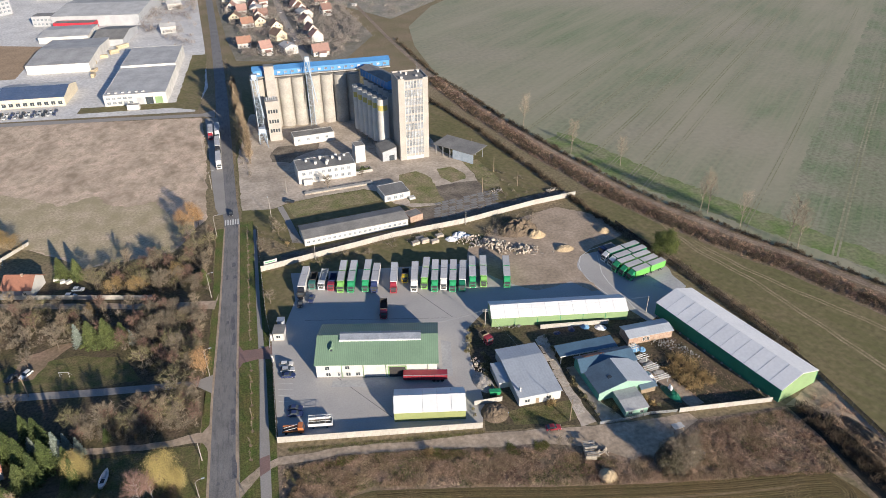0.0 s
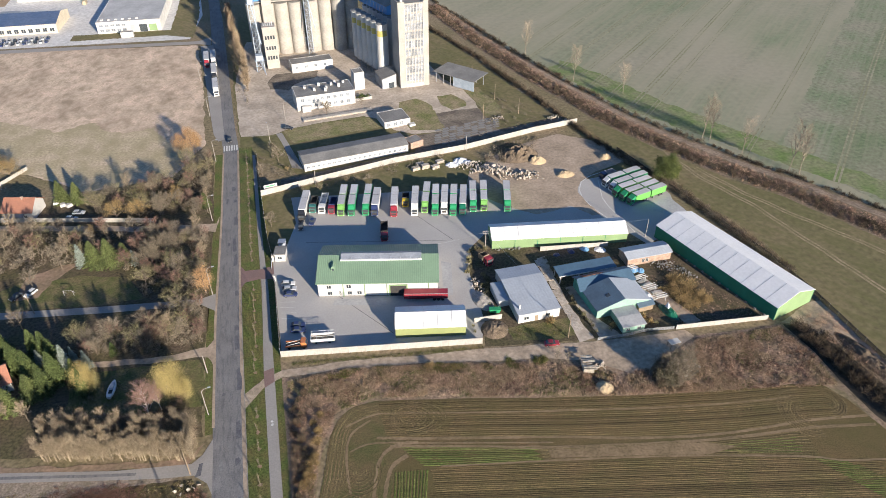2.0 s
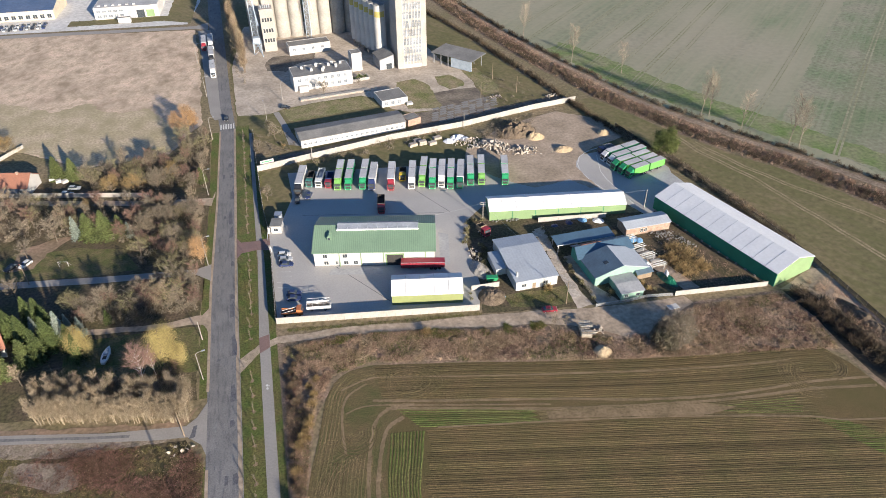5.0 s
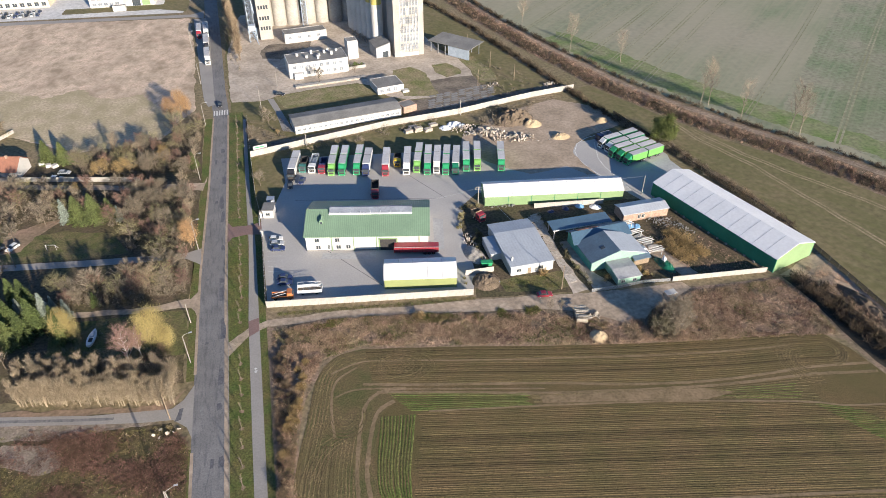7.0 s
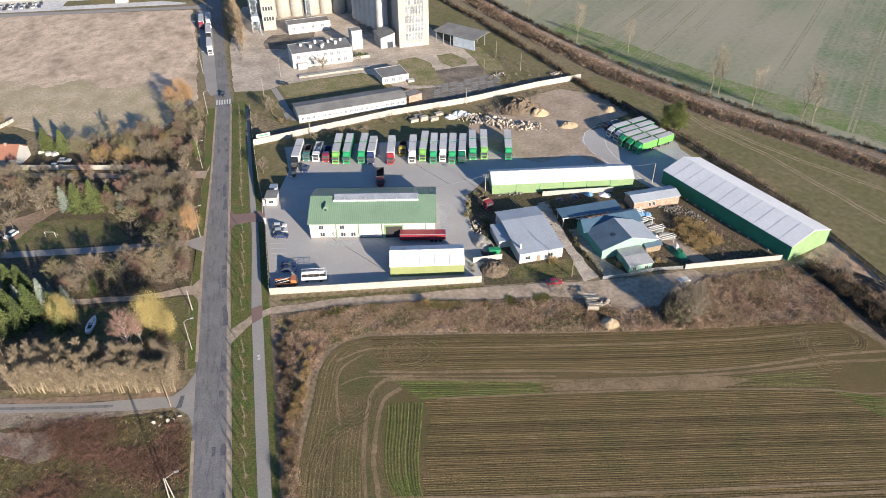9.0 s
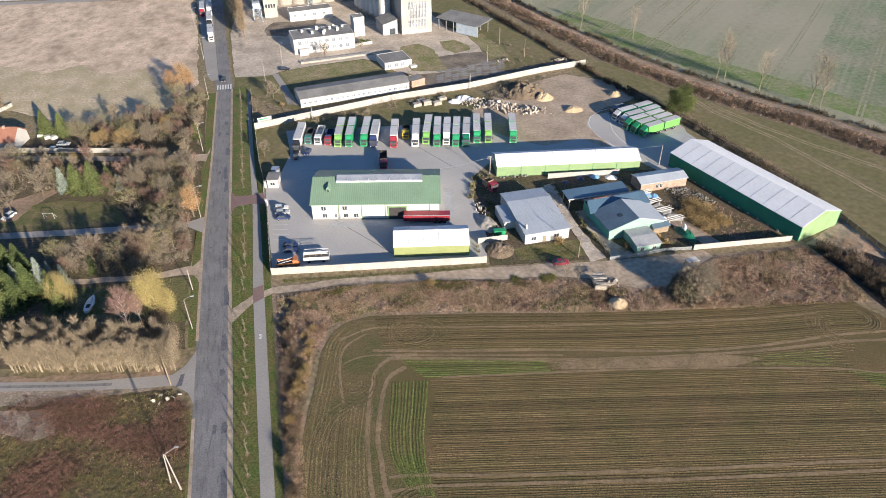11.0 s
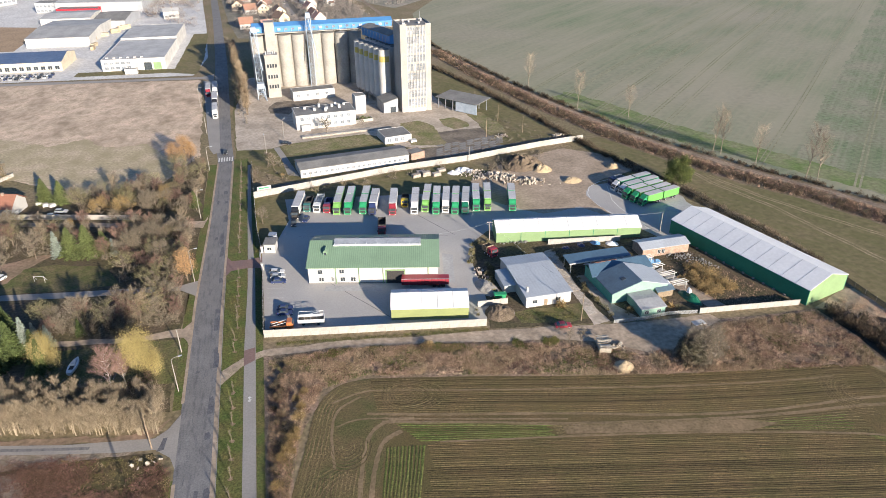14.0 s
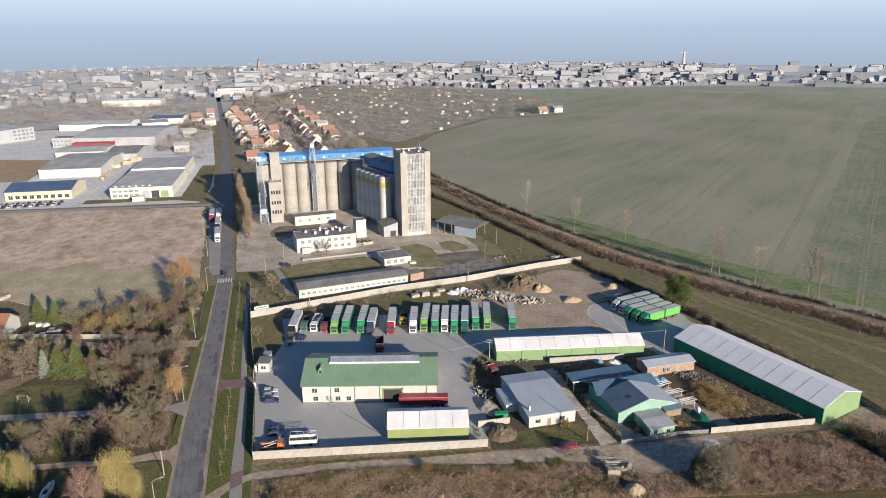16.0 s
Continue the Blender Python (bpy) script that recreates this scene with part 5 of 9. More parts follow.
M_CURTAIN = mat("grey_trailer_roof", (0.50, 0.50, 0.51), (0.42, 0.42, 0.43), big=2.5, fine=0.5, vary=0.08, rough=0.6, each=0.12)


def wheel(parent, x, y, r=0.5, w=0.32):
    t = part("wheel", rods(((x - w / 2, y, r), (x + w / 2, y, r), r), n=14), M_RUBBER, parent)
    s = 1 if x > 0 else -1
    part("rim", rods(((x + s * (w / 2 - 0.02), y, r), (x + s * (w / 2 + 0.02), y, r), r * 0.55), n=10), M_STEEL, t)
    return t


def cab_in(t, colour, deflector=True, y0=0.0, h=2.9):
    """A lorry cab whose front is at y0, facing -y."""
    w = 1.22
    part("cab", prism([(-w, y0 + 0.15, 0.55), (-w, y0, 0.75), (-w, y0, 1.75), (-w, y0 + 0.28, h - 0.1), (-w, y0 + 0.5, h), (-w, y0 + 2.05, h), (-w, y0 + 2.05, 0.9), (-w, y0 + 1.35, 0.9), (-w, y0 + 1.3, 0.55)], (2 * w, 0, 0)), colour, t)
    part("windscreen", prism([(-1.08, y0 - 0.02, 1.80), (1.08, y0 - 0.02, 1.80), (1.02, y0 + 0.22, 2.6), (-1.02, y0 + 0.22, 2.6)], (0, -0.03, 0.01)), M_GLASS, t)
    part("grille", B((-0.85, y0 - 0.04, 0.85, 0.85, y0 - 0.005, 1.6)), M_DARK, t)
    part("bumper", B((-w - 0.02, y0 - 0.1, 0.3, w + 0.02, y0 + 0.25, 0.7)), colour, t)
    for s in (-1, 1):
        part("headlight", B((s * 0.98 - 0.17, y0 - 0.13, 0.45, s * 0.98 + 0.17, y0 - 0.105, 0.62)), P_WHITE, t)
        part("side_window", B((s * (w + 0.012) - 0.01, y0 + 0.45, 1.75, s * (w + 0.012) + 0.01, y0 + 1.35, 2.45)), M_GLASS, t)
        part("mirror", B((s * (w + 0.2) - 0.08, y0 + 0.15, 1.7, s * (w + 0.2) + 0.08, y0 + 0.3, 2.4)), M_DARK, t)
    if deflector:
        part("wind_deflector", prism([(-w + 0.1, y0 + 0.7, h), (-w + 0.1, y0 + 2.05, h), (-w + 0.1, y0 + 2.05, h + 0.95), (-w + 0.1, y0 + 1.5, h + 0.75)], (2 * w - 0.2, 0, 0)), colour, t)
    part("sun_visor", B((-1.1, y0 - 0.08, 2.62, 1.1, y0 + 0.2, 2.74)), M_DARK, t)


def box_body(t, y0, y1, side, nm="cargo_body", z0=1.15, z1=3.95):
    w = 1.275
    b = part(nm, B((-w, y0, z0, w, y1, z1)), side, t)
    part("roof_sheet", B((-w + 0.05, y0 + 0.05, z1, w - 0.05, y1 - 0.05, z1 + 0.05)), M_CURTAIN, b)
    part("corner_rail", B((-w - 0.02, y0 - 0.01, z1 - 0.12, -w + 0.05, y1 + 0.01, z1 + 0.07), (w - 0.05, y0 - 0.01, z1 - 0.12, w + 0.02, y1 + 0.01, z1 + 0.07)), M_STEEL, b)
    part("underframe", B((-0.9, y0 + 0.1, 0.75, 0.9, y1 - 0.1, z0 - 0.01)), M_DARK, b)
    return b


def road_train(colour, side, label, total=16.4):
    t = thing("lorry", 0, 0, 0, 0, label, "lorry", "parked lorries")
    cab_in(t, colour)
    m = 2.4 + (total - 3.0) / 2
    part("chassis", B((-0.5, 1.0, 0.6, 0.5, total - 0.4, 0.74)), M_DARK, t)
    box_body(t, 2.3, m - 0.1, side)
    box_body(t, m + 0.45, total, side, "trailer_body")
    for yy in (1.0, m - 2.6, m - 1.3, m + 1.8, total - 2.8, total - 1.5):
        for s in (-1, 1):
            wheel(t, s * 1.05, yy)
    return t


def semi(colour, side, label, total=15.6):
    t = thing("lorry", 0, 0, 0, 0, label, "lorry", "parked lorries")
    cab_in(t, colour)
    part("chassis", B((-0.5, 1.0, 0.6, 0.5, total - 0.4, 0.74)), M_DARK, t)
    box_body(t, 2.35, total, side, "trailer_body")
    part("roof_joint", B((-1.2, total - 5.6, 4.0, 1.2, total - 5.5, 4.03)), M_DARK, t)
    for yy in (1.0, 3.9, total - 4.6, total - 3.3, total - 2.0):
        for s in (-1, 1):
            wheel(t, s * 1.05, yy)
    return t


def tipper(colour, bed, label, total=8.2):
    t = thing("tipper_lorry", 0, 0, 0, 0, label, "lorry", "parked lorries")
    cab_in(t, colour, False)
    part("chassis", B((-0.5, 1.0, 0.6, 0.5, total - 0.2, 0.9)), M_DARK, t)
    w, y0, y1, z0, z1 = 1.25, 2.3, total, 1.1, 2.9
    part("tipping_bed", B((-w, y0, z0, w, y1, z0 + 0.1), (-w, y0, z0 + 0.1, -w + 0.1, y1, z1), (w - 0.1, y0, z0 + 0.1, w, y1, z1), (-w + 0.1, y0, z0 + 0.1, w - 0.1, y0 + 0.1, z1 + 0.3), (-w + 0.1, y1 - 0.1, z0 + 0.1, w - 0.1, y1, z1 - 0.2)), bed, t, "open tipping bed")
    for k in range(5):
        ya = y0 + 0.3 + k * (y1 - y0 - 0.8) / 4
        part("bed_rib", B((-w - 0.06, ya, z0, -w - 0.005, ya + 0.12, z1)), bed, t)
        part("bed_rib", B((w + 0.005, ya, z0, w + 0.06, ya + 0.12, z1)), bed, t)
    for yy in (1.0, total - 2.9, total - 1.5):
        for s in (-1, 1):
            wheel(t, s * 1.05, yy)
    return t


def put(ob, x, y, turn):
    ob.matrix_basis = pose(x, y, 0.10, 0, 0, turn)


KIND = {
    "g": lambda: road_train(P_GREEN, P_GREEN, "green drawbar lorry with a grey-roofed box body and trailer"),
    "l": lambda: road_train(P_LIME, P_LIME, "light green drawbar lorry with a grey-roofed trailer"),
    "d": lambda: semi(P_DKGREEN, P_WHITE, "dark green lorry with a grey curtain trailer"),
    "w": lambda: semi(P_WHITE, P_WHITE, "white lorry with a pale curtain trailer", 15.0),
    "k": lambda: semi(P_BLACK, P_WHITE, "dark lorry with a white curtain trailer"),
    "n": lambda: semi(P_NAVY, P_WHITE, "navy blue lorry with a pale trailer", 14.4),
    "r": lambda: semi(P_RED, P_WHITE, "red lorry with a pale curtain trailer", 15.2),
    "t": lambda: tipper(P_TEAL, M_DARK, "dark teal tipper lorry with an empty bed"),
    "T": lambda: tipper(P_WHITE, M_STEEL, "white tipper lorry with a long steel bed", 10.6),
    "p": lambda: tipper(P_RED, P_NAVY, "red tipper lorry with a dark blue bed", 8.0),
    "y": lambda: tipper(P_YEL, M_DARK, "small yellow tipper lorry with dark bed", 6.4),
    "G": lambda: road_train(P_WHITE, P_GREEN, "white-cabbed drawbar lorry with green grey-roofed bodies", 17.6),
    "X": lambda: road_train(P_GREEN, paint("spring_green_curtain", (0.13, 0.40, 0.09)), "bright green drawbar lorry with two box bodies", 17.6),
    "b": lambda: tipper(P_NAVY, M_STEEL, "short blue lorry with a steel bed", 6.6),
}
MADE = {}


def park(kind, x, y, turn, z=0.10):
    if kind not in MADE:
        MADE[kind] = KIND[kind]()
        put(MADE[kind], x, y, turn)
    else:
        copy_thing(MADE[kind], pose(x, y, z, 0, 0, turn))


ROW = [("k", 11.6, 66.3), ("t", 16.0, 70.9), ("T", 19.3, 69.6), ("p", 22.7, 68.3), ("l", 25.9, 66.1), ("g", 29.6, 65.2), ("g", 34.8, 64.2), ("n", 37.9, 63.0), ("r", 44.7, 60.8), ("y", 50.1, 66.1),
       ("w", 52.2, 59.7), ("l", 56.2, 60.4), ("g", 59.5, 57.8), ("w", 63.0, 58.0), ("g", 65.9, 56.1), ("d", 69.4, 55.6), ("g", 73.8, 56.7), ("l", 77.8, 56.1), ("g", 86.1, 53.6)]
for i, (k, x, y) in enumerate(ROW):
    park(k, x, y, -13.2 - (i % 4) * 0.6 - (2 if i > 10 else 0))
for k, x, y in (("b", 129.6, 66.4), ("G", 128.2, 61.2), ("G", 129.3, 57.4), ("X", 129.0, 53.6), ("X", 130.3, 50.2), ("X", 131.8, 47.0)):
    park(k, x, y, -74.5)
for k, x, y, tn in (("r", -24.9, 227, 2), ("w", -21.4, 228.5, 2), ("w", -19.6, 187.5, 3), ("k", -20.6, 207.5, 3)):
    park(k, x, y, tn, 0.05)
dump = tipper(P_RED, M_DARK, "red tipper lorry with an empty dark bed beside the depot", 9.0)
put(dump, 38.6, 46.5, -10)
# red curtain-sided trailer standing alone
rt = thing("semi_trailer", 38.9, 13.9, 0.1, -13.2, "red curtain-sided semi-trailer parked by the depot", "trailer")
body = part("cargo_body", B((0, 0, 1.0, 13.6, 2.5, 2.9)), P_RED, rt)
part("roof_sheet", B((0.05, 0.05, 2.9, 13.55, 2.45, 2.96)), P_RED, body)
part("edge_rail", B((-0.02, -0.03, 2.8, 13.62, 0.04, 2.98), (-0.02, 2.46, 2.8, 13.62, 2.53, 2.98)), M_STEEL, body)
for k in range(13):
    part("curtain_strap", B((0.6 + k, -0.025, 1.0, 0.66 + k, -0.005, 2.85)), M_DARK, body)
part("underframe", B((0.2, 0.6, 0.6, 13.2, 1.9, 0.99)), M_DARK, rt)
for xx in (9.4, 10.7, 12.0):
    for yy in (0.25, 2.25):
        w_ = part("wheel", rods(((xx, yy - 0.16, 0.5), (xx, yy + 0.16, 0.5), 0.5), n=14), M_RUBBER, rt)
part("landing_leg", B((2.2, 0.4, 0, 2.4, 0.6, 0.99), (2.2, 1.9, 0, 2.4, 2.1, 0.99)), M_STEEL, rt)
# white flatbed with a frame, and an orange crane lorry
wt = thing("flatbed_trailer", 8.9, 2.0, 0.1, -9, "white drop-side trailer with a bare hoop frame", "trailer")
part("deck", B((0, 0, 0.9, 6.8, 2.5, 1.05)), M_WOOD, wt)
part("side_board", B((0, -0.06, 0.7, 6.8, -0.005, 1.9)), P_WHITE, wt)
part("side_board", B((0, 2.505, 0.7, 6.8, 2.56, 1.9)), P_WHITE, wt)
part("end_board", B((-0.06, 0, 0.7, -0.005, 2.5, 1.9), (6.805, 0, 0.7, 6.86, 2.5, 1.9)), P_WHITE, wt)
for k in range(5):
    part("hoop", rods(((0.1 + k * 1.64, 0.05, 1.9), (0.1 + k * 1.64, 0.05, 2.9), 0.05), ((0.1 + k * 1.64, 0.05, 2.9), (0.1 + k * 1.64, 2.45, 2.9), 0.05), ((0.1 + k * 1.64, 2.45, 2.9), (0.1 + k * 1.64, 2.45, 1.9), 0.05), n=6), M_STEEL, wt)
part("ridge_bar", rods(((0.1, 0.05, 2.9), (6.7, 0.05, 2.9), 0.05), ((0.1, 2.45, 2.9), (6.7, 2.45, 2.9), 0.05), ((0.1, 0.05, 2.9), (6.7, 2.45, 2.9), 0.04), n=6), P_WHITE, wt)
for xx in (1.4, 5.3):
    for yy in (0.2, 2.3):
        part("wheel", rods(((xx, yy - 0.15, 0.42), (xx, yy + 0.15, 0.42), 0.42), n=12), M_RUBBER, wt)
oc = thing("crane_lorry", 1.6, 1.4, 0.1, -8, "orange and white recovery lorry with a dark deck", "lorry")
part("deck", B((0, 0, 0.85, 4.4, 2.3, 1.0)), M_DARK, oc)
part("cab", prism([(4.4, 0, 0.5), (6.1, 0, 0.5), (6.1, 0, 1.5), (5.7, 0, 2.4), (4.4, 0, 2.4)], (0, 2.3, 0)), P_ORANGE, oc)
part("windscreen", prism([(6.12, 0.15, 1.55), (6.12, 2.15, 1.55), (5.74, 2.15, 2.3), (5.74, 0.15, 2.3)], (0.03, 0, 0.01)), M_GLASS, oc)
part("rail", B((0, -0.05, 1.0, 4.3, 0.05, 1.5), (0, 2.25, 1.0, 4.3, 2.35, 1.5)), P_ORANGE, oc)
part("ladder_beam", rods(((0.2, 0.5, 1.1), (4.2, 0.5, 2.2), 0.08), ((0.2, 1.7, 1.1), (4.2, 1.7, 2.2), 0.08), n=6), P_WHITE, oc)
for xx in (1.0, 5.2):
    for yy in (0.2, 2.1):
        part("wheel", rods(((xx, yy - 0.15, 0.42), (xx, yy + 0.15, 0.42), 0.42), n=12), M_RUBBER, oc)


def car(colour, label, estate=False):
    """A passenger car, nose towards -y, centred on its place."""
    t = thing("car", 0, 0, 0, 0, label, "car", "parked cars")
    w, tail = 0.86, 1.75 if estate else 1.35
    body = bmesh.new()
    prism_in(body, [(-w, -2.15, 0.35), (-w, -2.2, 0.6), (-w, -2.0, 0.78), (-w, -1.0, 0.92), (-w, 1.9, 0.98), (-w, 2.15, 0.85), (-w, 2.18, 0.4), (-w, 2.0, 0.28), (-w, -1.9, 0.25)], (2 * w, 0, 0))
    bmesh.ops.bevel(body, geom=[e for e in body.edges], offset=0.05, segments=1, affect="EDGES")
    part("body", body, colour, t)
    roof = bmesh.new()
    lo = [(-w + 0.06, -0.95, 0.93), (w - 0.06, -0.95, 0.93), (w - 0.06, tail + 0.4, 0.96), (-w + 0.06, tail + 0.4, 0.96)]
    hi = [(-w + 0.24, -0.2, 1.43), (w - 0.24, -0.2, 1.43), (w - 0.24, tail - 0.25, 1.45), (-w + 0.24, tail - 0.25, 1.45)]
    a, b = [roof.verts.new(c) for c in lo], [roof.verts.new(c) for c in hi]
    for i in range(4):
        roof.faces.new((a[i], a[(i + 1) % 4], b[(i + 1) % 4], b[i]))
    roof.faces.new(b)
    part("glasshouse", roof, M_GLASS, t)
    part("roof_skin", prism([(-w + 0.22, -0.24, 1.44), (w - 0.22, -0.24, 1.44), (w - 0.22, tail - 0.22, 1.46), (-w + 0.22, tail - 0.22, 1.46)], (0, 0, 0.05)), colour, t)
    for s in (-1, 1):
        for yy in (-1.35, 1.35):
            wheel(t, s * 0.78, yy, 0.32, 0.2)
        part("headlight", B((s * 0.62 - 0.14, -2.19, 0.58, s * 0.62 + 0.14, -2.12, 0.72)), P_WHITE, t)
        part("tail_light", B((s * 0.66 - 0.12, 2.15, 0.62, s * 0.66 + 0.12, 2.2, 0.8)), P_RED, t)
    return t


CARS = {k: car(c, lab, e) for k, c, lab, e in (("s", P_SILVER, "silver estate car parked on paving", True), ("k", P_BLACK, "black saloon car parked on paving", False), ("r", P_RED, "small red hatchback parked on the lane", False), ("w", P_WHITE, "white estate car parked outdoors", True), ("n", P_NAVY, "dark blue saloon car parked outdoors", False))}
first = set()
for k, x, y, tn in (("w", 4.4, 31.0, 82), ("s", 4.6, 28.3, 84), ("n", 4.7, 25.5, 80), ("n", 5.9, 10.7, 78), ("n", 5.8, 8.4, 78), ("k", 12.6, 72.0, -14), ("k", 11.8, 67.3, -10), ("k", 11.0, 62.6, -6), ("n", 15.3, 64.6, -20),
                    ("r", 76.4, -15.4, 82), ("k", 12.2, 143.0, 70), ("s", -68.0, 92.5, 80), ("w", -70.0, 88.9, 75), ("w", -88.5, 54.5, -35), ("w", -75.0, 46.7, -35), ("k", -79.0, 46.0, -40), ("k", -13.6, 138, 0), ("k", -90.5, 50.5, 0),
                    ("w", 33.0, 420, 0), ("k", 30.5, 455, 0), ("w", 27, 520, 0)):
    z = 0.10 if x > 0 and y < 75 and y > -5 else 0.075
    if k in first:
        copy_thing(CARS[k], pose(x, y, z, 0, 0, tn))
    else:
        first.add(k)
        CARS[k].matrix_basis = pose(x, y, z, 0, 0, tn)
for i in range(24):
    copy_thing(CARS["skwn"[i % 4]], pose(-150 + (i % 12) * 3.0, 291.5 + (i // 12) * 6.0, 0.06, 0, 0, 5))
# sailing boat on the lawn
boat = thing("sailing_boat", -44.6, -2.6, 0, -8, "white sailing boat hull laid up on the grass", "boat")
hull = bmesh.new()
rings = []
for k in range(11):
    s = k / 10
    w = 1.05 * math.sin(math.pi * min(1, 0.12 + s * 0.88)) ** 0.7 if s < 0.98 else 0.03
    y = -3.2 + 6.4 * s
    rings.append([hull.verts.new((q * w, y, z)) for q, z in ((-1, 1.35), (-0.85, 0.7), (0, 0.3 + 0.5 * abs(s - 0.4)), (0.85, 0.7), (1, 1.35))])
for a, b in zip(rings, rings[1:]):
    for i in range(4):
        hull.faces.new((a[i], a[i + 1], b[i + 1], b[i]))
    hull.faces.new((a[4], a[0], b[0], b[4]))
hull.faces.new(rings[0]), hull.faces.new(rings[-1][::-1])
part("hull", hull, P_WHITE, boat)
part("cabin", prism([(-0.55, -0.4, 1.36), (0.55, -0.4, 1.36), (0.4, 1.7, 1.36), (-0.4, 1.7, 1.36)], (0, 0, 0.4)), P_SILVER, boat)
part("cockpit", B((-0.5, -2.0, 1.355, 0.5, -0.6, 1.38)), M_DARK, boat)
part("cradle", B((-0.9, -1.6, 0, 0.9, -1.4, 0.55), (-0.9, 1.0, 0, 0.9, 1.2, 0.55)), M_WOOD, boat)

# ---- plants ----
rng = np.random.default_rng(7)


def leaf_mat(name, a, b, each=0.15, rough=0.8, big=4.0):
    """Colour that changes from twig to twig and from plant to plant."""
    m = mat(name, a, b, rough=rough, big=big, fine=0.5, vary=0.3, each=each, space="Object", spec=0.15)
    n, l = m.node_tree.nodes, m.node_tree.links
    g = n.new("ShaderNodeNewGeometry")
    r = n.new("ShaderNodeMapRange")
    r.inputs[3].default_value, r.inputs[4].default_value = 0.6, 1.4
    l.new(g.outputs["Random Per Island"], r.inputs[0])
    hs2 = n.new("ShaderNodeHueSaturation")
    p = n["Principled BSDF"]
    l.new(p.inputs["Base Color"].links[0].from_socket, hs2.inputs["Color"])
    l.new(r.outputs[0], hs2.inputs["Value"])
    l.new(hs2.outputs[0], p.inputs["Base Color"])
    return m


L_TWIG = leaf_mat("bare_twigs", (0.215, 0.182, 0.14), (0.145, 0.122, 0.092))
L_TWIGPALE = leaf_mat("pale_bare_twigs", (0.285, 0.232, 0.168), (0.20, 0.162, 0.115))
L_POPLAR = leaf_mat("golden_brown_twigs", (0.34, 0.265, 0.185), (0.26, 0.20, 0.14))
L_TWIGRED = leaf_mat("reddish_bare_twigs", (0.20, 0.13, 0.105), (0.14, 0.092, 0.075))
L_TWIGGREEN = leaf_mat("olive_twigs", (0.21, 0.19, 0.105), (0.145, 0.13, 0.075))
L_BIRCH = leaf_mat("pinkish_birch_twigs", (0.27, 0.175, 0.145), (0.20, 0.13, 0.11))
L_WHITEBARK = leaf_mat("pale_bark_twigs", (0.33, 0.28, 0.215), (0.25, 0.21, 0.16))
L_YELLOW = leaf_mat("yellow_leaves", (0.38, 0.31, 0.135), (0.26, 0.21, 0.09))
L_ORANGE = leaf_mat("orange_leaves", (0.42, 0.26, 0.13), (0.33, 0.21, 0.115))
L_OCHRE = leaf_mat("ochre_leaves", (0.28, 0.20, 0.095), (0.21, 0.15, 0.075))
L_SPRUCE = leaf_mat("spruce_needles", (0.098, 0.125, 0.045), (0.06, 0.082, 0.033))
L_FIR = leaf_mat("fir_needles", (0.125, 0.148, 0.056), (0.085, 0.105, 0.043))
L_BLUESPRUCE = leaf_mat("blue_spruce_needles", (0.25, 0.285, 0.245), (0.18, 0.215, 0.19))
L_DRYGRASS = leaf_mat("dry_grass_blades", (0.42, 0.325, 0.22), (0.29, 0.22, 0.14), each=0, big=5)
L_WEED = leaf_mat("dead_weed_stems", (0.40, 0.285, 0.205), (0.26, 0.18, 0.13), each=0, big=4)
L_WEEDRED = leaf_mat("reddish_weed_stems", (0.20, 0.115, 0.09), (0.135, 0.085, 0.06), each=0, big=6)
L_GRASS = leaf_mat("green_grass_blades", (0.10, 0.125, 0.035), (0.15, 0.13, 0.05), each=0, big=5)
L_PINE = leaf_mat("pine_needles", (0.125, 0.14, 0.045), (0.06, 0.08, 0.03), each=0, big=2.5)
L_RANK = leaf_mat("rank_olive_grass", (0.205, 0.165, 0.075), (0.14, 0.12, 0.052), each=0, big=4)
L_MOUNDSHRUB = leaf_mat("mound_shrub_leaves", (0.13, 0.115, 0.08), (0.085, 0.08, 0.052), each=0.1, big=3)
L_SCRUB = leaf_mat("dark_scrub", (0.115, 0.085, 0.06), (0.075, 0.062, 0.042), each=0, big=5)
M_BARK = mat("grey_brown_bark", (0.17, 0.135, 0.10), (0.12, 0.095, 0.075), big=1.0, fine=0.2, vary=0.25, rough=0.9)
M_PALEBARK = mat("pale_grey_bark", (0.27, 0.23, 0.18), (0.17, 0.145, 0.11), big=1.0, fine=0.2, vary=0.2, rough=0.9)
M_THICKBARK = mat("pale_sunlit_bark", (0.32, 0.26, 0.185), (0.24, 0.195, 0.135), big=1.0, fine=0.2, vary=0.2, rough=0.9)
M_BIRCHBARK = mat("white_birch_bark", (0.55, 0.51, 0.46), (0.42, 0.38, 0.33), big=1.0, fine=0.2, vary=0.2, rough=0.9)


def tri_mesh(name, tri):
    """A mesh from an array of triangles (n, 3, 3)."""
    tri = np.asarray(tri, dtype=np.float32)
    n = len(tri)
    me = bpy.data.meshes.new(name)
    me.vertices.add(3 * n)
    me.vertices.foreach_set("co", tri.reshape(-1))
    me.loops.add(3 * n)
    me.loops.foreach_set("vertex_index", np.arange(3 * n, dtype=np.int32))
    me.polygons.add(n)
    me.polygons.foreach_set("loop_start", np.arange(0, 3 * n, 3, dtype=np.int32))
    me.update(calc_edges=True)
    return me


def unit(v):
    return v / np.maximum(np.linalg.norm(v, axis=-1, keepdims=True), 1e-9)


def blades(p, d, width):
    """Thin tapering triangles that start at p and run along d."""
    side = unit(np.cross(unit(d), rng.normal(size=p.shape))) * np.reshape(width, (-1, 1)) / 2
    return np.stack([p - side, p + side, p + d], 1)


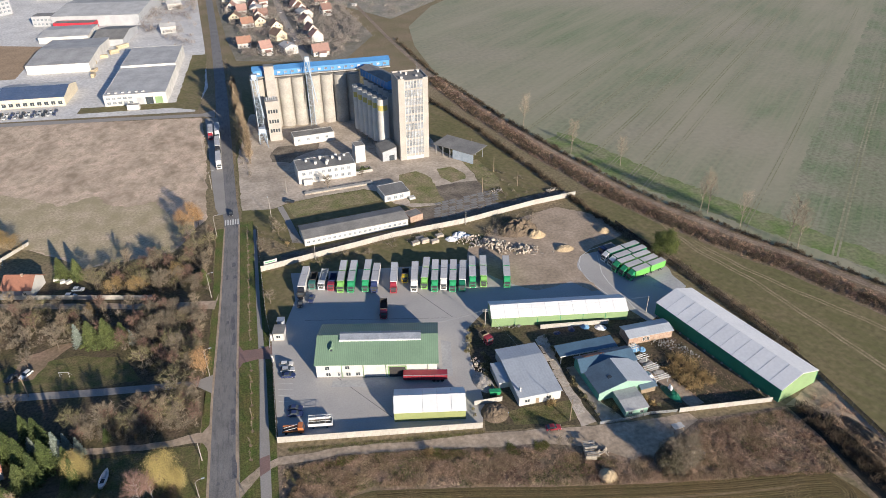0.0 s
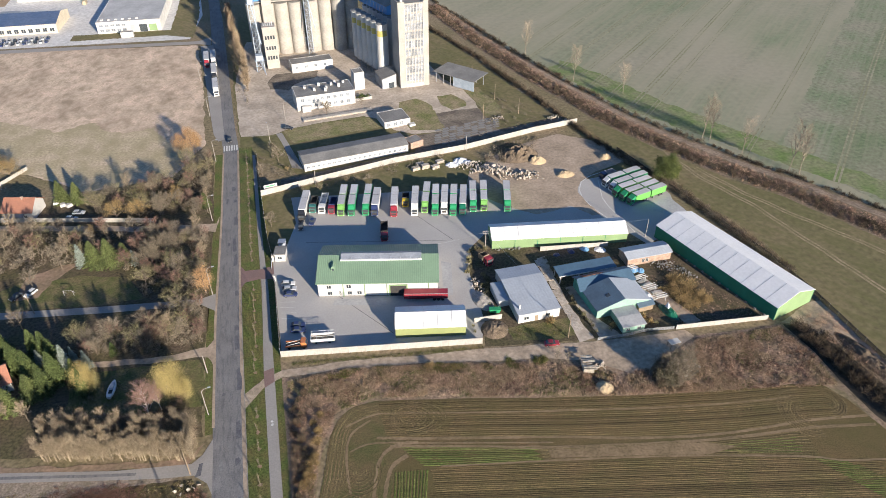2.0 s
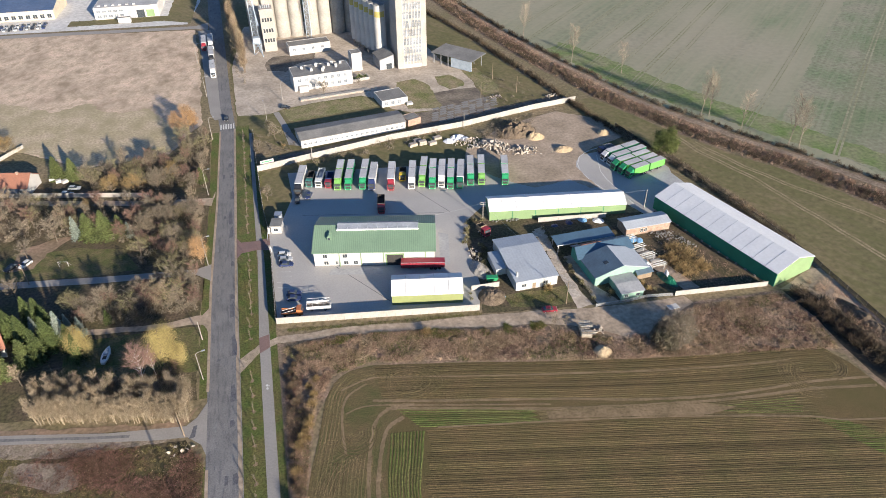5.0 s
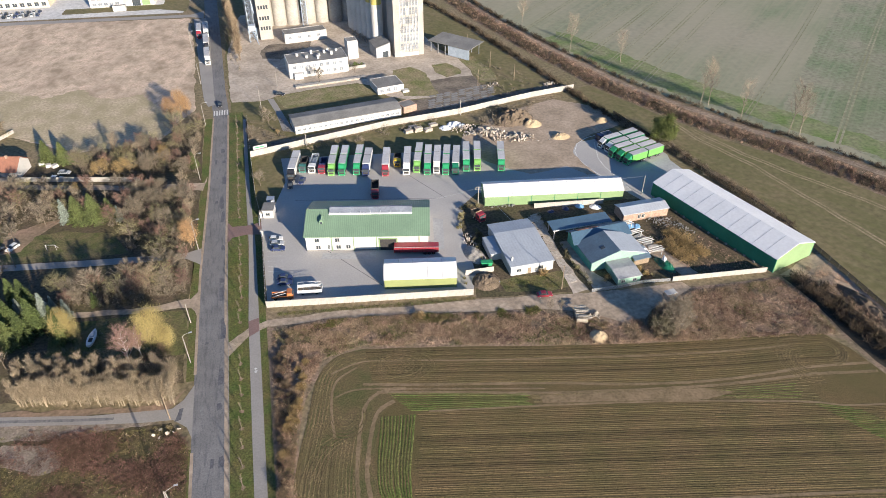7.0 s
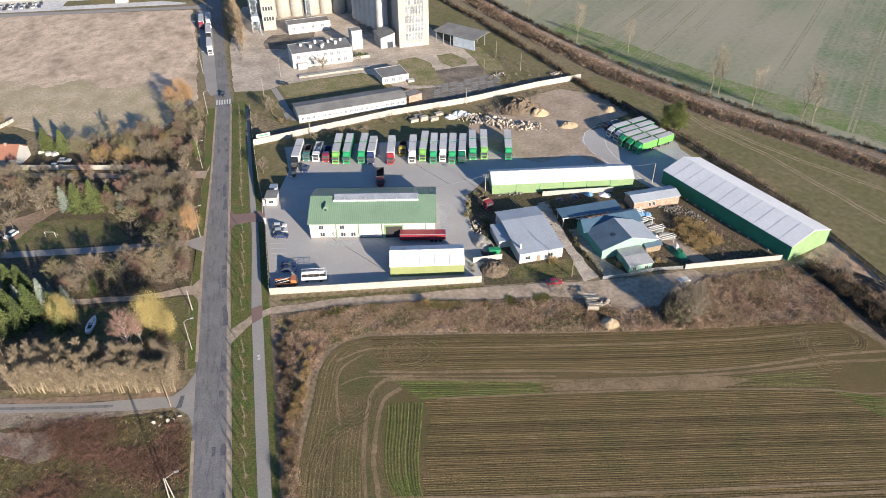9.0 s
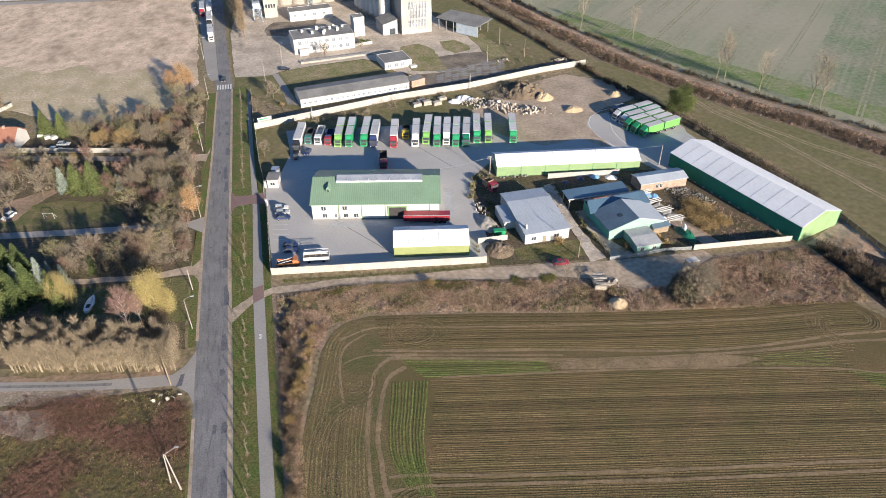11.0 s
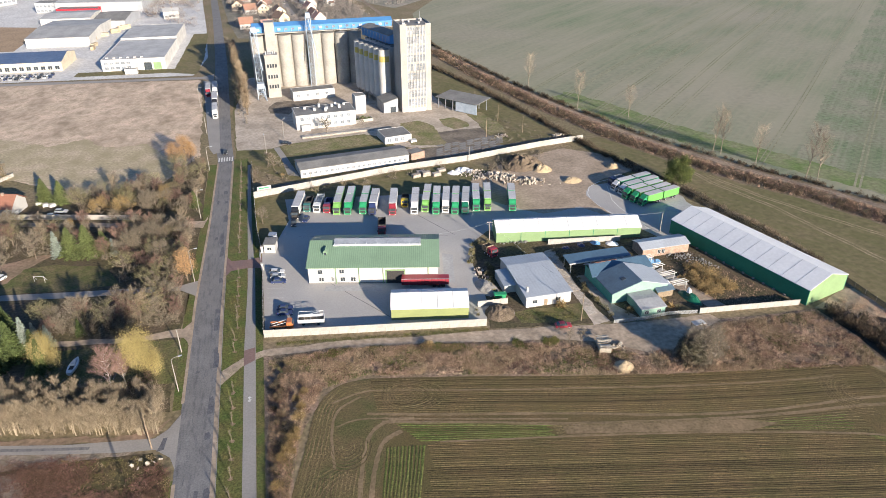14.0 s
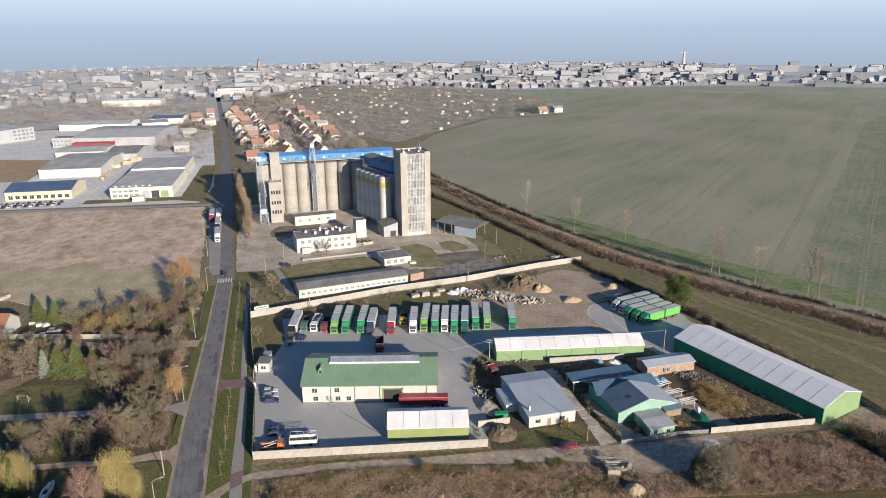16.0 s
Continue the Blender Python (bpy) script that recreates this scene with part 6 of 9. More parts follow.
def limbs_to_mesh(name, limbs, sides=4):
    bm = bmesh.new()
    for p, q, r0, r1 in limbs:
        rod_in(bm, p, q, r0, r1, n=sides)
    me = bpy.data.meshes.new(name)
    bm.to_mesh(me)
    bm.free()
    return me


def skeleton(h, spread, up, first, n1, n2, girth=1.0):
    """The mesh of a trunk with its limbs grown out of it, and the boughs: rows of start and end."""
    top = np.array([rng.normal(0, h * 0.03), rng.normal(0, h * 0.03), h * 0.93])
    r = (0.018 * h + 0.03) * girth
    pts = [np.array([0, 0, -0.1])] + [top * (k / 4) + np.append(rng.normal(0, h * 0.012, 2), 0) for k in (1, 2, 3)] + [top]

    def axis(s):
        k = min(3, int(s * 4))
        return pts[k] + (pts[k + 1] - pts[k]) * (s * 4 - k)

    starts = [first + (0.95 - first) * (i + rng.random()) / n1 for i in range(n1)]
    levels = [0.0, 0.06] + sorted(starts) + [1.0]
    verts, faces = [], []
    for s in levels:
        w = r * (1 - 0.92 * s) * (1.35 if s == 0 else 1)
        verts += [tuple(axis(s) + np.array([math.cos(1.2566 * q), math.sin(1.2566 * q), 0]) * w) for q in range(5)]
    for k in range(len(levels) - 1):
        faces += [(5 * k + q, 5 * k + (q + 1) % 5, 5 * k + 5 + (q + 1) % 5, 5 * k + 5 + q) for q in range(5)]
    boughs = []
    for i, s in enumerate(sorted(starts)):
        p = axis(s)
        a = i * 2.4 + rng.normal(0, 0.4)
        L = spread * (1.15 - 0.75 * s) * rng.uniform(0.75, 1.2)
        d = np.array([math.cos(a), math.sin(a), up * rng.uniform(0.7, 1.3)])
        q = p + unit(d) * L
        k, side = i + 2, int(round(a / 1.2566 - 0.5)) % 5
        foot = (5 * k + side, 5 * k + (side + 1) % 5, 5 * k + 5 + side)
        mid, b = p + (q - p) * 0.5 + np.array([0, 0, -0.04 * L]), len(verts)
        wm = r * 0.22 * (1 - s * 0.6) + 0.012
        verts += [tuple(mid + np.array([-math.sin(a), math.cos(a), 0]) * wm), tuple(mid + np.array([math.sin(a), -math.cos(a), 0]) * wm), tuple(mid + np.array([0, 0, 1.6 * wm])), tuple(q)]
        faces += [(foot[0], foot[1], b, b + 1), (foot[1], foot[2], b + 2, b), (foot[2], foot[0], b + 1, b + 2), (b, b + 1, b + 3), (b + 1, b + 2, b + 3), (b + 2, b, b + 3)]
        for j in range(n2):
            f = 0.3 + 0.7 * (j + rng.random()) / n2
            b0 = p + (q - p) * f
            d2 = unit(d) + rng.normal(0, 0.55, 3) + np.array([0, 0, 0.35 * up])
            boughs.append((b0, b0 + unit(d2) * L * rng.uniform(0.3, 0.55)))
    me = bpy.data.meshes.new("trunk")
    me.from_pydata(verts, [], faces)
    me.update()
    return me, boughs


def bare_tree(label, h=9.0, spread=3.6, up=0.7, first=0.25, n1=18, n2=7, twigs=14, twig=None, bark=None, width=0.045, name="tree", group="bare trees", girth=1.0):
    t = thing(name, 0, 0, 0, 0, label, "tree", group)
    wood, boughs = skeleton(h, spread, up, first, n1, n2, girth)
    from_mesh("trunk", wood, bark or M_BARK, t)
    b0, b1 = np.array([b[0] for b in boughs]), np.array([b[1] for b in boughs])
    f = np.repeat(np.arange(len(b0)), twigs)
    s = rng.uniform(0.05, 1.0, (len(f), 1))
    p = b0[f] + (b1[f] - b0[f]) * s
    d = unit(unit(b1[f] - b0[f]) + rng.normal(0, 0.55, p.shape) + [0, 0, 0.25 * up]) * rng.uniform(0.5, 1.5, (len(f), 1)) * h / 9
    tri = np.concatenate([blades(b0, b1 - b0, np.full(len(b0), 0.08)), blades(p, d, np.full(len(f), width))])
    from_mesh("crown", tri_mesh("crown", tri), twig or L_TWIG, t, "crown of fine bare twigs")
    return t


def leafy_tree(label, h, spread, leaves, count=3200, size=0.36, droop=0.0, first=0.2, group="autumn trees", name="tree", bark=None, clumps=70):
    t = thing(name, 0, 0, 0, 0, label, "tree", group)
    wood, boughs = skeleton(h, spread, 0.7, first, 14, 5)
    from_mesh("trunk", wood, bark or M_BARK, t)
    tips = np.array([b[0] + (b[1] - b[0]) * rng.uniform(0.3, 1) for b in boughs])
    f = rng.integers(0, len(tips), count)
    off = rng.normal(0, 0.085 * h / 1.2, (count, 3))
    off[:, 2] -= np.abs(rng.normal(0, droop, count))
    p = tips[f] + off
    p[:, 2] = np.maximum(p[:, 2], 0.25)
    d = rng.normal(size=(count, 3))
    d[:, 2] -= droop * 2.2
    long = 1 + droop * 1.3
    tri = blades(p, unit(d) * rng.uniform(0.6, 1.3, (count, 1)) * size * long, size / long ** 0.5 * rng.uniform(0.6, 1.0, count))
    from_mesh("crown", tri_mesh("crown", tri), leaves, t)
    return t


def conifer(label, h, spread, needles, tiers=24, name="conifer", group="conifers", dens=11):
    t = thing(name, 0, 0, 0, 0, label, "conifer", group)
    from_mesh("trunk", limbs_to_mesh("trunk", [((0, 0, -0.1), (0, 0, h * 0.96), 0.02 * h, 0.02)], 6), M_BARK, t)
    tri = []
    for k in range(tiers):
        s = k / tiers
        z = 0.06 * h + 0.93 * h * s
        R = spread * (1 - s) ** 0.85 * rng.uniform(0.85, 1.12) + 0.12
        n = max(5, int(dens * (1 - s * 0.5)))
        a = rng.random() * 6.28 + np.arange(n) * 6.283 / n + rng.normal(0, 0.15, n)
        r = R * rng.uniform(0.75, 1.15, n)
        for i in range(n):
            o = np.array([math.cos(a[i]), math.sin(a[i]), -0.28])
            sd = np.array([-math.sin(a[i]), math.cos(a[i]), 0])
            m = 7
            f = np.repeat(np.linspace(0.15, 1.0, m), 2)
            sg = np.tile([-1, 1], m)
            p = np.array([0, 0, z]) + o * r[i] * f[:, None]
            p[:, 2] += 0.12 * r[i] * f ** 2
            d = (sd[None] * sg[:, None] * 0.8 + o[None] * 0.7 + rng.normal(0, 0.18, (2 * m, 3))) * (0.22 * R + 0.16) * (1.15 - 0.5 * f[:, None])
            tri.append(blades(p, d, np.full(2 * m, 0.20 + 0.05 * R)))
    from_mesh("crown", tri_mesh("crown", np.concatenate(tri)), needles, t, "tiered needle crown")
    return t


def plant(ob, places, z=0.03):
    """Sets the first plant at the first place and copies at the others: (x, y, size)."""
    for i, (x, y, s) in enumerate(places):
        m = pose(x, y, z, 0, 0, (i * 137.5) % 360)
        if i == 0:
            ob.matrix_basis, ob.scale = m, (1, 1, 1)
        else:
            c = copy_thing(ob, m)
            c.scale = (s, s, s * (0.92 + 0.16 * ((i * 0.618) % 1)))


def inside(pts, poly):
    x, y = pts[:, 0], pts[:, 1]
    ok = np.zeros(len(pts), bool)
    for (x0, y0), (x1, y1) in zip(poly, poly[1:] + poly[:1]):
        cut = ((y0 > y) != (y1 > y)) & (x < (x1 - x0) * (y - y0) / (y1 - y0 + 1e-12) + x0)
        ok ^= cut
    return ok


def spots(poly, n, gap=None):
    xs, ys = [p[0] for p in poly], [p[1] for p in poly]
    out = np.empty((0, 2))
    while len(out) < n:
        q = np.stack([rng.uniform(min(xs), max(xs), 4 * n), rng.uniform(min(ys), max(ys), 4 * n)], 1)
        out = np.concatenate([out, q[inside(q, poly)]])
    return out[:n]


def clumpy(poly, n, scale=6.0, cut=0.5):
    """Spots gathered in patches."""
    q = spots(poly, 3 * n)
    v = np.array([noise.noise((x / scale, y / scale, 3.3)) for x, y in q])
    keep = q[v > np.quantile(v, 1 - n / len(q))]
    return keep


def tufts(name, places, h, blade_count, width, lean, material, label, category="undergrowth", z=0.03, radius=0.3):
    """Many small plants in one mesh."""
    f = np.repeat(np.arange(len(places)), blade_count)
    p = np.zeros((len(f), 3))
    p[:, :2] = places[f] + rng.normal(0, radius, (len(f), 2))
    p[:, 2] = z
    hs = np.repeat(rng.uniform(0.5, 1.3, len(places)), blade_count) * rng.uniform(0.6, 1.2, len(f)) * h
    d = np.concatenate([rng.normal(0, lean, (len(f), 2)), np.ones((len(f), 1))], 1)
    d = unit(d) * hs[:, None]
    ob = from_mesh(name, tri_mesh(name, blades(p, d, width * rng.uniform(0.6, 1.4, len(f)))), material)
    return tagged(ob, label, category, kind="stuff")


def bushes(name, places, h, w, count, width, material, label, category="shrubs", z=0.03):
    """Rounded bare bushes in one mesh: twigs that fan out and fork."""
    f = np.repeat(np.arange(len(places)), count)
    size = rng.uniform(0.55, 1.3, len(places))[f]
    a, e = rng.uniform(0, 6.283, len(f)), np.arccos(rng.uniform(0.1, 1.0, len(f)))
    d = np.stack([np.sin(e) * np.cos(a) * w, np.sin(e) * np.sin(a) * w, np.cos(e) * h], 1) * size[:, None]
    base = np.concatenate([places[f], np.full((len(f), 1), z)], 1)
    mid = base + d * rng.uniform(0.15, 0.8, (len(f), 1))
    d2 = unit(unit(d) + rng.normal(0, 0.5, d.shape)) * (np.linalg.norm(d, axis=1) * rng.uniform(0.3, 0.55, len(f)))[:, None]
    mid[:, 2] = np.maximum(mid[:, 2], z)
    ob = from_mesh(name, tri_mesh(name, blades(mid, d2, width * rng.uniform(0.6, 1.4, len(f)))), material)
    return tagged(ob, label, category, kind="stuff")


# wooded plots west of the road
WOOD_S = [(-22, 11), (-22, 26), (-36, 24), (-40, 19), (-57, 19.5), (-57, 13)]
WOOD_M = [(-22, 33), (-21.5, 66), (-40, 72), (-95, 86), (-112, 90), (-112, 56), (-90, 60), (-64, 60), (-44, 50), (-40, 37)]
WOOD_N = [(-21, 80), (-21, 124), (-30, 122), (-38, 108), (-66, 104), (-64, 92), (-44, 84)]
trees_a = bare_tree("bare deciduous tree with a spreading brown crown", 8.0, 3.6, 0.75)
trees_b = bare_tree("bare reddish-brown deciduous tree", 7.0, 3.2, 0.9, twig=L_TWIGRED, n1=18)
trees_c = bare_tree("bare olive-tinted tree with dense twigs", 7.5, 4.2, 0.6, twig=L_TWIGGREEN, n1=18, twigs=10)
trees_d = bare_tree("pale bare tree with fine twigs", 8.0, 3.0, 1.2, twig=L_TWIGPALE, n1=16, first=0.15)
where = {k: [] for k in "abcd"}
for poly, n in ((WOOD_S, 34), (WOOD_M, 64), ([(-22, 34), (-21.5, 66), (-44, 71), (-47, 52), (-40, 38)], 44), (WOOD_N, 48)):
    for i, (x, y) in enumerate(spots(poly, n)):
        where["abacbdac"[i % 8]].append((x, y, 0.55 + 0.55 * rng.random()))
where["c"] += [(-27.7, 25.5, 1.45), (-30, 115, 1.2), (-26, 104, 1.2)]
where["a"] += [(-67.9, 58.5, 1.2), (-75, 50, 0.9), (-88, 72, 1.2), (-80, 78, 1.1), (-100, 60, 1.2)]
where["a"] += [(30.5, 152.0, 0.9), (48, 160, 0.5), (6, 114, 0.8), (0.8, 66, 0.75), (-1, 104, 0.7), (4, 122, 0.6)]
for x, y in spots([(-66, 30), (-112, 38), (-112, 16), (-84, 24)], 12):
    where["a"].append((x, y, 0.7 + 0.4 * rng.random()))
plant(trees_a, where["a"]), plant(trees_b, where["b"]), plant(trees_c, where["c"]), plant(trees_d, where["d"])
# pale thicket along the side road
thick = bare_tree("slender pale bare sapling in a thicket", 7.6, 2.2, 1.8, first=0.22, n1=16, n2=6, twigs=12, width=0.03, twig=L_TWIGPALE, bark=M_THICKBARK, girth=0.75, group="thicket saplings", name="sapling")
plant(thick, [(-22.5 - 36 * a, -31.0 + 8.8 * a + 11 * b ** 1.7, 0.7 + 0.4 * c) for a, b, c in rng.random((170, 3))])
plant(bare_tree("pale bare saplings bordering the wooded plot", 7.0, 2.4, 1.2, twig=L_TWIGPALE, group="thicket saplings", name="sapling"), [(-60 - 50 * a, -15 + 12 * a + 12 * b, 0.7 + 0.5 * c) for a, b, c in rng.random((26, 3))])
# conifers
fir = conifer("broad yellow-green fir with tiered branches", 10.4, 3.4, L_FIR, tiers=30, dens=14)
plant(fir, [(-57.3, 57.6, 1.0), (-52.2, 57.0, 1.04), (-47.7, 57.3, 0.82), (-75.3, 102.8, 0.9), (-69.5, 101.3, 0.88), (-22.5, 86, 0.65), (-61, 6, 0.6), (-65, 0.5, 0.9), (-70, -3, 0.9)])
spruce = conifer("tall dark green garden spruce", 12.0, 3.0, L_SPRUCE, tiers=30, dens=13)
plant(spruce, [(-63.1, 13.6, 1.1), (-67.3, 17.2, 0.85), (-59.8, 5.4, 1.0), (-61.7, 1.5, 0.9), (-66.2, 7.2, 1.0), (-71, 12, 1.0), (-74, 5, 0.9), (-78, 14, 1.0), (-51.6, -1.5, 0.75), (-54, 3, 0.8), (-76, 20, 0.8), (-84, 8, 1.0), (-90, 18, 0.9), (-46, 12, 0.45)])
blue = conifer("slender blue-grey garden spruce", 9.0, 1.9, L_BLUESPRUCE)
plant(blue, [(-61.6, 58.9, 0.88), (-56.6, 12.0, 0.65), (-52.5, 8.5, 0.8), (-58, 9.5, 1.0), (-44.6, 55, 0.7), (-64.5, 11, 0.9), (-81, 20, 0.9)])
plant(leafy_tree("bushy yellow-green pine beside the fence", 11.5, 4.6, L_PINE, 10000, 0.42, first=0.06, group="conifers"), [(153.0, 58.6, 1.0)])
# autumn foliage
willow = leafy_tree("golden weeping willow in full yellow leaf", 13.5, 4.0, L_YELLOW, 13000, 0.17, droop=1.5)
plant(willow, [(-29.6, -9.0, 1.0), (-50.5, -1.0, 0.72), (-25.4, -9.2, 0.62)])
plant(leafy_tree("orange autumn tree beside the road", 10.5, 2.8, L_ORANGE, 6500, 0.18), [(-21.2, 33.6, 1.0), (-29.0, 129.6, 1.15), (-33.0, 130.4, 0.95), (-27, 131.5, 0.8)])
plant(leafy_tree("ochre autumn shrub with dry leaves", 6.5, 4.0, L_OCHRE, 4200, 0.2, first=0.08), [(-54.1, 86.4, 1.1), (-46, 84.6, 1.0), (-60, 74, 0.8), (-33, 92, 0.9), (-105, 118, 1.0), (-99, 128, 1.2), (-104, 134, 1.0), (9, 105, 0.3)])
birch = bare_tree("white-barked birch with reddish bare twigs", 13.0, 4.4, 1.3, twig=L_BIRCH, bark=M_BIRCHBARK, n1=24, twigs=14, girth=0.7)
plant(birch, [(-33.6, -15.6, 1.0), (-31.4, -12.4, 0.7)])
bushes_at = np.array([(-31.5, -14), (-29.4, -13), (-28, -15), (-34.5, -13), (-27, -12)])
# poplars along the street and pale trees in the crop field
poplar = bare_tree("narrow bare Lombardy poplar", 20.0, 3.3, 2.4, first=0.05, n1=50, n2=7, twigs=10, twig=L_POPLAR, width=0.09, group="poplar row", name="poplar")
plant(poplar, [(-4.6 - 0.085 * (k * 8.5), 191 + k * 8.5, 0.72 + 0.05 * (k % 4) + 0.02 * k) for k in range(11)])
lone = bare_tree("tall pale bare tree at the field's edge", 19.0, 6.0, 1.35, first=0.3, n1=22, n2=6, twigs=9, twig=L_WHITEBARK, bark=M_PALEBARK, width=0.028, group="field trees", girth=0.55)
plant(lone, [(146.6, 202.0, 1.0), (157.7, 160.7, 0.95), (175.8, 140.6, 0.85), (187.6, 87.8, 1.0), (190.2, 85.8, 0.95), (197.0, 71.8, 0.95), (206.0, 53.6, 1.1), (209.0, 50.8, 1.0)])
sap = bare_tree("young staked street sapling, leafless", 3.6, 0.8, 1.8, first=0.4, n1=8, n2=3, twigs=4, twig=L_TWIG, width=0.03, group="street saplings", name="sapling")
plant(sap, [(-7.2 + (0.6 if y > 0 else 0), y, 0.85 + 0.3 * rng.random()) for y in [-105 + 5.25 * k for k in range(44)] if not 33 < y < 46 and not -19 < y < -7], 0.03)

# undergrowth
bushes("red_garden_shrubs", bushes_at, 3.2, 1.8, 200, 0.06, L_TWIGRED, "reddish bare shrubs below the birch")
BR_S = [(1, -11), (17, -10.5), (38.7, -14), (55.9, -18), (74.9, -22), (90, -31), (108, -31), (118, -24), (145, -25.5), (147.5, -38), (146, -49), (110, -42.4), (82.6, -37), (49.3, -28.4), (22.5, -22), (12.4, -25), (6.2, -38), (3.4, -56), (2, -90), (-0.6, -90)]
tufts("dry_weeds", np.concatenate([spots(BR_S, 2600), clumpy(BR_S, 4800, 4)]), 0.8, 10, 0.085, 0.7, L_WEED, "dense dry brown weeds and dead stems")
tufts("dry_grass", np.concatenate([spots(BR_S, 1600), clumpy(BR_S, 5200, 7)]), 0.65, 11, 0.08, 0.8, L_DRYGRASS, "straw-coloured dry grass tufts")
tufts("brush_red_weeds", clumpy(BR_S, 2200, 5), 0.7, 10, 0.08, 0.5, L_WEEDRED, "reddish-brown dead weeds in the brush")
tufts("brush_green", clumpy(BR_S, 3200, 9), 0.5, 9, 0.09, 0.7, L_GRASS, "dull green grass between the weeds", "grass")
tufts("field_margin_grass", clumpy([(12, -10), (39, -13.2), (76, -20), (75, -24.5), (38, -17), (12, -12.5)], 2600, 5), 0.5, 9, 0.08, 0.6, L_GRASS, "fresh green grass along the lane", "grass")
bushes("bramble_scrub", np.concatenate([clumpy([(0.5, -14), (8, -22), (5, -40), (3, -60), (2, -90), (-0.4, -90)], 70, 4), clumpy(BR_S, 60, 7)]), 1.3, 1.0, 80, 0.06, L_SCRUB, "dark leafless bramble scrub")
bushes("tall_dead_weeds", clumpy(BR_S, 220, 6), 1.2, 0.9, 46, 0.06, L_WEED, "tall bushy dead weeds in the brush")
bushes("yellowed_shrubs", np.array([(6.6, -27.0), (7.6, -30.0), (6.9, -33.0), (5.9, -37.4), (5.4, -39.5), (4.4, -41.2), (3.6, -42.6), (5.0, -43.2), (3.0, -45), (8.6, -25), (1.8, -52), (40, -15.5)]), 2.0, 1.6, 460, 0.10, L_OCHRE, "yellowed shrubs at the field corner")
bushes("dark_bushes", np.array([(5.2, -16.5), (3.6, -18.4), (2.4, -21.0), (3.6, -23.4), (2.6, -26.0), (1.8, -29.3), (3.2, -31.5), (2.2, -34.0), (3.8, -34.8), (1.2, -47.5), (0.9, -55.5), (0.7, -62), (1.6, -51), (0.9, -69)]), 2.2, 1.3, 720, 0.09, L_SCRUB, "dark bare bushes beside the path")
WEED = [(-18.8, -44), (-23, -37.2), (-58, -31.5), (-110, -22), (-110, -90), (-18.8, -90)]


def zoned(poly, n, scale, seed, sign, soft=0.25):
    """Spots where one slow noise is high (sign 1) or low (-1), thinning out at the border of the zone."""
    q = spots(poly, 4 * n)
    v = sign * np.array([noise.noise((x / scale, y / scale * 1.6, seed)) + 0.45 * noise.noise((x / scale * 3, y / scale * 4, seed + 5)) for x, y in q])
    return q[v + rng.normal(0, soft * 0.5, len(q)) > 0.02][:n]


PLOT_BARE = [(-60, -31.5), (-46, -33.6), (-38, -35.0), (-46, -35.4), (-48.5, -36.2), (-44.8, -42.8), (-50, -44.6), (-56, -41), (-60, -36)]
off_bare = lambda q: q[~inside(q, PLOT_BARE)]
RED_ZONES = [[(-50.7, -34.4), (-39.9, -35.0), (-34, -38.5), (-38.2, -46.2), (-45, -42), (-48, -37)], [(-38.7, -43.8), (-25.7, -46.3), (-23.3, -39.8), (-20.6, -42), (-19.8, -54), (-25, -55.4), (-32.8, -51)], [(-52, -52), (-46, -47.4), (-38.8, -51), (-40.8, -58), (-45, -63), (-52, -66)], [(-75, -36), (-56, -46), (-60, -56), (-80, -50)], [(-36, -66), (-24, -72), (-26, -84), (-40, -80)]]
red = np.concatenate([spots(z_, 1500) for z_ in RED_ZONES] + [off_bare(zoned(WEED, 1500, 9, 2.1, 1)), clumpy(PLOT_BARE, 260, 3)])
red += rng.normal(0, 1.1, red.shape)
rest = off_bare(spots(WEED, 14000))
rest = rest[~np.any([inside(rest, z_) for z_ in RED_ZONES], axis=0)]
tufts("plot_red_weeds", red[red[:, 0] < -18.8], 0.5, 11, 0.11, 0.8, L_WEEDRED, "reddish-brown dead weeds on the weedy plot")
tufts("plot_olive_grass", rest, 0.38, 10, 0.09, 1.0, L_RANK, "matted olive-yellow grass on the weedy plot", "grass")
tufts("plot_green", off_bare(zoned(WEED, 2600, 7, 8.4, 1)), 0.32, 10, 0.09, 1.0, L_GRASS, "dull green grass on the weedy plot", "grass")
tufts("plot_straw", off_bare(zoned(WEED, 1500, 5, 6.6, -1)), 0.45, 9, 0.07, 0.9, L_DRYGRASS, "bleached straw tufts on the weedy plot")
bushes("plot_shrubs", red[::30], 0.9, 0.9, 60, 0.085, L_WEEDRED, "low dark reddish shrubs on the weedy plot")
bushes("plot_thistles", rest[::40], 0.7, 0.9, 46, 0.07, L_RANK, "rank yellowish clumps on the weedy plot")
for nm, poly, n in (("wood_scrub", WOOD_S, 150), ("wood_scrub", WOOD_M, 420), ("wood_scrub", WOOD_N, 300)):
    bushes(nm, spots(poly, n), 2.6, 1.7, 60, 0.10, L_TWIG, "tangled bare undergrowth below the trees")
HEDGE = [(-22, -31), (-58, -22.6), (-58, -9), (-22, -19)]
bushes("hedge_scrub", spots(HEDGE, 380), 5.2, 1.2, 80, 0.032, L_TWIGPALE, "bare undergrowth of the thicket")
bushes("hedge_scrub", spots(HEDGE, 300), 5.6, 1.2, 80, 0.03, L_TWIGPALE, "pale bare undergrowth of the thicket")
bushes("garden_scrub", spots([(-30, -6), (-40, 2), (-58, -8), (-56, -16), (-26, -18)], 60), 1.8, 1.3, 50, 0.06, L_TWIG, "low bare garden shrubs")
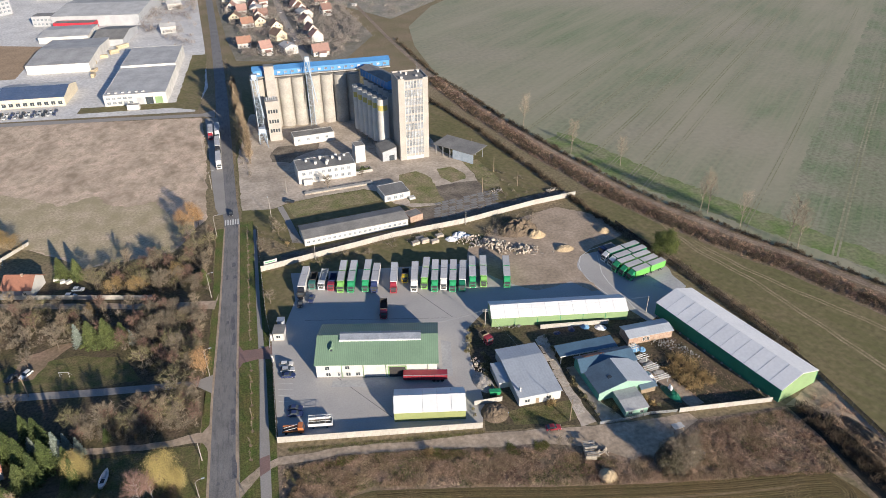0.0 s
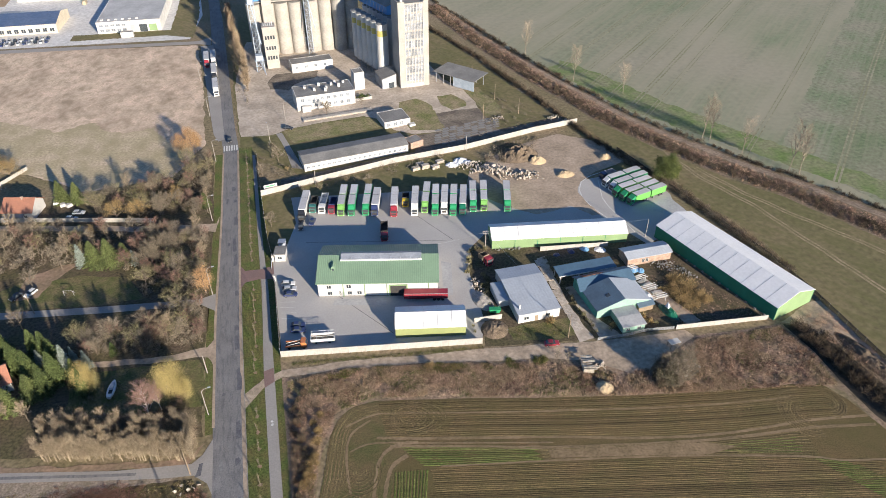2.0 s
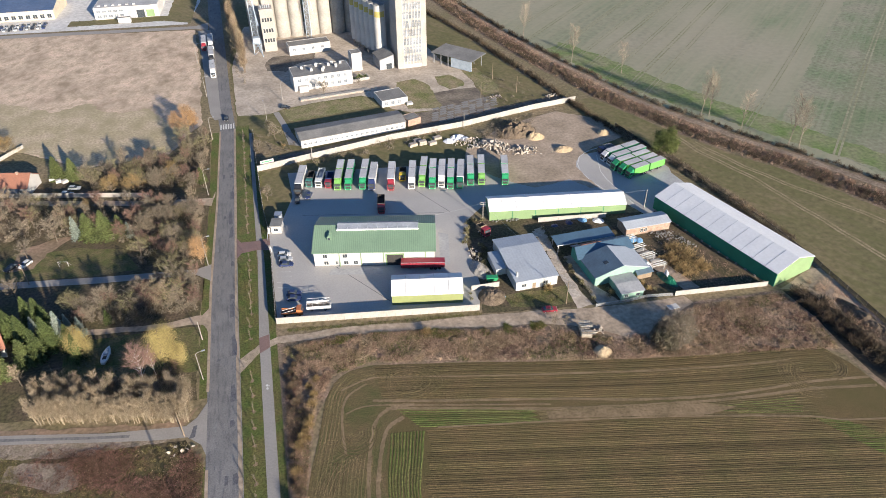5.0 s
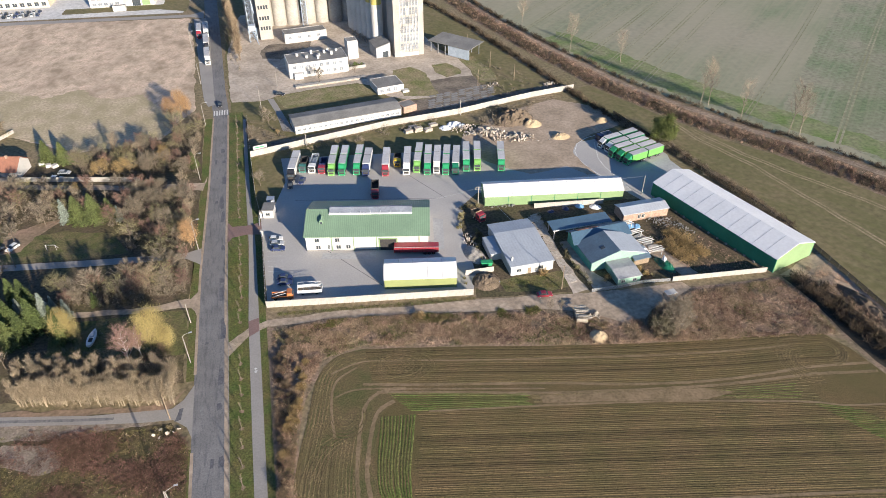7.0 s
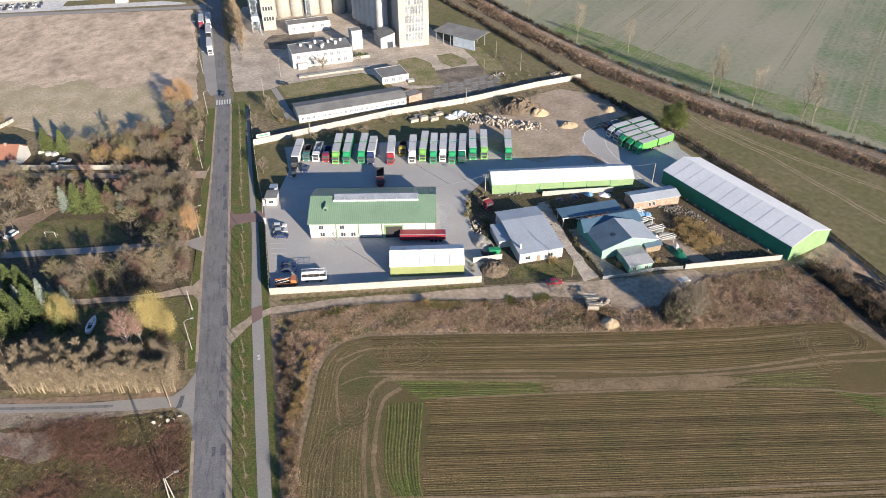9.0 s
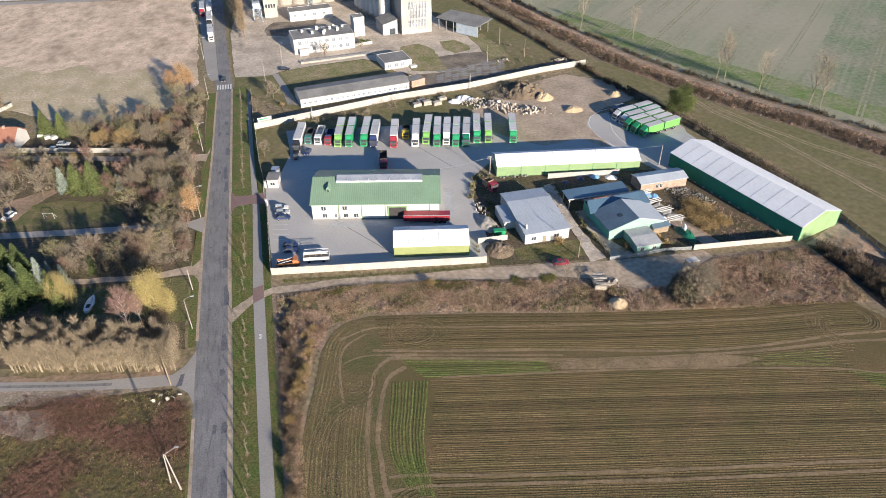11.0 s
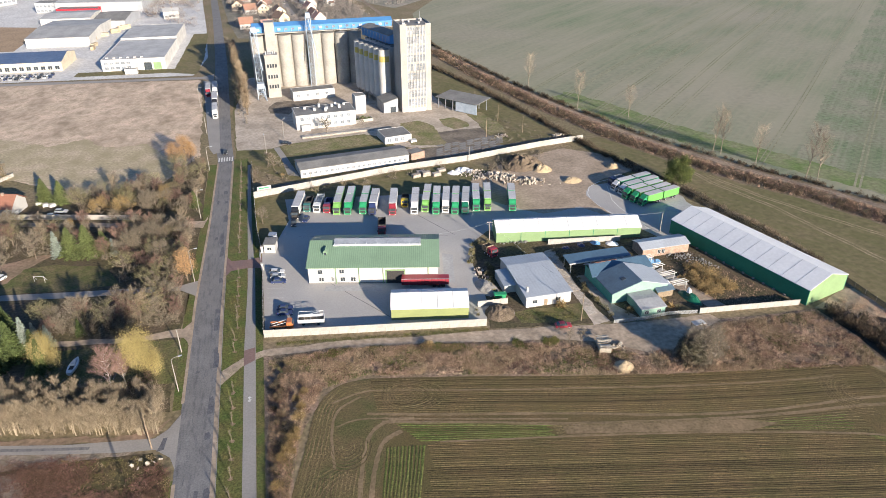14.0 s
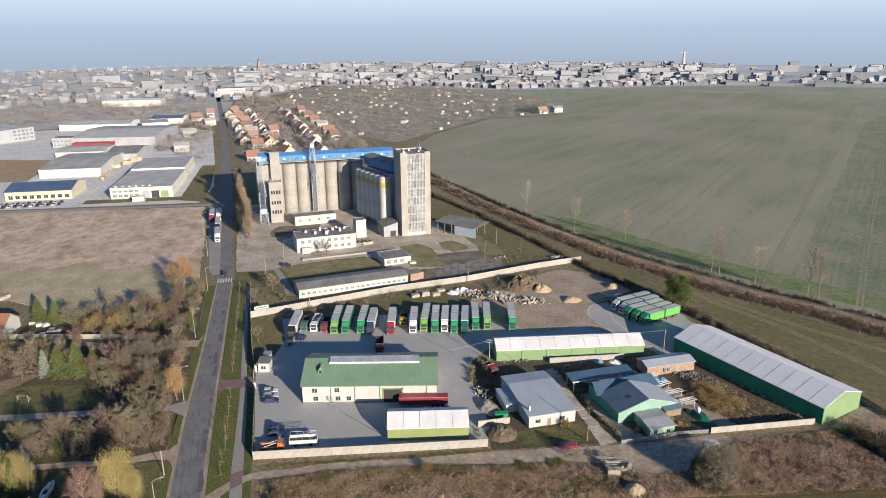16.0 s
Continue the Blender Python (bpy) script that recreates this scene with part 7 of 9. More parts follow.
bushes("garden_scrub", spots([(-22, 12), (-32, 9), (-48, 12), (-56, 14), (-56, 18), (-38, 19), (-22, 24)], 90), 3.0, 1.8, 70, 0.06, L_TWIG, "tall bare shrubs along the driveway")


def along(line, n, lo, hi):
    """Spots beside a line, at sideways distances between lo and hi (left is positive)."""
    pts = np.array(line, float)
    seg = np.linalg.norm(np.diff(pts, axis=0), axis=1)
    s = rng.uniform(0, seg.sum(), n)
    k = np.minimum(np.searchsorted(np.cumsum(seg), s), len(seg) - 1)
    f = (s - (np.cumsum(seg) - seg)[k]) / seg[k]
    d = np.diff(pts, axis=0)[k] / seg[k][:, None]
    return pts[k] + np.diff(pts, axis=0)[k] * f[:, None] + np.stack([-d[:, 1], d[:, 0]], 1) * rng.uniform(lo, hi, n)[:, None]


NEAR_RAIL = RAIL[3:23]
BANK_LINE = [(a + 2.5, b + 1.2) for a, b in SCRUB_BASE[:14]]
bushes("rail_scrub", along(NEAR_RAIL, 620, 3.2, 5.6), 1.9, 1.3, 70, 0.12, L_SCRUB, "dark scrub along the railway bank")
bushes("rail_scrub", along(BANK_LINE, 900, -1.0, 5.0), 1.9, 1.4, 70, 0.11, L_SCRUB, "dark leafless scrub at the foot of the railway bank")
bushes("rail_bramble", along(BANK_LINE, 420, 0.5, 8.0), 1.6, 1.3, 70, 0.10, L_TWIGRED, "reddish brambles on the railway bank")
bushes("rail_scrub", along([(104.5, 258.3), (112.1, 233.3), (120.2, 202.9), (126.1, 172.1), (131.9, 146.1), (136.6, 121.6), (140.9, 99.7), (145.3, 81.2)], 300, -1.2, 1.2), 2.6, 1.5, 80, 0.14, L_SCRUB, "dark hedge along the works fence")
tufts("rail_grass", along(BANK_LINE, 3600, -1.5, 10), 0.9, 8, 0.16, 0.6, L_WEED, "dry brown weeds on the railway bank")
EASTHEDGE = [(145.3, 84), (149.9, 67), (155.1, 53.4), (156.3, 45.8), (159, 32.3), (161.5, 19.8), (163.6, 8), (164.6, -4)]
bushes("fence_hedge", along(EASTHEDGE, 260, -1.2, 1.8), 1.9, 1.5, 90, 0.11, L_SCRUB, "dark scrub along the depot fence", "hedge")
bushes("fence_brambles", along(EASTHEDGE, 300, -2.2, 1.0), 2.0, 1.6, 90, 0.10, L_TWIG, "brown rounded brambles along the depot fence", "hedge")
bushes("fence_autumn_shrubs", np.array([(160.5, 22), (161.6, 16.5), (160.2, 25.5), (163, 10)]), 2.8, 1.9, 300, 0.11, L_POPLAR, "golden-brown shrubs at the meadow's edge", "hedge")
bushes("plot_brambles", spots([(118.6, -1), (125, 4.5), (130.5, 1), (132.5, -10), (122.5, -12.5)], 150), 2.2, 1.5, 90, 0.065, L_OCHRE, "tall ochre weeds on the fenced plot")
tufts("plot_weeds_dry", spots([(113, 5), (127, 10), (136, -2), (142, -20), (116, -17)], 420), 0.5, 9, 0.08, 0.5, L_WEED, "dry weeds on the fenced plot")
bushes("bank_scrub", np.concatenate([spots([(150, -27), (162, -19), (164, -40), (164, -70), (158, -56), (156, -38)], 90), spots([(106, -28), (120, -25), (128, -34), (112, -42), (101, -38)], 90)]), 1.8, 1.5, 60, 0.065, L_WEED, "brown scrub on the earth bank")
bushes("wall_scrub", np.concatenate([spots([(88, 92), (100, 88), (112, 98), (120, 108), (96, 103)], 110), spots([(8, 85), (50, 92), (80, 98), (80, 102), (50, 98), (8, 90)], 40)]), 2.3, 1.6, 70, 0.07, L_TWIG, "rusty scrub below the back wall")
bushes("works_scrub", np.concatenate([spots([(2, 98), (14, 102), (14, 122), (-4, 124), (-2, 96)], 40), spots([(84, 110), (130, 119), (118, 160), (104, 150), (100, 125)], 60), spots([(44, 166), (54, 172), (52, 164)], 14)]), 1.5, 1.2, 50, 0.07, L_TWIG, "scrub on the works ground")
bushes("works_hedge", np.array([(46.5, 166.4), (48.5, 166.6), (50.5, 167.0), (52.4, 167.4), (49.5, 168.6)]), 2.2, 1.5, 260, 0.2, L_SPRUCE, "clipped green hedge behind the low wall", "hedge")
bushes("street_scrub", along([(-6, 176), (-9, 215), (-14, 290), (-20, 380)], 160, -2, 2), 2.2, 1.3, 50, 0.07, L_TWIG, "scrub below the poplars")
tufts("verge_blades", np.concatenate([spots([(-10, -90), (-5.2, -90), (-5, 30), (-10.2, 30)], 3000), spots([(-2, -90), (-0.8, -90), (-0.4, 90), (-1.8, 90)], 1400)]), 0.16, 7, 0.09, 0.9, L_GRASS, "short mown verge grass", "grass")
tufts("lawn_tufts", np.concatenate([spots([(-56, -12), (-56, 6), (-31, 4.8), (-20.6, 3.5), (-20.6, -14)], 700), spots([(66, -7), (82, -7.5), (82, -12.5), (67, -10)], 400), spots([(3, -3.8), (57, -11), (57, -12), (3, -5)], 700)]), 0.2, 7, 0.1, 0.9, L_GRASS, "short green lawn grass tufts", "grass")
sheet("workshop_lawn", [(66, -5.5), (86, -6), (85.5, -13), (77, -13.8), (66.5, -11)], 0.05, M_LAWN, "lawn before the white workshop", "lawn")

# ---- industrial estate, village and town ----
M_SOLAR = mat("dark_blue_solar_roof", (0.06, 0.09, 0.16), (0.09, 0.12, 0.19), big=6, fine=1.5, vary=0.15, rough=0.3, spec=0.5)
M_CREAM = mat("cream_render", (0.62, 0.55, 0.42), (0.55, 0.48, 0.36), big=5, fine=0.8, vary=0.08, rough=0.85, each=0.15)
M_PALE = mat("pale_town_render", (0.60, 0.58, 0.55), (0.50, 0.485, 0.455), big=6, fine=1.0, vary=0.08, rough=0.85, each=0.22)
M_GREYCLAD = mat("grey_cladding", (0.36, 0.37, 0.39), (0.31, 0.32, 0.34), big=6, fine=0.8, vary=0.06, rough=0.6)
M_ROOFGREY = mat("pale_grey_roof", (0.41, 0.41, 0.41), (0.32, 0.32, 0.32), big=9, fine=1.2, vary=0.1, rough=0.8, each=0.15)
M_ROOFRED = mat("red_clay_roof", (0.27, 0.165, 0.14), (0.23, 0.145, 0.125), big=3, fine=0.5, vary=0.15, rough=0.85, each=0.3)
M_ROOFORANGE = mat("orange_clay_roof", (0.36, 0.20, 0.145), (0.30, 0.175, 0.13), big=3, fine=0.5, vary=0.15, rough=0.85, each=0.2)
M_ROOFBROWN = mat("brown_tile_roof", (0.19, 0.13, 0.10), (0.15, 0.105, 0.085), big=3, fine=0.5, vary=0.15, rough=0.85, each=0.25)
M_TIMBER = mat("fresh_timber", (0.48, 0.40, 0.28), (0.40, 0.33, 0.23), big=1.5, fine=0.3, vary=0.2, rough=0.85, each=0.15)

a1 = flat_house("warehouse", -89.5, 298.5, -2.5, 36.5, 57, 7.0, M_PALE, "large white warehouse with a flat grey roof", "warehouse", [(1.2, 1.5, 2.2, [1.5 + 3.2 * k for k in range(5)]), (4.2, 1.2, 2.2, [1.5 + 3.2 * k for k in range(5)])], M_ROOFGREY)
part("gate", B((19, -0.08, 0, 23, -0.01, 4.5)), M_GREYCLAD, a1)
# Dark panel stands in for the shade inside the open gate.
part("open_gate", B((24, -0.08, 0, 28.5, -0.01, 4.5)), M_GLASS, a1)
part("green_gate", B((29.5, -0.08, 0.2, 34, -0.01, 4.3)), M_LIME, a1, "bright green roller gate")
for k in range(6):
    part("roof_hatch", B((2 + k * 4.0, 3.0, 6.9, 3.6 + k * 4.0, 4.2, 7.6)), M_WHITE, a1)
flat_house("warehouse", -86.8, 356.5, -2.5, 35.5, 46, 8.0, M_PALE, "white rear warehouse with a flat grey roof", "warehouse", roof=M_ROOFGREY)
b1 = gable_hall("warehouse", -151.6, 310.0, -3, 38, 30, 5.6, 8.6, M_CREAM, M_SOLAR, "cream warehouse with a solar-panelled roof", "warehouse", over=0.4)
for k in range(9):
    window(b1, 2 + k * 4.0, 1.0, 2.4, 2.2)
gable_hall("warehouse", -152.0, 380.0, -3, 41, 68, 6.0, 8.0, M_PALE, M_ROOFGREY, "broad white warehouse with a pale grey roof", "warehouse", over=0.3)
d1 = gable_hall("factory_hall", -164, 519, -8, 72, 80, 8.5, 11, M_GREYCLAD, M_ROOFGREY, "long grey factory hall", "factory hall", over=0.3)
tagged(d1, "long grey clad factory hall with pale roof")
d2 = flat_house("red_hall", -161, 508, -9, 33, 10, 5.5, mat("red_cladding", (0.42, 0.03, 0.05), (0.36, 0.03, 0.045), big=4, vary=0.06, rough=0.6), "low red clad hall before the factory", "hall")
flat_house("office_block", -181, 525, -8, 17, 14, 8.5, M_GREYCLAD, "grey office block with square windows", "office building", [(1.2, 1.6, 2.0, [1, 4.2, 7.4, 10.6, 13.6]), (4.8, 1.6, 2.0, [1, 4.2, 7.4, 10.6, 13.6])])
gable_hall("warehouse", -163, 464, -3, 37, 36, 4.8, 6.2, M_PALE, M_ROOFGREY, "low white warehouse with a grey roof", "warehouse", over=0.3)
gable_hall("warehouse", -121, 445, -8, 24, 42, 5, 8, M_GREYCLAD, M_FELT, "grey arched storage building with dark roof", "warehouse", over=0.3)
flat_house("office_block", -252, 540, 48, 60, 60, 12, M_GREYCLAD, "large grey industrial block with a glazed end", "factory", [(2 + 3.4 * q, 1.8, 2.6, [40 + 4 * k for k in range(5)]) for q in range(3)], M_ROOFGREY)
flat_house("office_block", -222, 446, 10, 20, 24, 6, M_PALE, "white flat-roofed office annex", "office building", roof=M_ROOFGREY)
flat_house("warehouse", -120, 617, 10, 26, 30, 8, M_PALE, "pale distant warehouse with flat roof", "warehouse", roof=M_ROOFGREY)
gable_hall("warehouse", -205, 640, -6, 70, 40, 6, 8, M_PALE, M_ROOFGREY, "wide pale warehouse behind the factory", "warehouse")
gable_hall("warehouse", -120, 672, -6, 34, 30, 6, 8, M_PALE, M_SLATE, "pale warehouse with a slate roof", "warehouse")
flat_house("warehouse", -212, 881, -5, 76, 30, 8.3, M_WHITE, "long low white distant warehouse", "warehouse", roof=M_TARPG)
flat_house("hospital_block", -68, 985, 8, 42, 26, 13, M_WHITE, "white multi-storey block with flat roof", "apartment block", [(2 + 3.2 * q, 1.6, 2.2, [1.5 + 4 * k for k in range(10)]) for q in range(3)])
flat_house("box_container", -75.5, 288.5, -3, 7, 3, 3.2, M_WHITE, "white storage container on the grass", "container")
for k, (x, y, w, h, m) in enumerate(((-119, 395, 9, 2.6, M_TIMBER), (-112, 408, 8, 2.4, M_TIMBER), (-104, 418, 7, 3, M_TIMBER), (-100, 430, 10, 3, M_TIMBER), (-118, 430, 8, 2.6, M_TIMBER), (-108, 372, 7, 2.2, M_TIMBER), (-106, 362, 6, 2.4, M_TIMBER))):
    st_ = thing("timber_stack", x, y, 0.03, 15 * k, "stack of fresh sawn timber boards", "timber stack", "timber stacks")
    for q in range(4):
        part("bundle", B((0, 0, q * h / 4, w, 2.2, (q + 1) * h / 4 - 0.08)), m, st_)
sheet("sand_yard", [(-220, 372), (-158, 372), (-158, 455), (-205, 470), (-260, 440)], 0.05, ground_mat("ochre_sand", (0.36, 0.26, 0.17), (0.30, 0.215, 0.14), big=12, fine=1.5, vary=0.2, rough=0.95), "ochre sand yard of the estate", "yard")


def dwelling(wall, roof, label, L=10.0, D=9.0, e=4.2, r=8.2, wing=False):
    t = gable_hall("house", 0, 0, 0, L, D, e, r, wall, roof, label, "house", over=0.5, thick=0.25)
    tagged(t, group="village houses")
    for xx in (1.2, 4.3, 7.4):
        window(t, xx, 1.0, 1.3, 1.3)
    for z in (1.0, 4.2):
        for yy in (2.2, 5.2):
            g = part("window", B((-0.06, yy, z, -0.01, yy + 1.2, z + 1.3)), M_GLASS, t)
    part("chimney", B((L * 0.6, D * 0.38, r - 1.4, L * 0.6 + 0.7, D * 0.38 + 0.7, r + 1.1)), M_BRICK, t)
    if wing:
        part("wing_wall", B((L * 0.3, -3.0, 0, L * 0.75, -0.01, 2.8)), wall, t)
        part("wing_roof", prism([(L * 0.3 - 0.3, -3.3, 2.7), (L * 0.75 + 0.3, -3.3, 2.7), (L * 0.75 + 0.3, 0, 3.6), (L * 0.3 - 0.3, 0, 3.6)], (0, 0, 0.2)), roof, t)
    return t


VILLAGE = [dwelling(M_WHITE, M_ROOFORANGE, "white house with an orange tile roof"), dwelling(M_PALE, M_ROOFRED, "pale house with a red tile roof", 12, 9, 3.6, 8.0, True),
           dwelling(M_CREAM, M_ROOFBROWN, "cream house with a brown tile roof", 11, 9.5, 4.6, 8.4), dwelling(M_WHITE, M_ROOFGREY, "white house with a grey roof", 12, 10, 5.5, 7.4), dwelling(M_WHITE, M_ROOFRED, "tall white gabled house with red roof", 8.5, 9.5, 5.4, 9.8, True)]
homes = [(-10.5, 408, 5, 0), (7, 384, 20, 4), (20, 392, -70, 3), (44, 372, 8, 1), (44, 418, -75, 4), (42, 446, -75, 1), (14, 432, -60, 2), (26, 454, 100, 2), (4, 500, 12, 1), (9, 547, 20, 4), (42, 503, -70, 1), (36, 530, -75, 4)]
for k in range(13):
    y = 470 + 22 * k
    cx = 31 - 0.058 * (y - 470) - 0.00012 * (y - 470) ** 2
    homes += [(cx + 10, y + 10, -78 + 6 * (k % 3), (k * 2 + 1) % 5), (cx - 18, y + 4, 98 - 5 * (k % 3), (k * 3 + 2) % 5)]
    if k % 2:
        homes.append((cx + 34, y + 6, 15, (k + 3) % 5))
    homes.append((cx - 38 - 0.02 * (y - 470), y, 14 + 70 * (k % 2), (k * 2) % 5))
seen_kind = set()
for x, y, tn, k in homes:
    if k in seen_kind:
        copy_thing(VILLAGE[k], pose(x, y, 0, 0, 0, tn))
    else:
        seen_kind.add(k)
        VILLAGE[k].matrix_basis = pose(x, y, 0, 0, 0, tn)
for x, y, tn, k in ((-72, 470, 10, 3), (-60, 640, 20, 3), (-74, 560, 5, 3), (-78, 690, 15, 1), (-64, 720, 0, 4)):
    copy_thing(VILLAGE[k], pose(x, y, 0, 0, 0, tn))

# allotment huts
def plain_house(name, L, D, e, r, wall, roof, label, category, group):
    t = thing(name, 0, 0, 0, 0, label, category, group)
    part("wall_shell", prism([(0, 0, 0), (0, D, 0), (0, D, e), (0, D / 2, r - 0.1), (0, 0, e)], (L, 0, 0)), wall, t)
    s = (r - e) / (D / 2)
    part("roof", prism([(-0.4, -0.4, e - 0.4 * s), (-0.4, D / 2, r), (-0.4, D + 0.4, e - 0.4 * s), (-0.4, D + 0.4, e - 0.4 * s + 0.25), (-0.4, D / 2, r + 0.25), (-0.4, -0.4, e - 0.4 * s + 0.25)], (L + 0.8, 0, 0)), roof, t)
    return t


hut = plain_house("allotment_hut", 5, 4, 2.3, 3.2, M_PALE, M_ROOFGREY, "small pale hut on an allotment", "hut", "allotment huts")
hut.matrix_basis = pose(150, 600, 0, 0, 0, 10)
ALLOT = [(70, 560), (120, 470), (165, 520), (255, 622), (340, 630), (420, 820), (300, 1060), (60, 1180), (30, 900), (55, 700)]
for i, (x, y) in enumerate(spots(ALLOT, 70)):
    copy_thing(hut, pose(x, y, 0, 0, 0, i * 47 % 360)).scale = (0.75, 0.75, 0.8)

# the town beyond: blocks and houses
# Far walls and roofs: bluish low contrast of haze put into the base colours.
M_FARPALE = leaf_mat("hazed_town_walls", (0.235, 0.25, 0.275), (0.2, 0.212, 0.235), each=0, big=40)
M_FARROOF = leaf_mat("hazed_town_roofs", (0.32, 0.275, 0.27), (0.31, 0.315, 0.33), each=0, big=50)


def town_spot(a, d):
    """Bearing in degrees clockwise from +Y and distance, seen from the hovering point."""
    return 11 + d * math.sin(radians(a)), -150 + d * math.cos(radians(a))


def near_edge(a):
    return float(np.interp(a, (-26, -10, -2, 4, 10, 19, 28, 36, 52), (1060, 1150, 1080, 1340, 1310, 1210, 1290, 1390, 1480)))


def town_mass(name, rows, label):
    """Many far buildings in one mesh: walls and a gabled or flat roof for each (x, y, turn, length, depth, eave, ridge)."""
    vs, fs, mi = [], [], []
    for x, y, tn, L, D, e, r in rows:
        c, s_ = math.cos(tn), math.sin(tn)
        at = lambda u, v, z: (x + c * u - s_ * v, y + s_ * u + c * v, z)
        b = len(vs)
        vs += [at(u, v, z) for z in (0, e) for u, v in ((0, 0), (L, 0), (L, D), (0, D))]
        vs += [at(0, D / 2, r), at(L, D / 2, r)]
        fs += [(b, b + 1, b + 5, b + 4), (b + 2, b + 3, b + 7, b + 6), (b + 1, b + 2, b + 6, b + 9, b + 5), (b + 3, b, b + 4, b + 8, b + 7)]
        mi += [0] * 4
        k = len(vs)
        o = 0.4
        vs += [at(-o, -o, e + 0.03), at(L + o, -o, e + 0.03), at(L + o, D / 2, r + 0.05), at(-o, D / 2, r + 0.05), at(L + o, D + o, e + 0.03), at(-o, D + o, e + 0.03)]
        fs += [(k, k + 1, k + 2, k + 3), (k + 3, k + 2, k + 4, k + 5)]
        mi += [1] * 2
    me = bpy.data.meshes.new(name)
    me.from_pydata(vs, [], fs)
    ob = from_mesh(name, me, [M_FARPALE, M_FARROOF])
    me.polygons.foreach_set("material_index", mi)
    me.update()
    return tagged(ob, label, "town", kind="stuff")


rows = []
for i in range(1500):
    a = rng.uniform(-26, 34 if i % 5 else 50)
    if a < -3 and i % 5 < 3:
        continue
    d = near_edge(a) + 900 * rng.random() ** 1.7
    L = rng.uniform(8, 15)
    rows.append((*town_spot(a, d), rng.uniform(-0.5, 1.2), L, rng.uniform(7, 10), rng.uniform(3.5, 6), rng.uniform(6.5, 9.5)))
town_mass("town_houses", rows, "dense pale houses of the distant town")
rows = []
for i in range(190):
    a = float(np.interp(rng.random(), (0, 0.25, 0.85, 1), (-24, 4, 30, 52)))
    h = rng.choice([9, 12, 12, 15])
    rows.append((*town_spot(a, near_edge(a) + 90 + 620 * rng.random() ** 1.2), rng.choice([-0.2, -0.2, 0.1, 1.3]), rng.uniform(22, 52), 11, h, h + 0.5))
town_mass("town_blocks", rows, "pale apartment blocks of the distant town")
for a, d, L in ((33, 1350, 60), (36, 1380, 90), (39, 1370, 60), (42, 1390, 110), (28, 1320, 70), (24, 1325, 40), (45, 1420, 70), (-16, 1210, 50), (-13, 1260, 60), (-19, 1250, 50)):
    x, y = town_spot(a, d)
    flat_house("town_hall_shed", x, y, -a * 0.8, L * 0.7, 20, 5, M_FARPALE, "long pale industrial shed at the town's edge", "warehouse", roof=M_ROOFGREY)
TG = [town_spot(a, near_edge(a) - 30) for a in range(-24, 53, 4)] + [town_spot(a, 2600) for a in range(52, -25, -4)]
# Town ground, meadow and plain: distance haze mixed into their base colours.
sheet("town_ground", TG, 0.05, ground_mat("hazed_town_ground", (0.41, 0.42, 0.44), (0.32, 0.33, 0.345), big=60, fine=6, vary=0.25, rough=0.95), "pale streets and gardens of the town", "ground cover")
sheet("far_meadow", [town_spot(a, near_edge(a) - 28) for a in range(10, 53, 3)] + [town_spot(a, 860) for a in range(52, 9, -6)], 0.02, ground_mat("hazed_far_meadow", (0.29, 0.29, 0.22), (0.22, 0.245, 0.18), big=80, fine=6, vary=0.15, rough=0.95), "pale meadows before the town", "meadow")
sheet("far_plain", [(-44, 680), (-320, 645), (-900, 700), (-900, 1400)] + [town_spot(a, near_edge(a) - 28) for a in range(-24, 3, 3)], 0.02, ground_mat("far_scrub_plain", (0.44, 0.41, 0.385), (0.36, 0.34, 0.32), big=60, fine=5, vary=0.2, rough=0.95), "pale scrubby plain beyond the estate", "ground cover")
sheet("allotment_ground", ALLOT, 0.05, ground_mat("allotment_soil", (0.31, 0.28, 0.235), (0.22, 0.215, 0.165), big=14, fine=2, vary=0.35, rough=0.95), "patchwork of winter allotment gardens", "ground cover")
sheet("village_ground", [(-12, 376), (62, 352), (96, 420), (74, 640), (30, 900), (-40, 1000), (-44, 760), (-30, 560), (-20, 440)], 0.045, ground_mat("village_gardens", (0.23, 0.205, 0.17), (0.16, 0.155, 0.12), big=9, fine=1.5, vary=0.35, rough=0.95), "winter gardens round the village houses", "ground cover")
# church tower and chimney, and the white statue on its mound
ch = thing("church", *town_spot(-0.2, 1760), 0, 10, "brick church with a pointed spire", "church")
part("nave", B((-12, 0, 0, 12, 14, 14)), M_ROOFRED, ch)
part("spire_tower", B((-16, 3, 0, -10, 9, 28)), M_BRICK, ch)
part("spire", rods(((-13, 6, 28), (-13, 6, 36), 3.6, 0.1), n=8), M_SLATE, ch)
sx, sy = town_spot(32.8, 2060)
mnd = thing("statue_mound", sx, sy, 0, 0, "round grassy mound below a statue", "mound")
part("mound", rods(((0, 0, -1), (0, 0, 5), 40, 12), n=20), M_LAWN, mnd)
sb = bmesh.new()
rod_in(sb, (0, 0, 0), (0, 0, 24), 4.6, 3.0, n=12)
rod_in(sb, (0, 0, 24), (0, 0, 30), 3.4, 2.2, n=12)
rod_in(sb, (0, 0, 30), (0, 0, 35), 1.8, 1.6, n=10)
rod_in(sb, (-12, 0, 28.6), (12, 0, 28.6), 1.2, 1.2, n=8)
st_ob = part("statue", sb, M_WHITE)
st_ob.matrix_basis = pose(sx, sy, 4.9, 0, 0, -32)
tagged(st_ob, "tall white statue with outstretched arms on a mound", "statue")

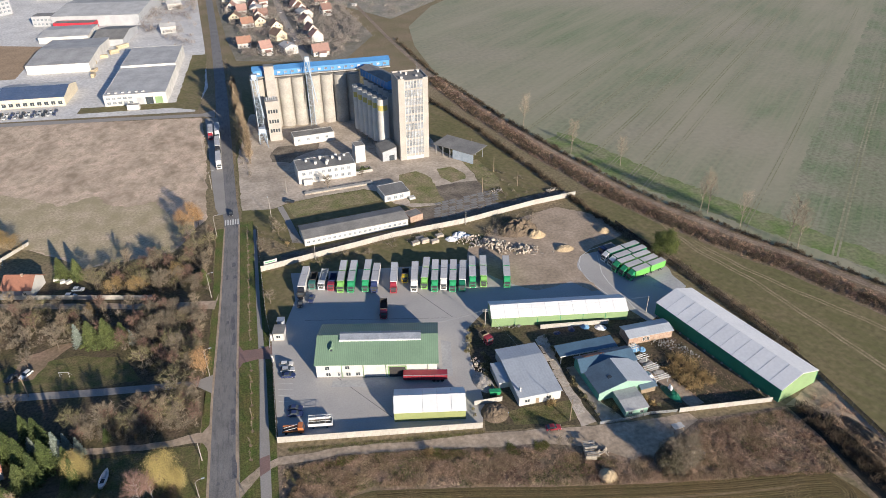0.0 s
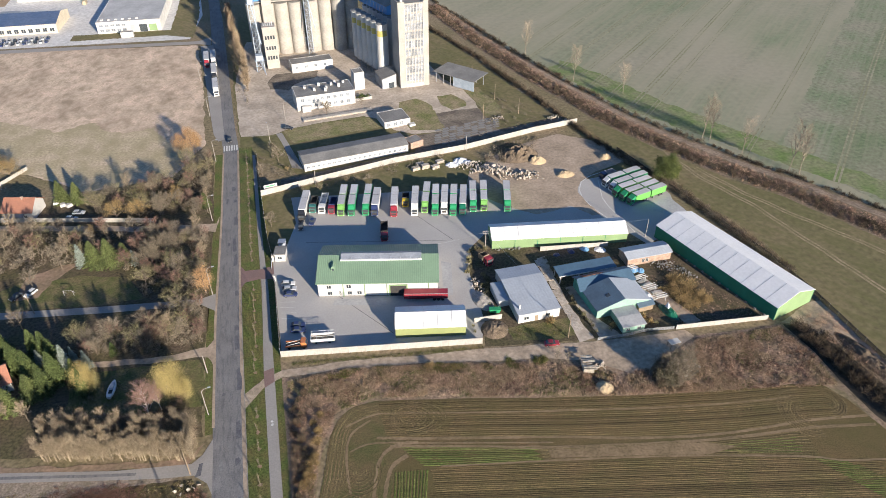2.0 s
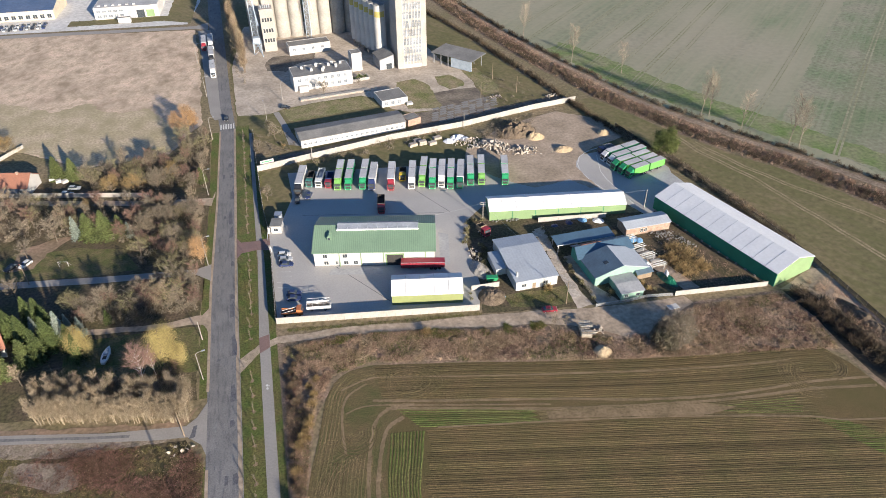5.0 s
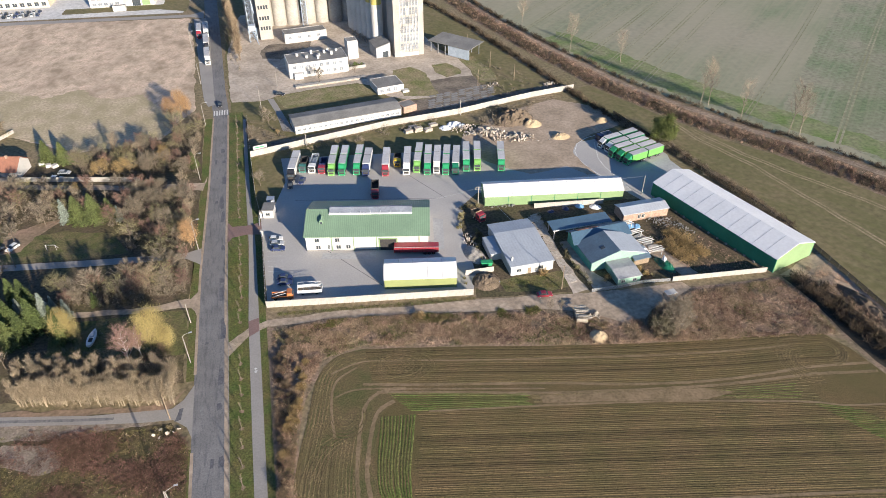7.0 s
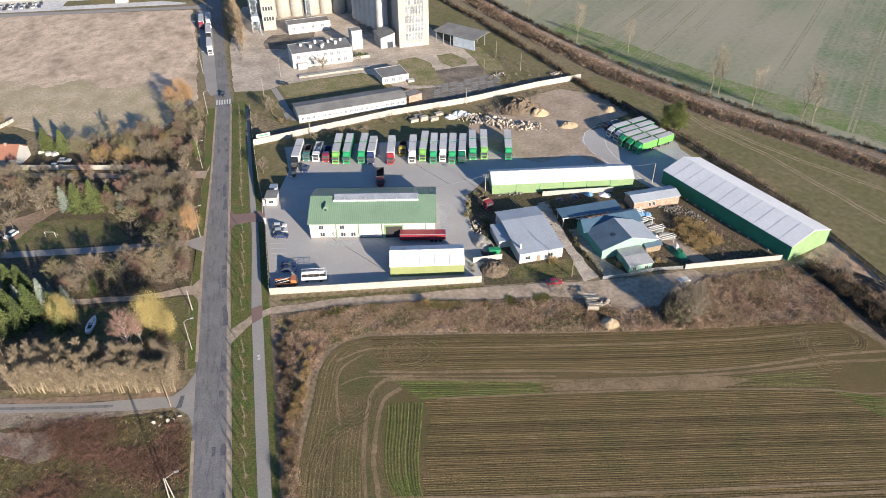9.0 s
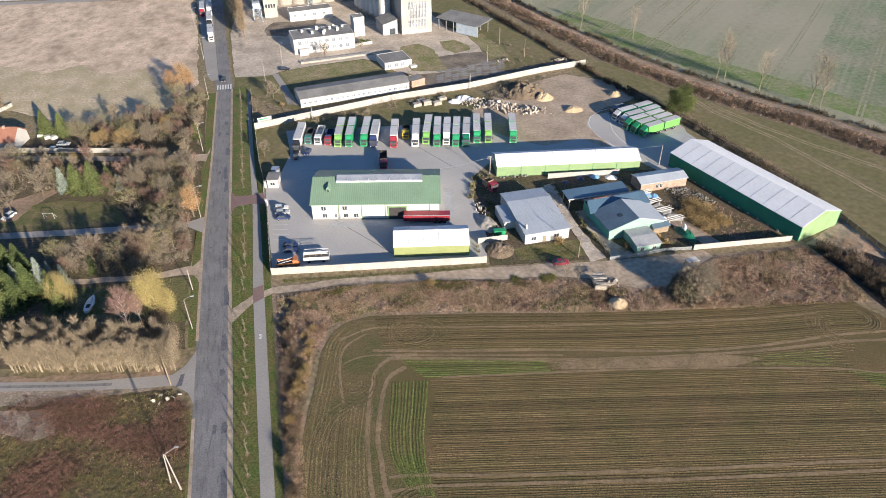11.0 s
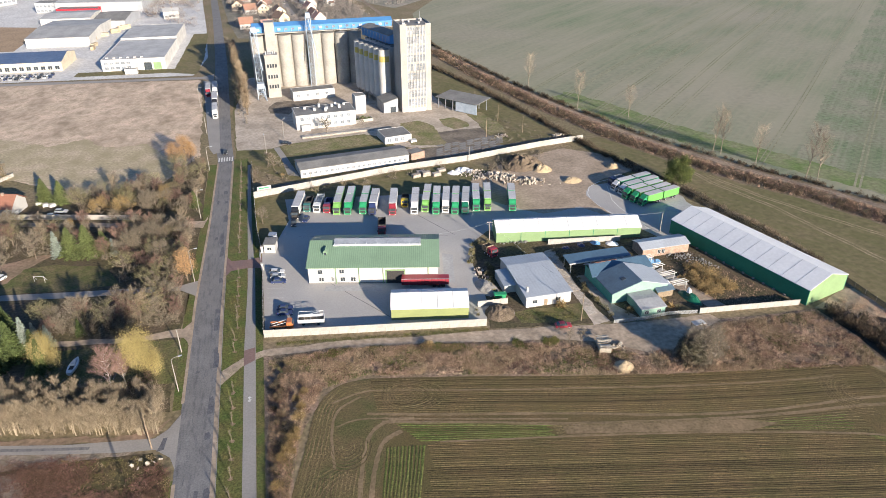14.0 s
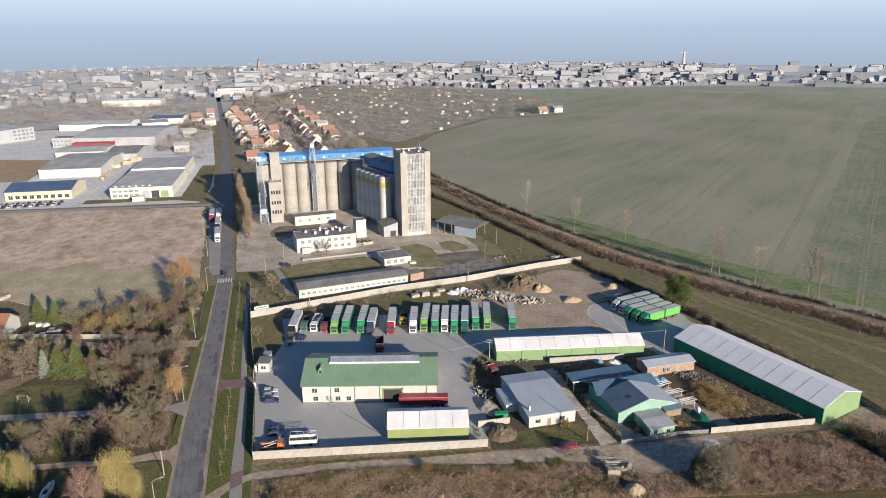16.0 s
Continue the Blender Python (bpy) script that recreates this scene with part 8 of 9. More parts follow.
# far trees
def canopy(name, places, h, w, count, size, material, label, thin=0.14):
    """Distant tree crowns as loose heaps of twigs."""
    f = np.repeat(np.arange(len(places)), count)
    k = rng.uniform(0.6, 1.3, len(places))[f]
    v = rng.normal(size=(len(f), 3)) * 0.4
    p = np.stack([places[f, 0] + v[:, 0] * w * k, places[f, 1] + v[:, 1] * w * k, np.maximum(0.1, (0.45 + 0.42 * v[:, 2]) * h * k)], 1)
    d = rng.normal(size=p.shape) * 0.5 + [0, 0, 0.7]
    ob = from_mesh(name, tri_mesh(name, blades(p, unit(d) * size * rng.uniform(0.6, 1.4, (len(f), 1)), size * thin)), material)
    return tagged(ob, label, "trees", kind="stuff")


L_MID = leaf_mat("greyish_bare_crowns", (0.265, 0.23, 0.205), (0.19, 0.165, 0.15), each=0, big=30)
# Crowns paled and greyed: distance haze is in the twig colour.
L_FAR = leaf_mat("hazed_bare_crowns", (0.42, 0.395, 0.385), (0.33, 0.31, 0.305), each=0, big=60)
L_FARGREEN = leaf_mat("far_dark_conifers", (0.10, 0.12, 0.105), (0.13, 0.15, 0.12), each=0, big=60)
canopy("village_trees", np.concatenate([spots([(-10, 380), (60, 365), (95, 420), (75, 620), (30, 900), (-30, 1000), (-40, 700), (-18, 480)], 1000)]), 7, 5, 100, 1.5, L_MID, "bare garden trees between the village houses")
canopy("village_conifers", spots([(-8, 390), (90, 380), (75, 620), (20, 800), (-30, 700)], 60), 8, 3, 60, 1.2, L_FARGREEN, "dark garden conifers between the houses")
canopy("allotment_trees", spots(ALLOT, 1300), 5, 6, 50, 1.6, L_MID, "bare fruit trees over the allotments")
canopy("estate_trees", np.concatenate([spots([(-56, 420), (-42, 420), (-60, 760), (-90, 740), (-90, 480), (-66, 440)], 150), spots([(-320, 690), (-70, 720), (-80, 960), (-420, 960)], 520)]), 7, 6, 80, 1.6, L_MID, "bare trees round the industrial estate")
tw = np.array([town_spot(a, d) for a, d in zip(rng.uniform(-28, 36, 1500), rng.uniform(1150, 2300, 1500)) if d > near_edge(a) - 60])
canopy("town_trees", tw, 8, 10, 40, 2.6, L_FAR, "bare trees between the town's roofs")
canopy("field_copse", np.concatenate([spots([(315, 655), (350, 660), (360, 690), (318, 680)], 40), spots([(250, 632), (300, 640), (300, 660), (255, 660)], 20)]), 11, 7, 80, 1.6, L_FARGREEN, "dark copse at the edge of the crop field")
copy_thing(VILLAGE[3], pose(352, 648, 0, 0, 0, 10)), copy_thing(VILLAGE[1], pose(330, 642, 0, 0, 0, 10))

# hazy distance behind everything: a glowing arc, the haze painted as a height gradient
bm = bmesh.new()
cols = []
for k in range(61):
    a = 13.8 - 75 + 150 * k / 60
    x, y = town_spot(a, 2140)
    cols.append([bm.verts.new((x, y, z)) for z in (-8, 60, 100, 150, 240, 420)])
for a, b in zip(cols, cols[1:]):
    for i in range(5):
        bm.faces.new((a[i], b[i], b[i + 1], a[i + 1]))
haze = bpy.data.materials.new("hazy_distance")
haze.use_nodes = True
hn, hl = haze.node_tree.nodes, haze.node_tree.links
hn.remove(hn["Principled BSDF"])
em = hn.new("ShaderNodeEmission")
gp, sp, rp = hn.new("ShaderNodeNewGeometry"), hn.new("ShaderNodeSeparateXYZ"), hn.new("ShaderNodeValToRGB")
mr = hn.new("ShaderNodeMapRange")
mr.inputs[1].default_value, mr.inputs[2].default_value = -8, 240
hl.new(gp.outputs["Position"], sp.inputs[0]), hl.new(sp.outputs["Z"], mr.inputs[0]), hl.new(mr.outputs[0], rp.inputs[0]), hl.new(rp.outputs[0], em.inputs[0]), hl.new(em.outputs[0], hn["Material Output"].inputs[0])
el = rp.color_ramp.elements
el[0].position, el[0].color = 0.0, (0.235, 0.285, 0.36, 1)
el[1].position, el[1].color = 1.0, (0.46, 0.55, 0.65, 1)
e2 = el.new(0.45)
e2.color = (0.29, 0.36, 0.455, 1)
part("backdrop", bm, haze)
tagged(bpy.data.objects["backdrop"], "pale blue hazy distance along the horizon", "backdrop", kind="structure")

# ---- smaller things ----
M_ROCK = mat("broken_concrete", (0.44, 0.39, 0.335), (0.32, 0.28, 0.235), big=1.0, fine=0.25, vary=0.25, bump=0.1, rough=0.95, each=0.25)
sheet("plot_ground", [(61.5, 21), (67, 36), (73.4, 33), (121, 25.6), (131, 24), (143.6, -21), (115, -18.3), (88, -16), (57.6, -11.5), (60.6, -1)], 0.035, M_LITTER, "dark bare soil of the neighbouring plots", "ground cover")
sheet("plot_path", [(86.4, 24), (89.8, 25), (88.0, 0), (89.4, -16), (84.6, -16.5), (85.6, -4)], 0.06, M_CONCRETE_G, "cracked concrete path between the plots", "path")
sheet("plot_court", [(90, 8), (93, 8), (94.5, -9), (97.8, -17), (91, -17), (90.4, -2)], 0.055, M_CONCRETE_G, "narrow paved court beside the teal house", "court")
sheet("plot_track", [(113.5, 5), (117, 5.5), (124, -17), (119.5, -18), (114, -3)], 0.055, M_DIRT, "dirt track beside the fenced plot", "track")
sheet("hall_apron", [(146.5, -23.5), (162, -17.8), (164.5, -18), (164.5, -44), (160, -44), (156.5, -34), (151, -26)], 0.055, M_DIRT, "bare sandy ground before the long hall", "dirt ground")
for k in range(9):
    s = thing("concrete_slab", 85.4 + 0.35 * (k % 2), 20.0 - 4.0 * k, 0.06, -3 + 5 * (k % 3), "worn concrete paving slab of the path", "slab", "path slabs")
    part("slab", B((0, 0, 0, 2.6, 3.4, 0.06)), M_ROCK, s)

# road edges, patches, crossing, markings
strip("road_edge_east", [(-10.6 - 0.5, -120, -10.15, -120), (-11.1, -43, -10.15, -43), (-11.3, 10, -10.5, 10), (-10.9, 70, -10.1, 70), (-10.6, 128, -9.85, 128)], 0.056, M_DIRT, "pale broken road edge", "road edge")
strip("road_edge_west", [(-18.0, -120, -17.4, -120), (-18.4, -46, -17.7, -46)], 0.056, M_DIRT, "pale gritty road edge", "road edge")
strip("road_edge_garden", [(-18.6, -22, -17.9, -22), (-18.6, 20, -17.9, 20), (-17.2, 70, -16.5, 70), (-16.5, 127, -15.9, 127)], 0.056, M_DIRT, "pale gritty road edge", "road edge")
M_PATCH = ground_mat("fresh_asphalt_patch", (0.095, 0.095, 0.11), (0.125, 0.125, 0.135), big=1.5, fine=0.4, vary=0.25, rough=0.8)
M_PATCHPALE = ground_mat("pale_asphalt_patch", (0.20, 0.20, 0.20), (0.17, 0.17, 0.17), big=1.5, fine=0.4, vary=0.2, rough=0.85)
RAGGED["fresh_asphalt_patch"], RAGGED["pale_asphalt_patch"] = 0.45, 0.45
for k in range(15):
    y0, L = -92 + 13.5 * k + 3 * math.sin(k * 2.1), 5.5 + 3.5 * math.sin(k * 1.3)
    xo = -12.6 - 0.35 * math.sin(k * 1.9)
    sheet("road_patch", [(xo, y0), (xo + 1.2, y0 + 0.3), (xo + 1.35, y0 + L * 0.6), (xo + 0.9, y0 + L), (xo + 0.1, y0 + L * 0.9)], 0.058, M_PATCH, "dark resurfaced patch along the road's edge", "road patch")
for k in range(16):
    y0, xo, L = -84 + 11.5 * k + 4 * math.sin(k * 3.3), -15.6 + 1.3 * math.sin(k * 2.7), 1.8 + 1.4 * math.cos(k * 1.7)
    sheet("road_patch", [(xo, y0), (xo + 0.9, y0 + 0.2), (xo + 1.0, y0 + L), (xo + 0.2, y0 + L + 0.3)], 0.06, M_PATCHPALE if k % 3 else M_PATCH, "repaired patch in the worn asphalt", "road patch")
crack = []
for k in range(22):
    y0, xo = -88 + 8.2 * k, -16.8 + 4.6 * ((k * 0.618) % 1)
    crack.append(((xo, y0, 0.062), (xo + 0.5 * math.sin(k * 5.1), y0 + 2.6 + 1.8 * math.cos(k * 2.9), 0.062), 0.05))
tagged(part("tar_seams", rods(*crack, n=4), M_PATCH), "thin dark tar seams across the road", "tar seams", kind="stuff")
mulch = bmesh.new()
for k in range(44):
    y = -105 + 5.25 * k
    if not 33 < y < 46 and not -19 < y < -7:
        c = (-7.2 + (0.6 if y > 0 else 0), y)
        mulch.faces.new([mulch.verts.new((c[0] + (0.55 + 0.2 * math.sin(q * 2.2 + k)) * math.cos(q * 0.785), c[1] + (0.6 + 0.2 * math.cos(q * 1.7 + k)) * math.sin(q * 0.785), 0.045)) for q in range(8)])
tagged(part("mulch_rings", mulch, M_BARE), "brown mulch rings round the street saplings", "mulch", kind="stuff")
bike = thing("cycle_marking", -3.6, -24.2, 0.084, 0, "white painted cycle symbol on the path", "road marking")
for c in (-0.45, 0.45):
    q = [(0.34 * math.cos(k * 0.5236), c * 1.25 + 0.34 * math.sin(k * 0.5236)) for k in range(13)]
    part("wheel_ring", prism([(a, b, 0) for a, b in q[:12]], (0, 0, 0.004)), M_CHALK, bike)
part("frame_bar", B((-0.05, -0.6, 0, 0.05, 0.6, 0.005), (0.05, -0.2, 0, 0.5, -0.1, 0.005), (0.05, 0.3, 0, 0.6, 0.4, 0.005)), M_CHALK, bike)
strip("kerb_east", [(-10.12, -120, -9.97, -120), (-10.12, -43, -9.97, -43), (-10.5, 10, -10.35, 10), (-10.45, 31, -10.3, 31)], 0.12, M_PIPE, "low concrete kerb beside the verge", "kerb")
for k in range(6):
    z_ = sheet("crossing_stripe", [(-16.2 + k * 1.05, 128.6), (-15.65 + k * 1.05, 128.6), (-15.65 + k * 1.05, 133.4), (-16.2 + k * 1.05, 133.4)], 0.064, M_CHALK, "white painted crossing stripe", "road marking")
sheet("crossing_patch", [(-22.2, -36.2), (-21.2, -32.4), (-20.4, -32.4), (-21.0, -36.0)], 0.07, M_PATCH, "dark repaired strip on the side road", "road patch")
sheet("path_red_paving", [(-4.95, -11.6), (-2.2, -9.9), (-2.2, -4.6), (-4.95, -5.4)], 0.085, M_REDPAVE, "red paved crossing on the path", "paving")
for k in range(8):
    x0, y0 = 1.2, 33.6 - k * 2.6
    strip("parking_line", [(x0, y0, x0, y0 - 0.12), (x0 + 4.6, y0 - 1.0, x0 + 4.6, y0 - 1.12)], 0.106, M_CHALK, "white parking bay line", "road marking")
strip("yard_arc", ribbon([(133, 72), (127, 70.6), (121.5, 67), (118.3, 61.6), (117.2, 56), (118.2, 48), (121.3, 38)], 0.34), 0.106, M_CHALK, "curved white guide line on the paving", "road marking")
strip("yard_arc", ribbon([(128.5, 66.5), (126.4, 60), (124.5, 54), (124.2, 48), (125.5, 36), (126, 30)], 0.34), 0.106, M_CHALK, "curved white guide line on the paving", "road marking")
strip("yard_drain", ribbon([(19, 22), (33, 0.5)], 0.18), 0.104, M_PATCH, "dark drain line across the yard", "drain")
strip("yard_drain", ribbon([(52, 62), (62, 42)], 0.18), 0.104, M_PATCH, "dark drain line across the yard", "drain")
strip("yard_drain", ribbon([(12, 53), (60, 42)], 0.15), 0.104, M_PATCH, "dark drain line across the yard", "drain")
sheet("yard_bay", [(136, 44.5), (149.5, 48.5), (151, 38), (146, 34)], 0.104, M_YARDPALE, "paler paved bay behind the lorries", "paving")
sheet("depot_side_bay", [(51.5, 13.5), (54.5, 13), (58, 29), (55, 31)], 0.106, M_YARDPALE, "pale concrete strip beside the depot", "paving")

# wire fence along the depot's west side, with posts and slatted panels
def slat_fence(name, pts, h, label, m, post, gap=2.5):
    for (x0, y0), (x1, y1) in zip(pts, pts[1:]):
        x, y, tn, L = facing(x0, y0, x1, y1)
        t = thing(name, x, y, 0, tn, label, "fence", kind="structure")
        n = max(1, round(L / gap))
        s = L / n
        a = b = None
        for k in range(n):
            if a is None:
                bm = bmesh.new()
                for q in range(int(s / 0.22)):
                    box_in(bm, 0.05 + q * 0.22, -0.015, 0.08, 0.20 + q * 0.22, 0.015, h)
                box_in(bm, 0, -0.03, h * 0.8, s, -0.016, h * 0.8 + 0.08)
                a = part("fence_panel", bm, m, t).data
                b = part("post", B((-0.05, -0.05, 0, 0.05, 0.05, h + 0.15)), post, t).data
                continue
            for nm, d in (("fence_panel", a), ("post", b)):
                o = new(nm, d)
                o.parent, o.location.x = t, k * s


slat_fence("fence_west", [(0.0, 0.2), (0.1, 16.3), (0.3, 33.4)], 2.3, "dark slatted fence along the depot car park", M_DARK, M_STEEL)
slat_fence("fence_west", [(0.1, 46.0), (-1.1, 60), (-2.0, 88)], 2.3, "dark slatted fence beside the path", M_DARK, M_STEEL)
slat_fence("fence_east", [(146.8, 88), (153.6, 53), (157.6, 32), (163, 8), (165, -14), (165, -60), (168, -100)], 1.6, "dark wire fence along the meadow", M_DARK, M_PIPE, 4.0)
slat_fence("fence_works", [(-2.7, 122), (-2.4, 104), (-2.05, 90)], 1.5, "dark mesh fence beside the works", M_DARK, M_STEEL, 4.0)
slat_fence("fence_lane", [(90, -17.2), (99, -17.6), (106, -17.2), (114, -18.4)], 1.2, "thin wire fence before the teal house", M_STEEL, M_PIPE)
for x, y in ((0.2, 34.4), (0.3, 45.2)):
    gp_ = thing("gate_pillar", x, y, 0, 0, "white gate pillar at the yard entrance", "gate pillar", "gate pillars")
    part("shaft", B((-0.35, -0.35, 0, 0.35, 0.35, 2.2)), M_WHITE, gp_)
    part("cap", B((-0.42, -0.42, 2.2, 0.42, 0.42, 2.35)), M_WALL, gp_)
gb = thing("barrier", -0.4, 40.2, 0, 88, "sliding barred gate pushed half open", "gate")
part("rail", B((0, -0.04, 0.2, 4.6, 0.04, 0.3), (0, -0.04, 1.5, 4.6, 0.04, 1.6)), M_STEEL, gb)
for k in range(14):
    part("bar", B((0.1 + k * 0.33, -0.02, 0.3, 0.14 + k * 0.33, 0.02, 1.5)), M_STEEL, gb)
sg = thing("sign_board", -0.6, 89.6, 0, 12, "white sign board on posts behind the wall", "sign")
part("board", B((0, -0.05, 1.6, 5.2, 0.05, 3.6)), M_WHITE, sg)
for xx in (0.4, 2.5, 4.6):
    part("post", B((xx, 0.06, 0, xx + 0.15, 0.2, 3.4)), M_WOOD, sg)
part("lettering_bar", B((0.6, -0.07, 2.7, 4.4, -0.052, 3.1)), P_GREEN, sg)


# poles, lamps and wires
def pole(x, y, h, label, arms=0, wood=True, turn=0):
    t = thing("utility_pole", x, y, 0, turn, label, "pole", "utility poles")
    part("shaft", rods(((0, 0, 0), (0, 0, h), 0.16, 0.10)), M_WOOD if wood else M_PIPE, t)
    for k in range(arms):
        part("crossarm", B((-1.0, -0.06, h - 0.4 - k * 0.8, 1.0, 0.06, h - 0.28 - k * 0.8)), M_PIPE, t)
        for q in (-0.9, -0.3, 0.3, 0.9):
            part("insulator", rods(((q, 0, h - 0.28 - k * 0.8), (q, 0, h - 0.05 - k * 0.8), 0.05), n=6), M_WHITE, t)
    return t


def lamp(x, y, h, turn, label="tall concrete street lamp with a curved arm"):
    t = thing("street_lamp", x, y, 0, turn, label, "street lamp", "street lamps")
    part("shaft", rods(((0, 0, 0), (0, 0, h), 0.12, 0.07)), M_PIPE, t)
    part("arm", rods(((0, 0, h), (0.7, 0, h + 0.5), 0.06), ((0.7, 0, h + 0.5), (1.8, 0, h + 0.65), 0.05)), M_PIPE, t)
    part("lamp_head", B((1.6, -0.16, h + 0.55, 2.4, 0.16, h + 0.72)), M_STEEL, t)
    return t


pole(71.5, 34.0, 7.6, "pale utility pole with two crossarms beside the hall", 2, False, -20)
pole(82.2, -13.8, 8.7, "weathered wooden utility pole beside the lane")
pole(128.3, 26.8, 7.6, "slim pale pole beside the long hall", 0, False)
pole(19.3, 91.5, 7.2, "slim concrete pole behind the wall", 0, False)
pole(84.4, 103.3, 6.9, "slim concrete pole behind the wall", 0, False)
pole(-20.1, -2.0, 6.7, "pale concrete pole with a white foot", 0, False)
pole(-23.3, -34.9, 8.5, "dark wooden utility pole at the junction")
for x, y in ((-72, 36.5), (100, 130), (112, 150), (108, 176), (118, 132)):
    pole(x, y, 8.0, "plain wooden utility pole on rough ground")
lamp(-19.5, -17.3, 9.0, 10), lamp(-19.2, 32.2, 10.2, 5), lamp(-20.0, 75.5, 10.0, 0), lamp(-19.2, 120, 9.5, 0), lamp(-22.5, 165, 9.5, 0), lamp(-28, 210, 9.5, 0), lamp(11.5, 152, 8, 60), lamp(3.5, 132, 8, 100)

mast = thing("paired_mast", -20.5, -62.0, 0, 0, "two leaning concrete poles joined at the top with lamp", "pole")
part("shaft", rods(((1.0, -1.1, 0), (0.25, -0.35, 10.0), 0.17, 0.10)), M_PIPE, mast)
part("shaft", rods(((-1.0, 1.0, 0), (-0.05, -0.1, 9.8), 0.17, 0.10)), M_PIPE, mast)
part("arm", rods(((0.2, -0.3, 9.9), (2.2, 0.2, 10.7), 0.06)), M_PIPE, mast)
part("lamp_head", B((2.0, 0.05, 10.6, 2.8, 0.35, 10.76)), M_STEEL, mast)


def wire(a, b, sag):
    pts = [Vector(a).lerp(Vector(b), k / 10) - Vector((0, 0, sag * 4 * (k / 10) * (1 - k / 10))) for k in range(11)]
    w = part("overhead_wire", rods(*[(p, q, 0.025) for p, q in zip(pts, pts[1:])], n=4), M_STEEL)
    tagged(w, "thin overhead wire slung between poles", "wire")


wire((71.5, 34, 7.3), (128.3, 26.8, 7.4), 0.9)
wire((71.5, 34, 7.3), (82.2, -13.8, 8.5), 1.0)
wire((71.5, 34, 7.3), (54.6, 33.0, 5.9), 0.4)

# railway lines
M_RUST = mat("rusty_rail", (0.17, 0.11, 0.08), (0.13, 0.085, 0.065), big=2, fine=0.3, vary=0.2, rough=0.7)
for off in (-0.75, 0.75):
    rows = ribbon(RAIL[1:], 2 * abs(off))
    line = [((a, b) if off < 0 else (c, d)) for a, b, c, d in rows]
    strip("rail", ribbon(line, 0.14), 0.32, M_RUST, "rusty steel rail of the single line", "rail")
bm = bmesh.new()
step_pts = []
for (x0, y0), (x1, y1) in zip(RAIL[6:21], RAIL[7:22]):
    L = math.hypot(x1 - x0, y1 - y0)
    for k in range(int(L / 1.3)):
        step_pts.append((x0 + (x1 - x0) * k * 1.3 / L, y0 + (y1 - y0) * k * 1.3 / L, (x1 - x0) / L, (y1 - y0) / L))
for x, y, dx, dy in step_pts:
    prism_in(bm, [(x - dy * 1.25 - dx * 0.13, y + dx * 1.25 - dy * 0.13, 0.08), (x + dy * 1.25 - dx * 0.13, y - dx * 1.25 - dy * 0.13, 0.08), (x + dy * 1.25 + dx * 0.13, y - dx * 1.25 + dy * 0.13, 0.08), (x - dy * 1.25 + dx * 0.13, y + dx * 1.25 + dy * 0.13, 0.08)], (0, 0, 0.05))
me = bpy.data.meshes.new("sleepers")
bm.to_mesh(me)
bm.free()
tagged(from_mesh("sleepers", me, M_BALLAST), "worn sleepers below the rails", "sleepers", kind="stuff")
for k in range(3):
    for off in (0, 1.5):
        strip("siding_rail", ribbon([(4, 92.4 + k * 1.2 + off * 0.6), (60, 104.2 + k * 2.6 + off), (100, 111.4 + k * 4 + off), (132, 117.8 + k * 4.2 + off)], 0.12), 0.2, M_RUST, "rusty siding rail behind the wall", "rail")
for k in range(9):
    for q in range(7):
        if (k * 3 + q) % 5:
            s = thing("apron_slab", 72.5 + k * 3.6 + q * 0.6, 110.5 + k * 0.75 + q * 2.2, 0.05, 11, "grey concrete slab of the old loading apron", "slab", "apron slabs")
            part("slab", B((0, 0, 0, 3.0, 1.6, 0.06)), M_FELT, s)


# heaps, rubble and stacks
def heap(name, x, y, r, h, material, label, category, seed=0, squash=1.0, turn=0.0, rough=0.25, z=0.0):
    """An uneven mound."""
    bm = bmesh.new()
    bmesh.ops.create_grid(bm, x_segments=22, y_segments=22, size=r * 1.05)
    for v in bm.verts:
        d = min(1.0, v.co.length / r)
        n = noise.noise((v.co.x * 0.45 + seed * 9.1, v.co.y * 0.45, seed)) + 0.5 * noise.noise((v.co.x * 1.4 + seed, v.co.y * 1.4, 4.0 + seed))
        v.co.z = h * (max(0.0, math.cos(d * 1.5708)) ** 0.9) * (1 + rough * 1.6 * n) - 0.06
        v.co.y *= squash
    ob = part(name, bm, material)
    ob.matrix_basis = pose(x, y, z, 0, 0, turn)
    return tagged(ob, label, category)


M_SOIL = mat("dark_soil", (0.15, 0.115, 0.085), (0.11, 0.085, 0.06), big=2.0, fine=0.35, vary=0.35, bump=0.15, rough=0.95)
M_SAND = mat("pale_sand", (0.44, 0.34, 0.22), (0.36, 0.28, 0.18), big=2.0, fine=0.3, vary=0.2, bump=0.08, rough=0.95)
heap("soil_mound", 62.3, -5.2, 4.2, 2.2, M_SOIL, "round heap of dark soil beside the lane", "soil heap", 1)
heap("sand_mound", 84.2, -34.4, 2.6, 1.6, M_SAND, "small heap of yellow sand beside the field", "sand heap", 2)
heap("earth_mound", 104.0, -34.0, 6.0, 4.2, M_SOIL, "overgrown earth mound at the lane's end", "mound", 3, 0.8, 10, 0.5)
heap("earth_mound", 104.5, 93.5, 9.0, 3.8, M_SOIL, "brown earth mound below the back wall", "mound", 4, 0.7, 10, 0.4)
heap("sand_mound", 110.5, 87.0, 4.0, 2.4, M_SAND, "ochre sand heap below the wall", "sand heap", 5, 0.8)
heap("sand_mound", 117.5, 74.0, 4.2, 1.6, M_SAND, "flat heap of pale sand on the dirt", "sand heap", 6, 0.7)
